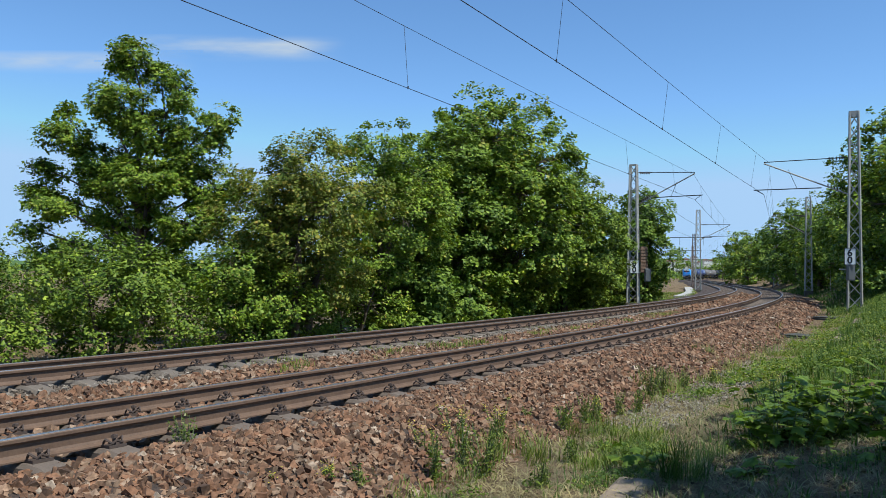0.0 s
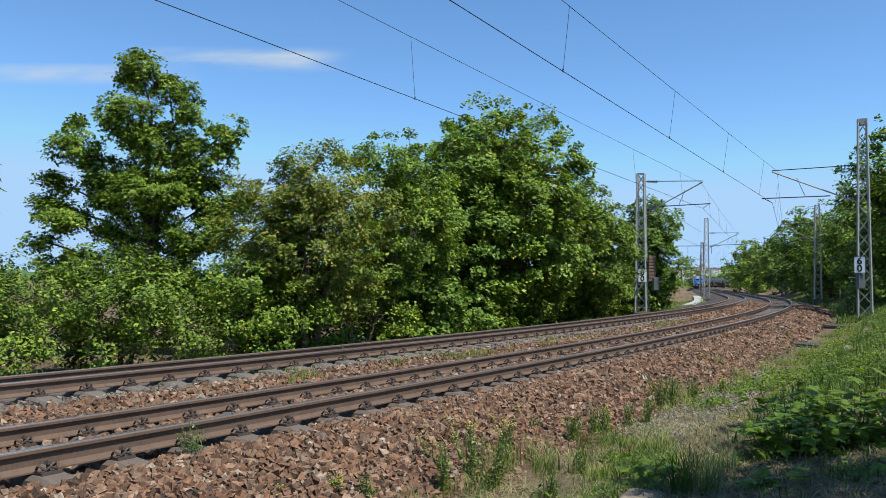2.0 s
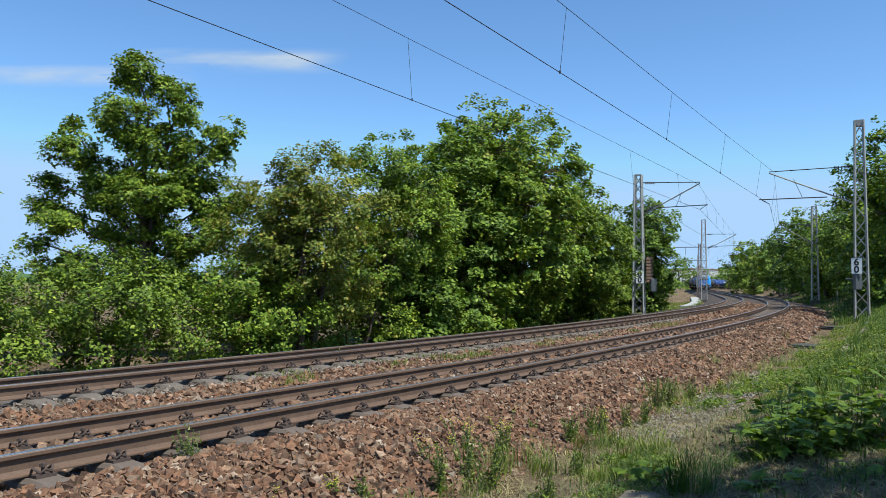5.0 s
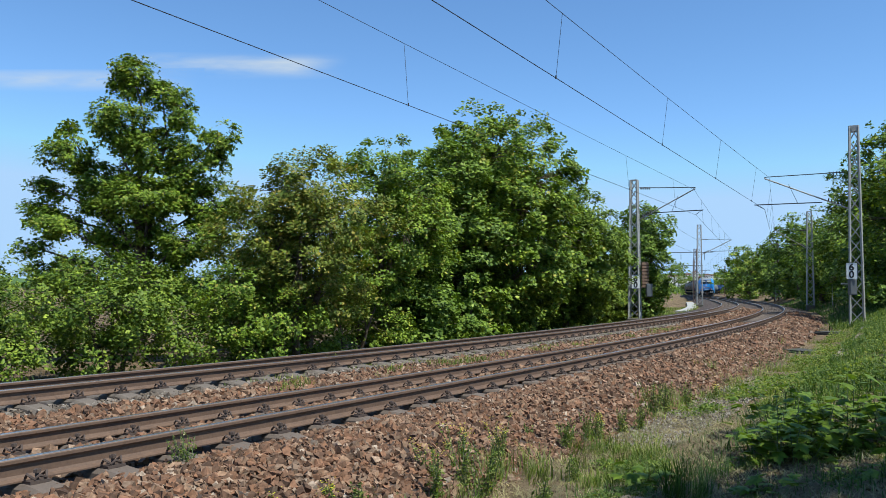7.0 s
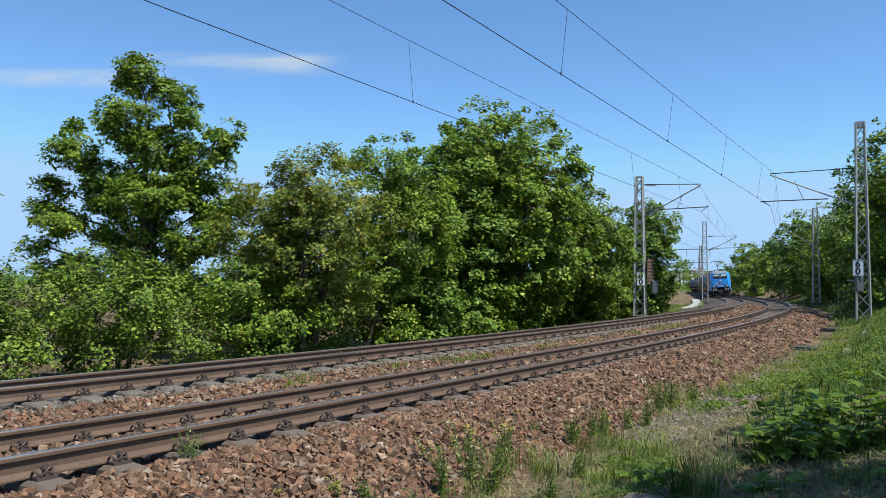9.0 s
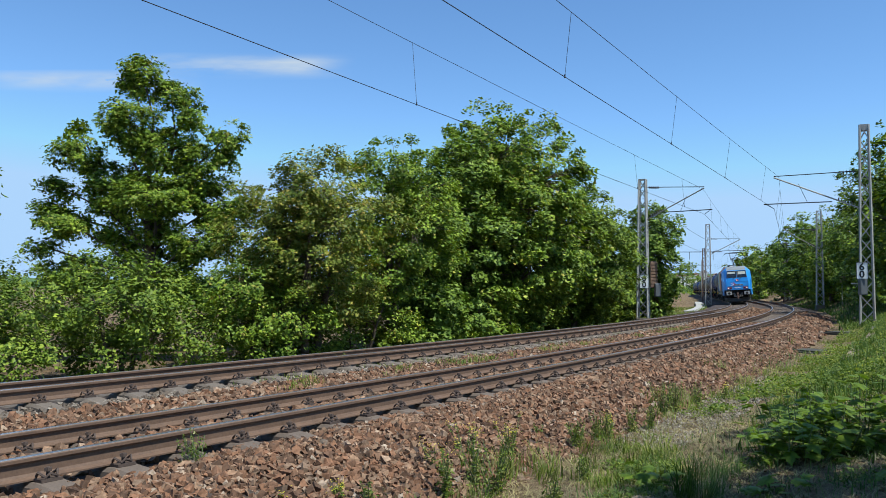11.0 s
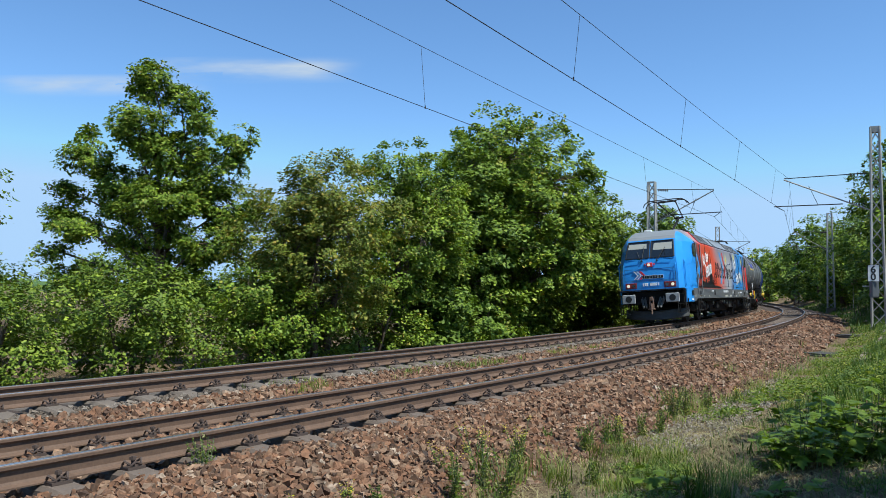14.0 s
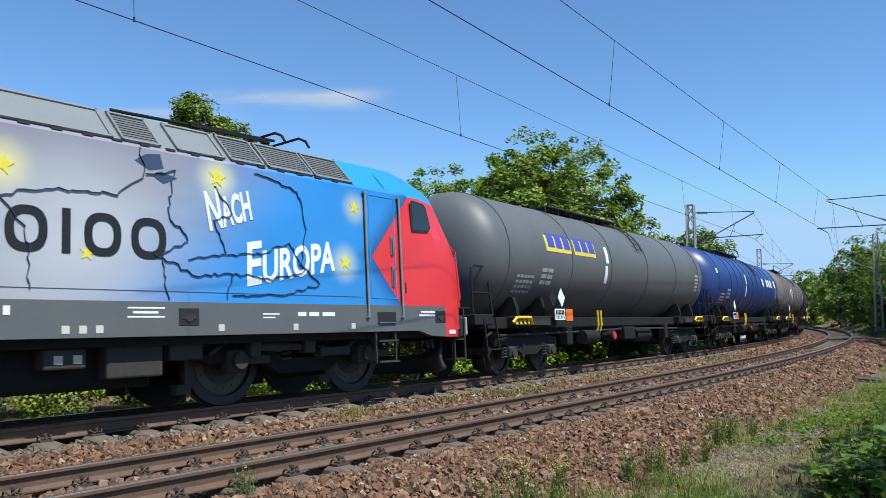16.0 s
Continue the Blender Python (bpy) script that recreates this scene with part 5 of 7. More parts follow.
        box(bm, -0.62, 0.62, -1.0, 1.0, 0.32, 0.86, 0.06)
        part("traction_motor", bm, UNDER, bo)
    # gear under the middle
    bm = bmesh.new()
    box(bm, -1.1, 1.1, -2.6, 2.6, 0.36, 0.98, 0.05)
    part("transformer", bm, UNDER, lo)
    bm = bmesh.new()
    box(bm, -1.38, 1.38, -8.9, 8.9, 0.86, 0.985)
    part("underframe", bm, UNDER, lo)
    for sx in (-1, 1):
        for y0, y1, z0, z1, mt in ((2.9, 2.5, 0.66, 0.96, UNDER_GREY), (0.9, 0.55, 0.75, 0.95, UNDER_GREY), (0.3, 0.05, 0.72, 0.95, UNDER_GREY), (-0.2, -0.7, 0.70, 0.96, UNDER_GREY), (-1.15, -1.65, 0.62, 0.86, UNDER_GREY), (-1.9, -2.65, 0.48, 0.90, UNDER_GREY), (-2.75, -3.25, 0.66, 0.98, UNDER_GREY), (1.8, 1.2, 0.5, 0.8, UNDER)):
            bm = bmesh.new()
            box(bm, min(sx * 1.02, sx * 1.30), max(sx * 1.02, sx * 1.30), y1, y0, z0, z1, 0.025)
            bx = part("equipment_box", bm, mt, lo, "grey equipment box under the frame")
            if z1 - z0 < 0.3:
                bm = bmesh.new()
                for i in range(2):
                    box(bm, sx * 1.304 - 0.006, sx * 1.304 + 0.006, y1 + 0.06 + i * (y0 - y1) * 0.45, y1 + 0.16 + i * (y0 - y1) * 0.45, z0 + 0.06, z0 + 0.16)
                part("cream_label", bm, plain("cream_plate", (0.55, 0.53, 0.42), 0.5), bx)
    # raised pantograph ahead, folded one behind
    bm = bmesh.new()
    for sx in (-1, 1):
        beam(bm, (sx * 0.55, 5.0, 4.12), (sx * 0.55, 3.6, 4.12), 0.06, 0.06)
        for y in (4.9, 3.7):
            for i in range(4):
                rod(bm, (sx * 0.55, y, 3.90 + i * 0.055), (sx * 0.55, y, 3.93 + i * 0.055), 0.075, 10)
            rod(bm, (sx * 0.55, y, 3.88), (sx * 0.55, y, 4.12), 0.04, 8)
    beam(bm, (-0.55, 4.3, 4.12), (0.55, 4.3, 4.12), 0.08, 0.06)
    beam(bm, (-0.55, 4.9, 4.12), (0.55, 4.9, 4.12), 0.06, 0.06)
    pan = part("pantograph", bm, UNDER, lo, "raised black pantograph touching the wire")
    bm = bmesh.new()
    rod(bm, (0, 4.35, 4.16), (0, 2.62, 4.90), 0.06, 10, 0.045)
    rod(bm, (-0.22, 2.62, 4.90), (0.22, 2.62, 4.90), 0.045, 8)
    rod(bm, (0.1, 4.0, 4.12), (0.1, 2.72, 4.62), 0.014, 6)
    rod(bm, (0.1, 2.72, 4.62), (0.1, 2.58, 4.92), 0.02, 6)
    part("lower_arm", bm, UNDER, pan)
    bm = bmesh.new()
    for sx in (-1, 1):
        rod(bm, (sx * 0.18, 2.62, 4.92), (sx * 0.40, 5.2, 5.40), 0.026, 8)
    rod(bm, (0, 2.8, 4.86), (0, 5.0, 5.30), 0.010, 6)
    rod(bm, (-0.42, 5.2, 5.40), (0.42, 5.2, 5.40), 0.025, 8)
    rod(bm, (-0.18, 2.62, 4.92), (0.40, 5.2, 5.40), 0.006, 5)
    part("upper_arm", bm, UNDER, pan)
    bm = bmesh.new()
    for y in (5.0, 5.5):
        pipe(bm, [(-0.98, y, 5.22), (-0.90, y, 5.36), (-0.74, y, 5.46), (-0.5, y, 5.475), (0.5, y, 5.475), (0.74, y, 5.46), (0.90, y, 5.36), (0.98, y, 5.22)], 0.022, 8)
    for sx in (-1, 1):
        rod(bm, (sx * 0.55, 5.0, 5.46), (sx * 0.55, 5.5, 5.46), 0.018, 6)
        rod(bm, (sx * 0.40, 5.2, 5.40), (sx * 0.55, 5.25, 5.46), 0.018, 6)
    part("collector_head", bm, UNDER, pan)
    for yb, s in ((-4.4, 1),):
        bm = bmesh.new()
        for sx in (-1, 1):
            beam(bm, (sx * 0.55, yb - 0.6, 4.10), (sx * 0.55, yb + 0.8, 4.10), 0.06, 0.06)
            for y in (yb - 0.6, yb + 0.7):
                for i in range(4):
                    rod(bm, (sx * 0.55, y, 3.90 + i * 0.05), (sx * 0.55, y, 3.93 + i * 0.05), 0.075, 10)
            rod(bm, (sx * 0.30, yb + 1.9, 4.14), (sx * 0.42, yb - 0.9, 4.18), 0.026, 8)
        rod(bm, (0, yb + 0.2, 4.12), (0, yb + 1.9, 4.16), 0.05, 8)
        for y in (yb - 0.65, yb - 1.15):
            pipe(bm, [(-0.98, y, 4.0), (-0.90, y, 4.12), (-0.74, y, 4.2), (0.74, y, 4.2), (0.90, y, 4.12), (0.98, y, 4.0)], 0.022, 8)
        part("folded_pantograph", bm, UNDER, lo, "folded black pantograph")
    bm = bmesh.new()
    rod(bm, (0.5, 8.0, 3.88), (0.5, 8.0, 4.02), 0.02, 8)
    box(bm, 0.2, 0.5, 7.4, 7.7, 3.885, 3.97, 0.02)
    part("aerial", bm, WHITE, lo, "small white roof aerial")
    return lo


LOCO = loco()

# ---- the tank wagons ----
TANK_GREY = plain("tank_grey_paint", (0.125, 0.128, 0.13), 0.52, coarse=0.9, grime=0.62, relief=0.05)
TANK_BLUE = plain("tank_blue_paint", (0.028, 0.062, 0.22), 0.4, coarse=0.9, grime=0.62, relief=0.05)
TANK_DIRTY = plain("tank_stained_grey", (0.19, 0.165, 0.155), 0.6, coarse=1.8, grime=0.45, relief=0.1)
TANK_BLACK = plain("tank_black_paint", (0.035, 0.035, 0.037), 0.45, coarse=0.9, grime=0.6, relief=0.05)
FRAME_BLACK = plain("wagon_frame_black", (0.022, 0.021, 0.020), 0.7, spec=0.2, relief=0.25, grime=0.5)
FRAME_GREY = plain("wagon_frame_grey", (0.055, 0.054, 0.052), 0.65, spec=0.2, relief=0.25, grime=0.55)
RUSTY_DISC = plain("rusty_wheel", (0.10, 0.07, 0.05), 0.7, relief=0.2)


def turned(bm, prof, n=48, zc=0.0):
    """A body of revolution about the y axis from (y, r) pairs."""
    rings = [[bm.verts.new((r * math.cos(2 * math.pi * i / n), y, zc + r * math.sin(2 * math.pi * i / n))) for i in range(n)] for y, r in prof]
    for p, q in zip(rings, rings[1:]):
        for i in range(n):
            bm.faces.new((p[i], p[(i + 1) % n], q[(i + 1) % n], q[i]))
    bm.faces.new(rings[0]), bm.faces.new(rings[-1][::-1])
    return bm


def tank_wagon(label, paint, bands, markings, spin=False):
    wg = empty("tank_wagon", label, "tank wagon", "tank wagons of the train")
    R, ZC, L = 1.42, 2.64, 7.72
    bm = bmesh.new()
    prof = [(L - 0.78 + 0.78 * math.cos(a), R * math.sin(a) ** 0.80) for a in (math.pi / 2 * k / 8 for k in range(1, 9))]
    body_prof = prof + [(-y, r) for y, r in prof[::-1]]
    turned(bm, body_prof, 56, ZC)
    tank = part("tank", bm, paint, wg, "", True)
    for y in bands:
        bm = bmesh.new()
        turned(bm, [(y + 0.05, R - 0.01), (y + 0.045, R + 0.022), (y - 0.045, R + 0.022), (y - 0.05, R - 0.01)], 56, ZC)
        part("band", bm, paint, tank)
    def curved(bm, y0, y1, a0, a1, out=0.006, n=5):
        """A plate laid on the shell between two stations and two angles above the level."""
        for i in range(n):
            b0, b1 = radians(a0 + (a1 - a0) * i / n), radians(a0 + (a1 - a0) * (i + 1) / n)
            vs = []
            for rr in (R + out, R - 0.01):
                for yy, bb in ((y0, b0), (y1, b0), (y1, b1), (y0, b1)):
                    vs.append(bm.verts.new((-rr * math.cos(bb), yy, ZC + rr * math.sin(bb))))
            bm.faces.new(vs[:4]), bm.faces.new(vs[7:3:-1])
            for k in range(4):
                bm.faces.new((vs[k], vs[(k + 1) % 4], vs[4 + (k + 1) % 4], vs[4 + k]))
    for name, mt, lab, plates in markings:
        bm = bmesh.new()
        for pl in plates:
            curved(bm, *pl)
        part(name, bm, mt, tank, lab)
    # dome walkway, hatch and ladder
    bm = bmesh.new()
    for x in (-0.62, -0.32, 0.0):
        box(bm, x - 0.02, x + 0.26, -1.4, 3.2, 4.10, 4.13)
    for y in np.arange(-1.3, 3.3, 0.75):
        beam(bm, (-0.55, y, 3.92), (-0.55, y, 4.12), 0.04, 0.04)
    part("walkway", bm, FRAME_GREY, wg, "grey roof walkway")
    bm = bmesh.new()
    pipe(bm, [(-0.66, 3.2, 4.12), (-0.70, 3.2, 4.36), (-0.70, -1.0, 4.36), (-0.66, -1.4, 4.12)], 0.02)
    part("walkway_rail", bm, FRAME_GREY, wg)
    bm = bmesh.new()
    rod(bm, (0.1, 0.6, 4.0), (0.1, 0.6, 4.24), 0.30, 18)
    rod(bm, (0.1, -0.9, 4.0), (0.1, -0.9, 4.2), 0.12, 12)
    part("hatch", bm, FRAME_GREY, wg)
    bm = bmesh.new()
    def shell(a, o=0.06):
        return (-(R + o) * math.cos(radians(a)), ZC + (R + o) * math.sin(radians(a)))
    for y in (-0.9, -1.3):
        for a in range(20, 70, 10):
            p, q = shell(a), shell(a + 10)
            rod(bm, (p[0], y, p[1]), (q[0], y, q[1]), 0.018, 6)
    for a in range(22, 72, 7):
        p = shell(a)
        rod(bm, (p[0], -0.9, p[1]), (p[0], -1.3, p[1]), 0.012, 6)
    part("ladder", bm, FRAME_GREY, wg)
    # frame
    bm = bmesh.new()
    box(bm, -1.25, 1.25, -8.0, -7.3, 1.06, 1.28, 0.02)
    box(bm, -1.25, 1.25, 7.3, 8.0, 1.06, 1.28, 0.02)
    for sx in (-1, 1):
        box(bm, min(sx * 0.95, sx * 1.1), max(sx * 0.95, sx * 1.1), -7.6, 7.6, 0.98, 1.22, 0.02)
    for y in (5.5, -5.5):
        box(bm, -1.3, 1.3, y - 1.0, y + 1.0, 1.0, 1.24, 0.03)
    box(bm, -0.25, 0.25, -5, 5, 0.90, 1.10)
    frame_ = part("frame", bm, FRAME_BLACK, wg)
    for y in (6.2, 4.9, -4.9, -6.2):
        for sx in (-1, 1):
            bm = bmesh.new()
            prism(bm, [(sx * 1.22, 1.22), (sx * 0.4, 1.22), (sx * 0.55, 1.40), (sx * 0.80, 1.50), (sx * 1.02, 1.68), (sx * 1.14, 1.66), (sx * 1.22, 1.4)], "y", y - 0.06, y + 0.06)
            part("saddle", bm, FRAME_BLACK, wg)
    for e in (1, -1):
        for sx in (-1, 1):
            bm = bmesh.new()
            rod(bm, (sx * 0.875, e * 7.9, 1.05), (sx * 0.875, e * 8.11, 1.05), 0.12, 14)
            part("buffer", bm, RED if e > 0 else FRAME_BLACK, wg)
            bm = bmesh.new()
            rod(bm, (sx * 0.875, e * 8.08, 1.05), (sx * 0.875, e * 8.14, 1.05), 0.23, 20)
            part("buffer_head", bm, FRAME_GREY, wg)
            bm = bmesh.new()
            pipe(bm, [(sx * 1.18, e * 7.95, 1.26), (sx * 1.18, e * 7.95, 2.22), (sx * 1.12, e * 7.75, 2.28), (sx * 1.12, e * 7.25, 2.28), (sx * 1.18, e * 7.2, 1.26)], 0.022, 8)
            pipe(bm, [(sx * 1.18, e * 7.95, 1.72), (sx * 1.15, e * 7.25, 1.72)], 0.018, 8)
            part("platform_rail", bm, FRAME_BLACK, wg, "black platform handrail")
            bm = bmesh.new()
            box(bm, min(sx * 1.05, sx * 1.32), max(sx * 1.05, sx * 1.32), min(e * 7.2, e * 7.7), max(e * 7.2, e * 7.7), 0.55, 0.58)
            for yy in (7.22, 7.68):
                beam(bm, (sx * 1.3, e * yy, 0.55), (sx * 1.25, e * yy, 1.2), 0.03, 0.03)
            part("step", bm, FRAME_BLACK, wg)
            bm = bmesh.new()
            y = e * 6.3
            pipe(bm, [(sx * 1.38, y + 0.42, 1.10), (sx * 1.42, y + 0.32, 1.20), (sx * 1.42, y - 0.30, 1.20), (sx * 1.38, y - 0.42, 1.06)], 0.035, 8)
            box(bm, min(sx * 1.36, sx * 1.40), max(sx * 1.36, sx * 1.40), y - 0.3, y + 0.32, 1.05, 1.22, 0.01)
            hz = part("hazard_plate", bm, YELLOW, wg, "yellow and black striped handle plate")
            bm = bmesh.new()
            for i in range(3):
                o = y - 0.22 + i * 0.18
                prism(bm, [(o, 1.055), (o + 0.08, 1.055), (o + 0.16, 1.215), (o + 0.08, 1.215)], "x", sx * 1.395, sx * 1.404)
            part("stripe", bm, BLACK, hz)
            bm = bmesh.new()
            box(bm, min(sx * 1.30, sx * 1.36), max(sx * 1.30, sx * 1.36), e * 5.35 - 0.4, e * 5.35 + 0.4, 1.03, 1.18, 0.01)
            part("grating", bm, FRAME_GREY, wg)
    # plates and valves by the flank
    for sx in (-1, 1):
        bm = bmesh.new()
        box(bm, min(sx * 1.40, sx * 1.42), max(sx * 1.40, sx * 1.42), 3.86, 4.22, 1.12, 1.40)
        part("hazard_number_plate", bm, ORANGE, wg, "plain orange warning plate")
        bm = bmesh.new()
        box(bm, min(sx * 1.40, sx * 1.42), max(sx * 1.40, sx * 1.42), 4.28, 4.80, 1.14, 1.40)
        tp = part("data_plate", bm, WHITE, wg, "white data plate with dark bars")
        bm = bmesh.new()
        for i in range(6):
            box(bm, sx * 1.421 - 0.003, sx * 1.421 + 0.003, 4.33 + 0.075 * i, 4.38 + 0.075 * i, 1.27, 1.37)
            box(bm, sx * 1.421 - 0.003, sx * 1.421 + 0.003, 4.33 + 0.075 * i, 4.36 + 0.075 * i, 1.17, 1.24)
        part("bars", bm, BLACK, tp)
        bm = bmesh.new()
        prism(bm, [(4.42, 1.44), (4.60, 1.66), (4.42, 1.88), (4.24, 1.66)], "x", sx * 1.41, sx * 1.424)
        part("diamond_plate", bm, WHITE, wg, "white warning diamond")
        bm = bmesh.new()
        prism(bm, [(4.85, 1.42), (5.03, 1.64), (4.85, 1.86), (4.67, 1.64)], "x", sx * 1.40, sx * 1.415)
        part("diamond_plate", bm, BLACK, wg, "black plate holder")
        bm = bmesh.new()
        for y in (2.05, 2.25):
            pipe(bm, [(sx * 1.30, y, 0.85), (sx * 1.36, y, 1.0), (sx * 1.36, y, 1.38)], 0.03, 8)
        part("valve_lever", bm, YELLOW, wg, "yellow valve levers")
        bm = bmesh.new()
        rod(bm, (sx * 0.5, 1.4, 0.72), (sx * 1.36, 1.4, 0.72), 0.11, 14)
        rod(bm, (sx * 1.30, 1.4, 0.72), (sx * 1.42, 1.4, 0.72), 0.15, 14)
        part("outlet_pipe", bm, FRAME_BLACK, wg)
        bm = bmesh.new()
        rod(bm, (sx * 1.42, 1.4, 0.72), (sx * 1.45, 1.4, 0.72), 0.10, 12)
        part("outlet_cap", bm, RED, wg)
        bm = bmesh.new()
        rod(bm, (sx * 1.25, 3.1, 0.72), (sx * 1.25, 2.3, 0.72), 0.17, 14)
        part("brake_cylinder", bm, FRAME_BLACK, wg)
        bm = bmesh.new()
        rod(bm, (sx * 0.9, -1.2, 0.72), (sx * 0.9, -2.4, 0.72), 0.2, 14)
        part("air_tank", bm, FRAME_BLACK, wg)
        bm = bmesh.new()
        box(bm, min(sx * 0.9, sx * 1.25), max(sx * 0.9, sx * 1.25), -0.6, 0.2, 0.6, 0.95, 0.03)
        part("valve_box", bm, FRAME_BLACK, wg)
        for y in (-3.45, 3.6):
            bm = bmesh.new()
            box(bm, min(sx * 0.95, sx * 1.2), max(sx * 0.95, sx * 1.2), y - 0.15, y + 0.15, 0.55, 1.0, 0.03)
            part("brake_lever_case", bm, FRAME_BLACK, wg)
        bm = bmesh.new()
        pipe(bm, [(sx * 1.18, 7.0, 0.84), (sx * 1.18, 3.0, 0.86), (sx * 1.14, 0.0, 0.90), (sx * 1.18, -7.0, 0.84)], 0.025)
        part("brake_pipe", bm, FRAME_GREY, wg)
    # bogies
    for k in (1, -1):
        bo = new("bogie")
        bo.empty_display_size = 0.1
        bo.parent = wg
        bo.matrix_basis = Matrix.Translation((0, k * 5.5, 0))
        for y in (0.92, -0.92):
            w = wheelset(bo, y, 0.46, TYRE, RUSTY_DISC, 6)
            if spin:
                SPINNERS.append((w, y, 0.46))
        for sx in (-1, 1):
            bm = bmesh.new()
            prism(bm, [(-1.35, 0.62), (-1.3, 0.76), (-0.5, 0.86), (0.5, 0.86), (1.3, 0.76), (1.35, 0.62), (1.15, 0.64), (0.55, 0.50), (0.3, 0.40), (-0.3, 0.40), (-0.55, 0.50), (-1.15, 0.64)], "x", sx * 0.95, sx * 1.08)
            part("side_frame", bm, FRAME_BLACK, bo)
            for y in (0.92, -0.92):
                bm = bmesh.new()
                box(bm, min(sx * 0.95, sx * 1.18), max(sx * 0.95, sx * 1.18), y - 0.13, y + 0.13, 0.36, 0.60, 0.04)
                rod(bm, (sx * 1.15, y, 0.46), (sx * 1.22, y, 0.46), 0.10, 14)
                part("axle_box", bm, FRAME_GREY, bo)
                for dy in (-0.24, 0.24):
                    bm = bmesh.new()
                    pipe(bm, [(sx * 1.06 + 0.07 * math.cos(k * 0.8), y + dy + 0.07 * math.sin(k * 0.8), 0.36 + k * 0.0078) for k in range(34)], 0.017, 4)
                    part("spring", bm, FRAME_GREY, bo)
        bm = bmesh.new()
        box(bm, -0.95, 0.95, -0.25, 0.25, 0.55, 0.98, 0.04)
        for y in (1.45, -1.45):
            beam(bm, (-0.9, y, 0.55), (0.9, y, 0.55), 0.1, 0.12)
        part("bolster", bm, FRAME_BLACK, bo)
    return wg


DATA = [("data_lettering", plain("pale_lettering", (0.40, 0.40, 0.39), 0.6), "small pale data lettering as bars",
         [(6.3 - 0.16 * (i % 5), 6.3 - 0.16 * (i % 5) - 0.12, -38 + 5 * (i // 5), -35.5 + 5 * (i // 5), 0.004, 1) for i in range(20)] + [(5.2 - 0.3 * (i % 2), 4.95 - 0.3 * (i % 2), -28 + 6 * (i // 2), -24.5 + 6 * (i // 2), 0.004, 1) for i in range(6)] + [(-6.2, -6.75, -22 + 5 * i, -19.5 + 5 * i, 0.004, 1) for i in range(5)])]
ARC = [("white_mark", WHITE, "white curved mark on the shell", [(1.55, 1.38, 0, 18, 0.006, 4), (1.62, 1.45, -22, -3, 0.006, 4)])]
LOGO_A = [("logo_panel", plain("logo_yellow", (0.75, 0.56, 0.08), 0.5), "yellow logo panel of plain shapes", [(5.0, 3.62, 4, 20, 0.005, 3), (3.48, 2.2, 4, 20, 0.005, 3)]),
          ("logo_shapes", plain("logo_blue", (0.06, 0.08, 0.42), 0.5), "dark blue logo shapes", [(4.88 - 0.42 * i, 4.54 - 0.42 * i, 8, 22, 0.009, 3) for i in range(3)] + [(3.42 - 0.42 * i, 3.08 - 0.42 * i, 8, 22, 0.009, 3) for i in range(3)])]
LOGO_B = [("logo_shapes", WHITE, "white logo shapes", [(-2.6 - 0.55 * i, -2.95 - 0.55 * i, 2, 17, 0.006, 3) for i in range(7) if i not in (1, 5)] + [(7.0, 6.8, 10, 18, 0.006, 2)])]
LOGO_C = [("logo_shapes", WHITE, "faded white logo shapes", [(2.6, 2.2, -8, 10, 0.006, 3), (1.9, 1.6, -2, 10, 0.006, 3)])]
RIBS = [6.3, 5.2, 4.1, 3.0, 1.9, 0.8, -0.3, -1.4, -2.5, -3.6, -4.7, -5.8]
kinds = [("dark grey bogie tank wagon with a yellow logo panel", TANK_GREY, [6.7, 3.6, 1.15, -1.6, -4.2, -6.6], DATA + ARC + LOGO_A),
         ("dark blue bogie tank wagon with white logo shapes", TANK_BLUE, [6.7] + [4.6 - 1.15 * i for i in range(9)] + [-6.6], DATA + ARC + LOGO_B),
         ("stained grey ribbed bogie tank wagon", TANK_DIRTY, RIBS, DATA + ARC + LOGO_C),
         ("black bogie tank wagon", TANK_BLACK, [6.7, 3.6, 1.15, -1.6, -4.2, -6.6], DATA + ARC)]
protos = [tank_wagon(*k, spin=(i == 0)) for i, k in enumerate(kinds)]
WAGONS = list(protos)
for i in (3, 3, 2, 3, 1, 3, 0, 1):
    WAGONS.append(copy_thing(protos[i], Matrix.Identity(4)))

# ---- masts and wires ----
GALV = worn("weathered_galvanised_steel", (0.44, 0.43, 0.40), (0.22, 0.20, 0.17), 0.6, 0.35, 40, 5, 0.5, 0.15)
RUSTY_MAST = worn("rusty_mast_paint", (0.17, 0.10, 0.07), (0.08, 0.05, 0.04), 0.8, 0.1, 40, 5)
WIRE = worn("dark_wire", (0.035, 0.036, 0.04), (0.02, 0.02, 0.022), 0.6, 0.3)
INSUL = worn("brown_insulator", (0.07, 0.045, 0.035), (0.04, 0.03, 0.025), 0.35)
PALE = worn("pale_concrete", (0.42, 0.40, 0.36), (0.26, 0.24, 0.21), 0.9, 0, 50, 5, 0.5, 0.4)
BROWN_CONC = worn("mossy_concrete", (0.14, 0.12, 0.09), (0.07, 0.065, 0.045), 0.95, 0, 40, 5)
SIGN_WHITE = worn("sign_white", (0.78, 0.78, 0.76), (0.66, 0.66, 0.63), 0.5)
BROWN_BOX = worn("brown_box_paint", (0.25, 0.15, 0.09), (0.15, 0.09, 0.06), 0.7)


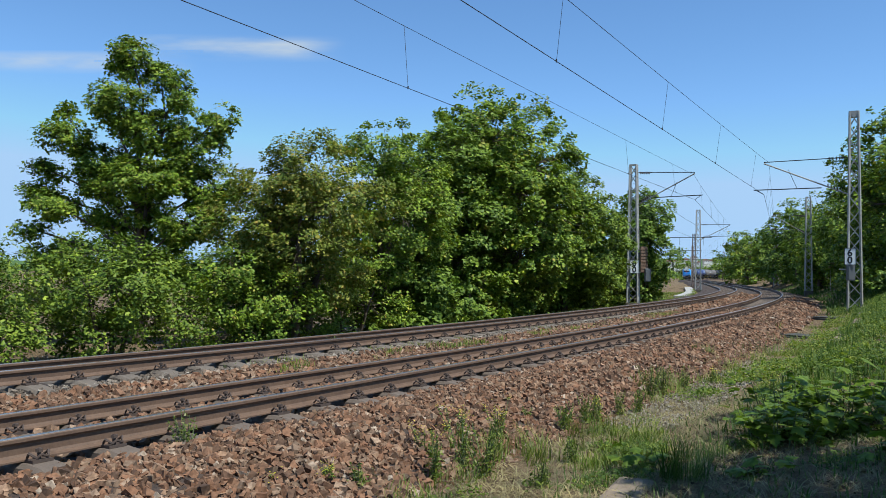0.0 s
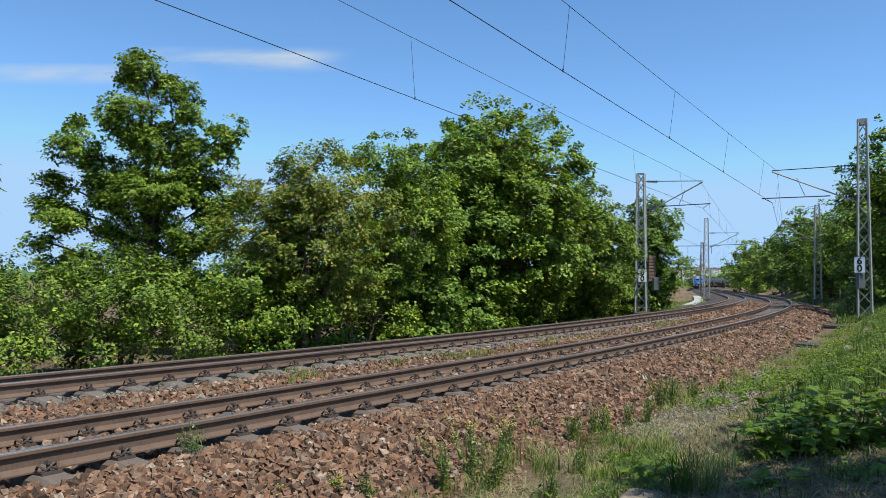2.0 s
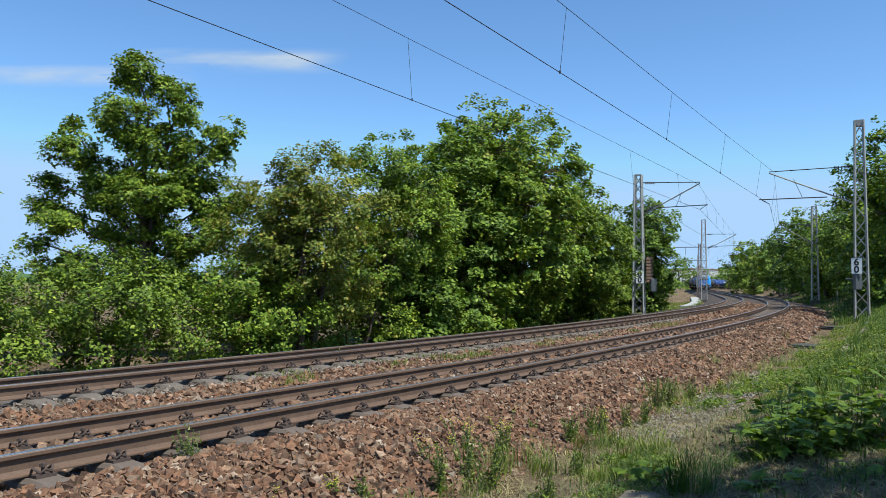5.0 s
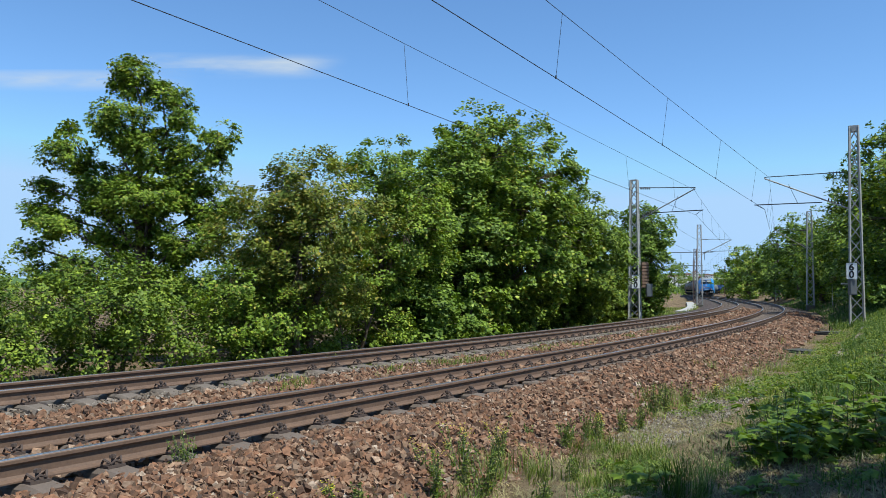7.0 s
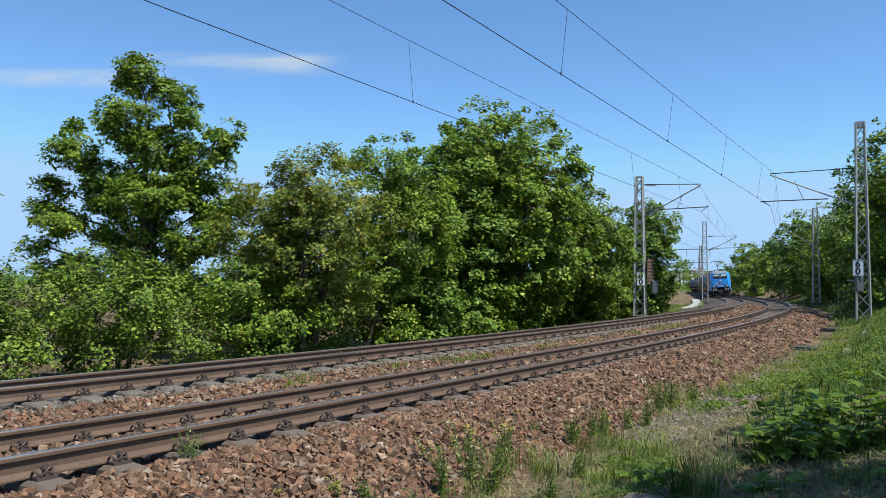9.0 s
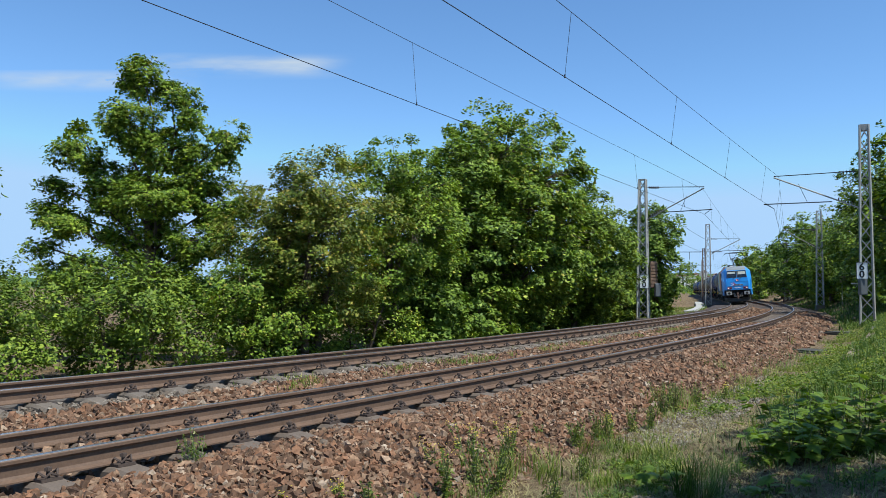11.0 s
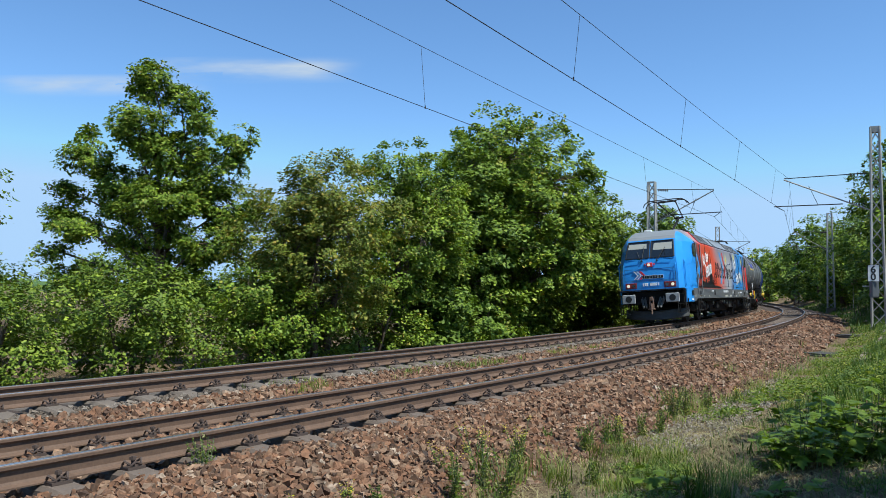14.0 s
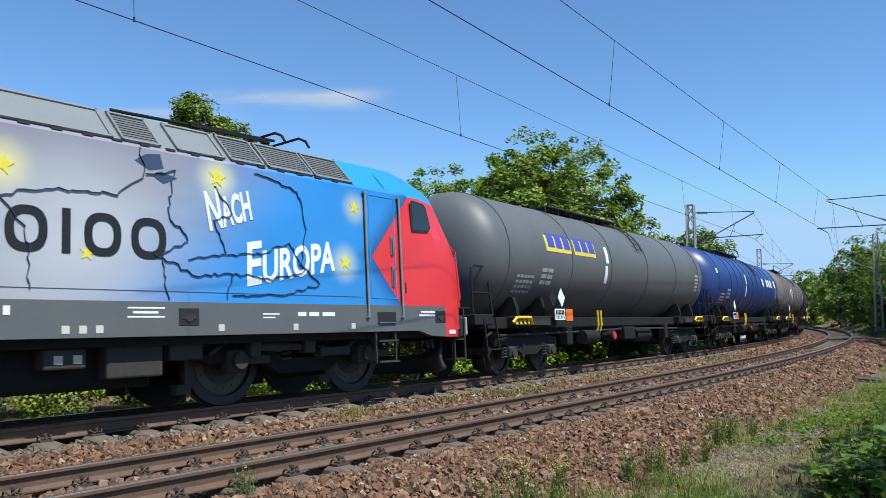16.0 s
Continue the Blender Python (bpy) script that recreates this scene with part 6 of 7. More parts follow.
def mast(x, y, z0, top, w0, w1, label, material=None, crown=False):
    """A tapered lattice mast of four angle irons, with its foot and what hangs on it."""
    s, o = where(x, y)
    _, _, tx, ty = line(s)
    turn = math.atan2(ty, tx)
    m = empty("catenary_mast", label, "catenary mast", "catenary masts", Matrix.Translation((x, y, z0)) @ Matrix.Rotation(turn, 4, "Z"))
    h = top - z0
    mt = material or GALV
    def corner(k, t):
        w = (w0 + (w1 - w0) * t) / 2
        return Vector((w * (1, 1, -1, -1)[k] * 0.75, w * (1, -1, -1, 1)[k], t * h))
    for k in range(4):
        bm = bmesh.new()
        beam(bm, corner(k, 0), corner(k, 1), 0.085, 0.085)
        part("leg", bm, mt, m)
    n = 14
    for k in range(4):
        bm = bmesh.new()
        for i in range(n):
            a, b = i / n, (i + 1) / n
            p, q = (corner(k, a), corner((k + 1) % 4, b)) if i % 2 else (corner((k + 1) % 4, a), corner(k, b))
            beam(bm, p, q, 0.075, 0.045)
        beam(bm, corner(k, 0.999), corner((k + 1) % 4, 0.999), 0.06, 0.06)
        part("lattice", bm, mt, m)
    bm = bmesh.new()
    box(bm, -w0 * 0.5, w0 * 0.5, -w0 * 0.62, w0 * 0.62, -0.8, 0.03, 0.03)
    part("footing", bm, BROWN_CONC, m)
    if crown:
        bm = bmesh.new()
        box(bm, -w1 * 0.46, w1 * 0.46, -w1 * 0.6, w1 * 0.6, h - 0.28, h + 0.02, 0.01)
        part("cap", bm, mt, m, "grey plate cap")
    return m


def speed_sign(x, y, z, turn):
    """A white board with a figure six over a nought, facing the trains."""
    sg = empty("speed_board", "white speed board with black figures on a mast", "speed sign", "speed boards", Matrix.Translation((x, y, z)) @ Matrix.Rotation(turn, 4, "Z"))
    bm = bmesh.new()
    box(bm, -0.245, 0.245, -0.012, 0.012, -0.385, 0.385, 0.01)
    part("board", bm, SIGN_WHITE, sg)
    bm = bmesh.new()
    for a, b in (((-0.245, -0.385), (0.245, -0.385)), ((0.245, -0.385), (0.245, 0.385)), ((0.245, 0.385), (-0.245, 0.385)), ((-0.245, 0.385), (-0.245, -0.385))):
        beam(bm, (a[0], -0.014, a[1]), (b[0], -0.014, b[1]), 0.03, 0.012)
    part("rim", bm, BLACK, sg)
    for ch, zz in (("6", 0.025), ("0", -0.325)):
        lettering("figure", ch, 0.46, BLACK, sg, Matrix.Translation((-0.13, -0.02, zz)) @ Matrix.Rotation(radians(90), 4, "X"), 0.012)
    bm = bmesh.new()
    box(bm, -0.05, 0.05, 0.01, 0.28, -0.3, -0.24)
    box(bm, -0.05, 0.05, 0.01, 0.28, 0.24, 0.3)
    part("bracket", bm, GALV, sg)
    return sg


# figures that stand beside each other are drawn by lettering(); the mast holds a cantilever for its wire
def cantilever(mx, my, sx, sy, z_top, z_contact, z_mess):
    """The bracket from a mast at (mx, my) to its wires at (sx, sy)."""
    c = empty("cantilever", "catenary bracket arm with insulators and steady arm", "catenary bracket", "catenary brackets", Matrix.Translation((mx, my, 0)))
    d = Vector((sx - mx, sy - my, 0))
    u = d.normalized()
    bm = bmesh.new()
    rod(bm, u * 0.3 + Vector((0, 0, z_top)), d + Vector((0, 0, z_mess + 0.06)), 0.022, 8)
    part("top_tie", bm, WIRE, c)
    bm = bmesh.new()
    rod(bm, u * 0.25 + Vector((0, 0, z_contact - 0.15)), d + Vector((0, 0, z_mess)), 0.035, 8)
    part("strut", bm, GALV, c)
    bm = bmesh.new()
    rod(bm, d * 0.35 + Vector((0, 0, z_contact + 0.22)), d * 1.12 + Vector((0, 0, z_contact + 0.24)), 0.026, 8)
    rod(bm, d * 1.10 + Vector((0, 0, z_contact + 0.24)), d * 1.0 + Vector((0, 0, z_contact)), 0.015, 6)
    rod(bm, d * 0.62 + Vector((0, 0, z_contact + 0.22)), d * 0.72 + Vector((0, 0, z_mess - 0.38)), 0.012, 6)
    part("register_tube", bm, WIRE, c)
    for f, z0_, z1_ in ((0.12, z_top, z_mess), (0.14, z_contact - 0.15, z_mess)):
        bm = bmesh.new()
        for i in range(5):
            t = f + 0.035 * i
            p = Vector((0, 0, z0_ + (z1_ - z0_) * t)) + d * t
            rod(bm, p - u * 0.02, p + u * 0.02, 0.075, 10)
        part("insulator", bm, INSUL, c, "brown ribbed insulator")


def catenary(p, q, z_contact, mess_p, mess_q, sag, drops, label, lean=(0.0, 0.0)):
    """The contact wire and the carrying wire of one span, with droppers."""
    c = empty("overhead_line", label, "overhead line", "overhead lines", Matrix.Translation((p[0], p[1], 0)))
    d = Vector((q[0] - p[0], q[1] - p[1], 0))
    out = Vector((d.y, -d.x, 0)).normalized()
    def carry(t):
        return d * t + out * (lean[0] + (lean[1] - lean[0]) * t) + Vector((0, 0, mess_p + (mess_q - mess_p) * t - 4 * sag * t * (1 - t)))
    bm = bmesh.new()
    rod(bm, (0, 0, z_contact), d + Vector((0, 0, z_contact)), 0.0085, 6)
    part("contact_wire", bm, WIRE, c)
    bm = bmesh.new()
    pipe(bm, [carry(i / 14) for i in range(15)], 0.0065, 6)
    part("carrying_wire", bm, WIRE, c)
    for t in drops:
        bm = bmesh.new()
        rod(bm, carry(t), d * t + Vector((0, 0, z_contact)), 0.005, 5)
        rod(bm, d * t + Vector((0, 0, z_contact - 0.02)), d * t + Vector((0, 0, z_contact + 0.05)), 0.016, 6)
        part("dropper", bm, WIRE, c)


# supports of the two lines, near track and far track
N_SUP = [(line(5.0, 0.55)[:2]), (line(42.3, 0.45)[:2]), (line(78, 0.4)[:2]), (line(122, 0.3)[:2]), (line(170, 0.3)[:2]), (line(235, 0.3)[:2])]
F_SUP = [(line(2.5, FAR_OFF + 0.35)[:2]), (line(44.0, FAR_OFF + 0.30)[:2]), (line(91, FAR_OFF + 0.4)[:2]), (line(135, FAR_OFF + 0.3)[:2]), (line(185, FAR_OFF + 0.3)[:2]), (line(245, FAR_OFF + 0.3)[:2])]
for i, (a_, b_) in enumerate(zip(N_SUP, N_SUP[1:])):
    catenary(a_, b_, 5.5, 6.72 if i == 0 else 7.1, 7.11, 0.05 if i == 0 else 0.24, (0.02, 0.24, 0.458, 0.665, 0.888) if i == 0 else (0.12, 0.31, 0.5, 0.69, 0.88), "overhead wires of the near track with thin droppers", (0.1, 0.24) if i == 0 else (0.24, 0.1))
for i, (a_, b_) in enumerate(zip(F_SUP, F_SUP[1:])):
    catenary(a_, b_, 5.5, 7.0, 6.92, 0.03 if i == 0 else 0.2, (0.08, 0.287, 0.49, 0.70, 0.892) if i == 0 else (0.12, 0.31, 0.5, 0.69, 0.88), "overhead wires of the far track with thin droppers", (-0.13, -0.13) if i == 0 else (-0.13, 0.0))
# wires carried past the camera's side on the mast row
M1, M2, M3, M4 = (10.92, 45.12), (19.82, 37.85), (34.5, 74.2), (28.62, 88.18)
mast(*M1, -0.30, 7.66, 0.60, 0.36, "grey lattice catenary mast with a white speed board")
mast(*M2, ground_z(*M2) + 0.02, 9.35, 0.60, 0.36, "tall grey lattice catenary mast at the bank", crown=True)
mast(*M3, 0.02, 8.9, 0.62, 0.38, "grey lattice catenary mast at the bank")
mast(*M4, -0.25, 8.72, 0.6, 0.4, "grey lattice mast by a concrete path")
for s_, o_, mt_ in ((122, 4.6, RUSTY_MAST), (126, 5.2, GALV), (170, 4.4, RUSTY_MAST), (137, -6.25, RUSTY_MAST), (235, 4.4, RUSTY_MAST), (190, -5.3, GALV)):
    x_, y_ = line(s_, o_)[:2]
    mast(x_, y_, ground_z(x_, y_) - 0.1, 8.3, 0.6, 0.36, "rusty lattice catenary mast far along the line" if mt_ is RUSTY_MAST else "grey lattice catenary mast far along the line", material=mt_)
cantilever(*M1, *F_SUP[1], 7.2, 5.5, 6.95)
cantilever(*M2, *N_SUP[1], 7.15, 5.5, 7.08)
cantilever(*M3, *N_SUP[2], 7.1, 5.5, 7.05)
cantilever(*M4, *F_SUP[2], 7.1, 5.5, 6.95)
speed_sign(M1[0] - 0.06, M1[1] - 0.55, 1.81, radians(-8))
speed_sign(M2[0] - 0.50, M2[1] - 0.55, 2.32, radians(-22))
# thin wires along the mast row of the far track and across
for p_, q_ in (((*M1, 6.6), (*M4, 6.9)), ((*M1, 5.1), (*M4, 5.4)), ((*M4, 6.0), (*line(137, -6.25)[:2], 6.4)), ((*M4, 7.0), (*line(137, -6.25)[:2], 7.2)), ((*M2, 5.4), (*M3, 6.3)), ((*M3, 6.6), (*line(122, 4.6)[:2], 6.9)), ((*M3, 5.6), (*line(122, 4.6)[:2], 6.0))):
    bm = bmesh.new()
    p_, q_ = Vector(p_), Vector(q_)
    pipe(bm, [p_.lerp(q_, k / 10) - Vector((0, 0, 0.5 * (k / 10) * (1 - k / 10))) for k in range(11)], 0.012, 5)
    ob = part("feeder_wire", bm, WIRE, None)
    tagged(ob, "thin dark feeder wire between the masts", "wire", "feeder wires")
# steel arms that reach across far along the line
for s_, o0_, o1_, z_ in ((137, -10.2, -3.4, 7.75), (190, -9.6, -3.3, 7.2)):
    bm = bmesh.new()
    rod(bm, (*line(s_, o0_)[:2], z_), (*line(s_, o1_)[:2], z_), 0.055, 8)
    for f in (0.25, 0.8):
        x_, y_ = line(s_, o0_ + (o1_ - o0_) * f)[:2]
        rod(bm, (x_, y_, z_), (x_, y_, z_ - 1.3), 0.03, 6)
    tagged(part("cross_arm", bm, WIRE, None), "dark steel cross arm over the far track", "catenary bracket", "cross arms")
# switch gear on the first mast
eq = empty("mast_box", "brown slatted box on the lattice mast", "equipment box", "", Matrix.Translation((M1[0] + 0.55, M1[1] - 0.15, 0)))
bm = bmesh.new()
box(bm, -0.16, 0.16, -0.12, 0.12, 1.45, 2.95, 0.01)
part("back", bm, BROWN_BOX, eq)
for k in range(8):
    bm = bmesh.new()
    box(bm, -0.2, 0.2, -0.17, -0.12, 1.5 + k * 0.18, 1.62 + k * 0.18, 0.01)
    part("slat", bm, BROWN_BOX, eq)
for mx_, my_, z_ in ((M1[0] + 0.75, M1[1] - 0.3, 0.95), (M2[0] - 0.42, M2[1] - 0.42, 1.18)):
    eq = empty("mast_box", "dark grey steel box on the lattice mast", "equipment box", "", Matrix.Translation((mx_, my_, z_)))
    bm = bmesh.new()
    box(bm, -0.17, 0.17, -0.12, 0.12, 0, 0.75, 0.02)
    bx_ = part("case", bm, SILL_GREY, eq)
    bm = bmesh.new()
    box(bm, -0.14, 0.14, -0.132, -0.12, 0.04, 0.70, 0.01)
    part("door", bm, SILL_GREY, bx_)
    bm = bmesh.new()
    box(bm, -0.5, 0.1, 0.06, 0.1, 0.5, 0.56)
    part("bracket", bm, GALV, eq)

# ---- lineside things ----
def block_thing(name, label, category, x, y, z, size, material, turn=0.0, group="", bevel=0.02):
    t = empty(name, label, category, group, Matrix.Translation((x, y, z)) @ Matrix.Rotation(turn, 4, "Z"))
    bm = bmesh.new()
    box(bm, -size[0] / 2, size[0] / 2, -size[1] / 2, size[1] / 2, -size[2], 0, bevel)
    part("slab", bm, material, t)
    return t


DARK_SLAB = worn("dark_mossy_concrete", (0.06, 0.055, 0.045), (0.03, 0.03, 0.024), 0.95, 0, 40, 4)
SANDSTONE = worn("sandy_stone", (0.27, 0.20, 0.135), (0.15, 0.11, 0.075), 0.9, 0, 40, 6, 0.5, 0.4)
for (x_, y_, w_) in ((10.75, 23.6, 0.95), (16.5, 33.4, 1.2)):
    z_ = ground_z(x_, y_)
    pit = block_thing("cable_pit", "dark concrete cable pit with a raised rim in the grass", "cable pit", x_, y_, z_ + 0.05, (w_, 1.1, 0.4), DARK_SLAB, 0.45, "cable pits")
    bm = bmesh.new()
    for k in range(3):
        box(bm, -w_ / 2 + 0.05, w_ / 2 - 0.05, -0.5 + k * 0.34, -0.5 + k * 0.34 + 0.31, 0.002, 0.05, 0.012)
    part("cover", bm, DARK_SLAB, pit)
for i in range(26):
    s_ = 20.5 + i * 1.32
    x_, y_, tx_, ty_ = line(s_, 4.5 + 0.025 * i)
    t = block_thing("kerb_stone", "weathered grey kerb stone along the cable duct", "kerb", x_, y_, ground_z(x_, y_) + 0.09, (0.28, 1.28, 0.4), BROWN_CONC if i > 8 else SANDSTONE, math.atan2(ty_, tx_) - math.pi / 2 + random.uniform(-0.02, 0.02), "kerb stones")
for x_, y_, w_, l_, a_ in ((1.42, 6.05, 0.30, 0.80, -0.45),):
    block_thing("stone_slab", "sandy broken stone slab in the verge", "stone slab", x_, y_, ground_z(x_, y_) + 0.03, (w_, l_, 0.3), SANDSTONE, a_, "stone slabs", 0.04)
pw = sweep("concrete_path", [(-0.5, -0.4), (0.5, -0.4), (0.5, 0.06), (-0.5, 0.06)], -7.3, -0.48, [v for v in np.arange(70, 130, 2.0)], PALE)
tagged(pw, "pale concrete path beside the far track", "path", "", "structure")
# a small round-topped post at the bank
x_, y_ = line(80, 5.4)[:2]
z_ = ground_z(x_, y_)
ps = empty("post_sign", "thin post with a small round faded sign", "sign", "", Matrix.Translation((x_, y_, z_)))
bm = bmesh.new()
rod(bm, (0, 0, -0.3), (0, 0, 2.4), 0.04, 8)
part("post", bm, GALV, ps)
bm = bmesh.new()
rod(bm, (0, -0.05, 2.4), (0, -0.08, 2.4), 0.32, 20)
part("disc", bm, BROWN_BOX, ps, "faded reddish disc")

# ---- far hill and houses ----
HILL = leafy("far_woods", [(0.0, (0.06, 0.10, 0.04)), (1.0, (0.10, 0.15, 0.06))], 0.9, 0.0)
rngh = random.Random(3)
def hill_top(x):
    return 20 + 8 * math.sin(x * 0.004 + 0.4) + 4 * noise.noise((x * 0.02, 0, 0)) + 2.5 * noise.noise((x * 0.12, 3, 0))
vs, fs = [], []
xs_ = [v for v in range(-1600, 2200, 8)]
for x_ in xs_:
    h_ = hill_top(x_)
    vs += [(x_, 1150, -3), (x_, 1180, h_ * 0.6), (x_, 1200 + rngh.uniform(-6, 6), h_), (x_, 1320, -3)]
for i in range(len(xs_) - 1):
    for k in range(3):
        fs.append((i * 4 + k, i * 4 + k + 1, i * 4 + 5 + k, i * 4 + 4 + k))
tagged(mesh_object("backdrop", vs, fs, HILL, None), "far wooded hill on the horizon", "hill", "", "structure")
WALL = worn("far_white_wall", (0.72, 0.70, 0.66), (0.6, 0.58, 0.55), 0.8)
TILES = worn("far_roof_tiles", (0.25, 0.13, 0.09), (0.16, 0.09, 0.07), 0.8)
for i in range(16):
    x_ = 335 + i * 9 + rngh.uniform(-3, 3)
    w_, h_, b_ = rngh.uniform(6, 13), rngh.uniform(3, 5), hill_top(x_) - rngh.uniform(4, 10)
    hs = empty("house", "far white house with a tiled roof on the hill", "house", "far houses", Matrix.Translation((x_, 1168, b_)))
    bm = bmesh.new()
    box(bm, -w_ / 2, w_ / 2, -4, 4, -14, h_)
    wl = part("wall", bm, WALL, hs)
    bm = bmesh.new()
    prism(bm, [(-w_ / 2 - 0.4, h_), (w_ / 2 + 0.4, h_), (0, h_ + 2.6)], "y", -4.4, 4.4)
    part("roof", bm, TILES, hs)
    bm = bmesh.new()
    for k in range(3):
        for z_ in (1.0, 3.6):
            xx_ = -w_ / 2 + (k + 0.5) * w_ / 3
            box(bm, xx_ - 0.5, xx_ + 0.5, -4.03, -3.95, z_, z_ + 1.3)
    part("window", bm, DARK_GLASS, hs)

# thin high cloud
m, nt, b = nodes_of("cirrus", 1.0)
co = nt.nodes.new("ShaderNodeTexCoord")
mp = nt.nodes.new("ShaderNodeMapping")
mp.inputs["Scale"].default_value = (0.0022, 0.0016, 0.012)
n = nt.nodes.new("ShaderNodeTexNoise")
n.inputs["Scale"].default_value, n.inputs["Detail"].default_value = 1.6, 8
sp = nt.nodes.new("ShaderNodeSeparateXYZ")
nt.links.new(co.outputs["Object"], mp.inputs[0]), nt.links.new(mp.outputs[0], n.inputs["Vector"]), nt.links.new(co.outputs["Generated"], sp.inputs[0])
def tent(sock, a, c, d, e_):
    q = nt.nodes.new("ShaderNodeMapRange")
    q.interpolation_type = "SMOOTHSTEP"
    q.inputs[1].default_value, q.inputs[2].default_value = a, c
    r = nt.nodes.new("ShaderNodeMapRange")
    r.interpolation_type = "SMOOTHSTEP"
    r.inputs[1].default_value, r.inputs[2].default_value = d, e_
    nt.links.new(sock, q.inputs[0]), nt.links.new(sock, r.inputs[0])
    w = nt.nodes.new("ShaderNodeMath")
    w.operation = "MULTIPLY"
    nt.links.new(q.outputs[0], w.inputs[0]), nt.links.new(r.outputs[0], w.inputs[1])
    return w.outputs[0]
fx, fz = tent(sp.outputs[0], 0.0, 0.3, 1.0, 0.75), tent(sp.outputs[2], 0.0, 0.5, 1.0, 0.6)
fn = nt.nodes.new("ShaderNodeMapRange")
fn.inputs[1].default_value, fn.inputs[2].default_value = 0.34, 0.70
nt.links.new(n.outputs["Fac"], fn.inputs[0])
w1 = nt.nodes.new("ShaderNodeMath")
w1.operation = "MULTIPLY"
nt.links.new(fx, w1.inputs[0]), nt.links.new(fz, w1.inputs[1])
w2 = nt.nodes.new("ShaderNodeMath")
w2.operation = "MULTIPLY"
nt.links.new(w1.outputs[0], w2.inputs[0]), nt.links.new(fn.outputs[0], w2.inputs[1])
# emission stands in for the sunlight on the cloud
em, tr, ms = nt.nodes.new("ShaderNodeEmission"), nt.nodes.new("ShaderNodeBsdfTransparent"), nt.nodes.new("ShaderNodeMixShader")
em.inputs[0].default_value, em.inputs[1].default_value = (0.80, 0.86, 0.95, 1), 0.62
nt.links.new(w2.outputs[0], ms.inputs[0]), nt.links.new(tr.outputs[0], ms.inputs[1]), nt.links.new(em.outputs[0], ms.inputs[2])
nt.links.new(ms.outputs[0], nt.nodes["Material Output"].inputs[0])
for x0_, x1_, z0_, z1_ in ((-900, -240, 530, 612), (-1270, -620, 495, 565)):
    cl = mesh_object("cirrus_cloud", [(x0_, 2000, z0_), (x1_, 2000, z0_ + 8), (x1_, 2000, z1_), (x0_, 2000, z1_ - 8)], [(0, 1, 2, 3)], m)
    tagged(cl, "thin white streak of high cloud", "cloud", "", "structure")
    cl.visible_shadow = False

# ---- ballast stones, sleepers ----
STONE = islands("crushed_stone", [(0.0, (0.080, 0.048, 0.031)), (0.3, (0.18, 0.100, 0.060)), (0.55, (0.255, 0.130, 0.072)), (0.75, (0.21, 0.143, 0.096)), (0.95, (0.34, 0.21, 0.13)), (1.0, (0.42, 0.34, 0.26))], 0.9, 25, 0.0)


PALE_STONE = islands("dusty_stone", [(0.0, (0.09, 0.07, 0.052)), (0.4, (0.165, 0.13, 0.10)), (0.8, (0.23, 0.19, 0.15)), (1.0, (0.34, 0.30, 0.25))], 0.9, 25, 0.0)
SANDY_GRAVEL = islands("sandy_gravel", [(0.0, (0.20, 0.165, 0.125)), (0.5, (0.33, 0.285, 0.225)), (1.0, (0.46, 0.41, 0.34))], 0.9, 25, 0.0)
PALE_CONCRETE = worn("dusty_concrete", (0.165, 0.13, 0.10), (0.085, 0.065, 0.05), 0.9, 0, 70, 6, 0.6, 0.5)


def stones(name, label, regions, seed, material=None, soil=False):
    """Loose crushed stones over stretches (s0, s1, o0, o1, per square metre, size)."""
    rng = np.random.default_rng(seed)
    cs, sz = [], []
    for s0, s1, o0, o1, dens, size in regions:
        n = int((s1 - s0) * (o1 - o0) * dens)
        ss, oo = rng.uniform(s0, s1, n), rng.uniform(o0, o1, n)
        for s_, o_ in zip(ss, oo):
            x, y, _, _ = line(s_, o_)
            cs.append((x, y, max(bed_z(o_), ground_z(x, y) - 0.004 if soil else -9) + rng.uniform(-0.022, 0.026)))
        sz.append(size * rng.uniform(0.55, 1.35, n))
    c, sz = np.array(cs), np.concatenate(sz)
    n = len(c)
    cube = np.array([(-1, -1, -1), (1, -1, -1), (1, 1, -1), (-1, 1, -1), (-1, -1, 1), (1, -1, 1), (1, 1, 1), (-1, 1, 1)], float) * 0.5
    v = cube[None] * rng.uniform(0.5, 1.25, (n, 1, 3)) + rng.uniform(-0.24, 0.24, (n, 8, 3))
    q = rng.normal(size=(n, 4))
    q /= np.linalg.norm(q, axis=1, keepdims=True)
    w, x, y, z = q.T
    rot = np.stack([1 - 2 * (y * y + z * z), 2 * (x * y - z * w), 2 * (x * z + y * w), 2 * (x * y + z * w), 1 - 2 * (x * x + z * z), 2 * (y * z - x * w), 2 * (x * z - y * w), 2 * (y * z + x * w), 1 - 2 * (x * x + y * y)], -1).reshape(n, 3, 3)
    v = np.einsum("nij,nkj->nki", rot, v) * sz[:, None, None] + c[:, None, :]
    quads = np.array([(0, 3, 2, 1), (4, 5, 6, 7), (0, 1, 5, 4), (1, 2, 6, 5), (2, 3, 7, 6), (3, 0, 4, 7)])
    me = bpy.data.meshes.new(name)
    me.vertices.add(n * 8), me.loops.add(n * 24), me.polygons.add(n * 6)
    me.vertices.foreach_set("co", v.ravel())
    me.loops.foreach_set("vertex_index", (np.arange(n)[:, None] * 8 + quads.ravel()).ravel())
    me.polygons.foreach_set("loop_start", np.arange(n * 6) * 4)
    me.update(calc_edges=True)
    me.materials.append(material or STONE)
    me.shade_flat()
    return tagged(new(name, me), label, "ballast", "", "stuff")


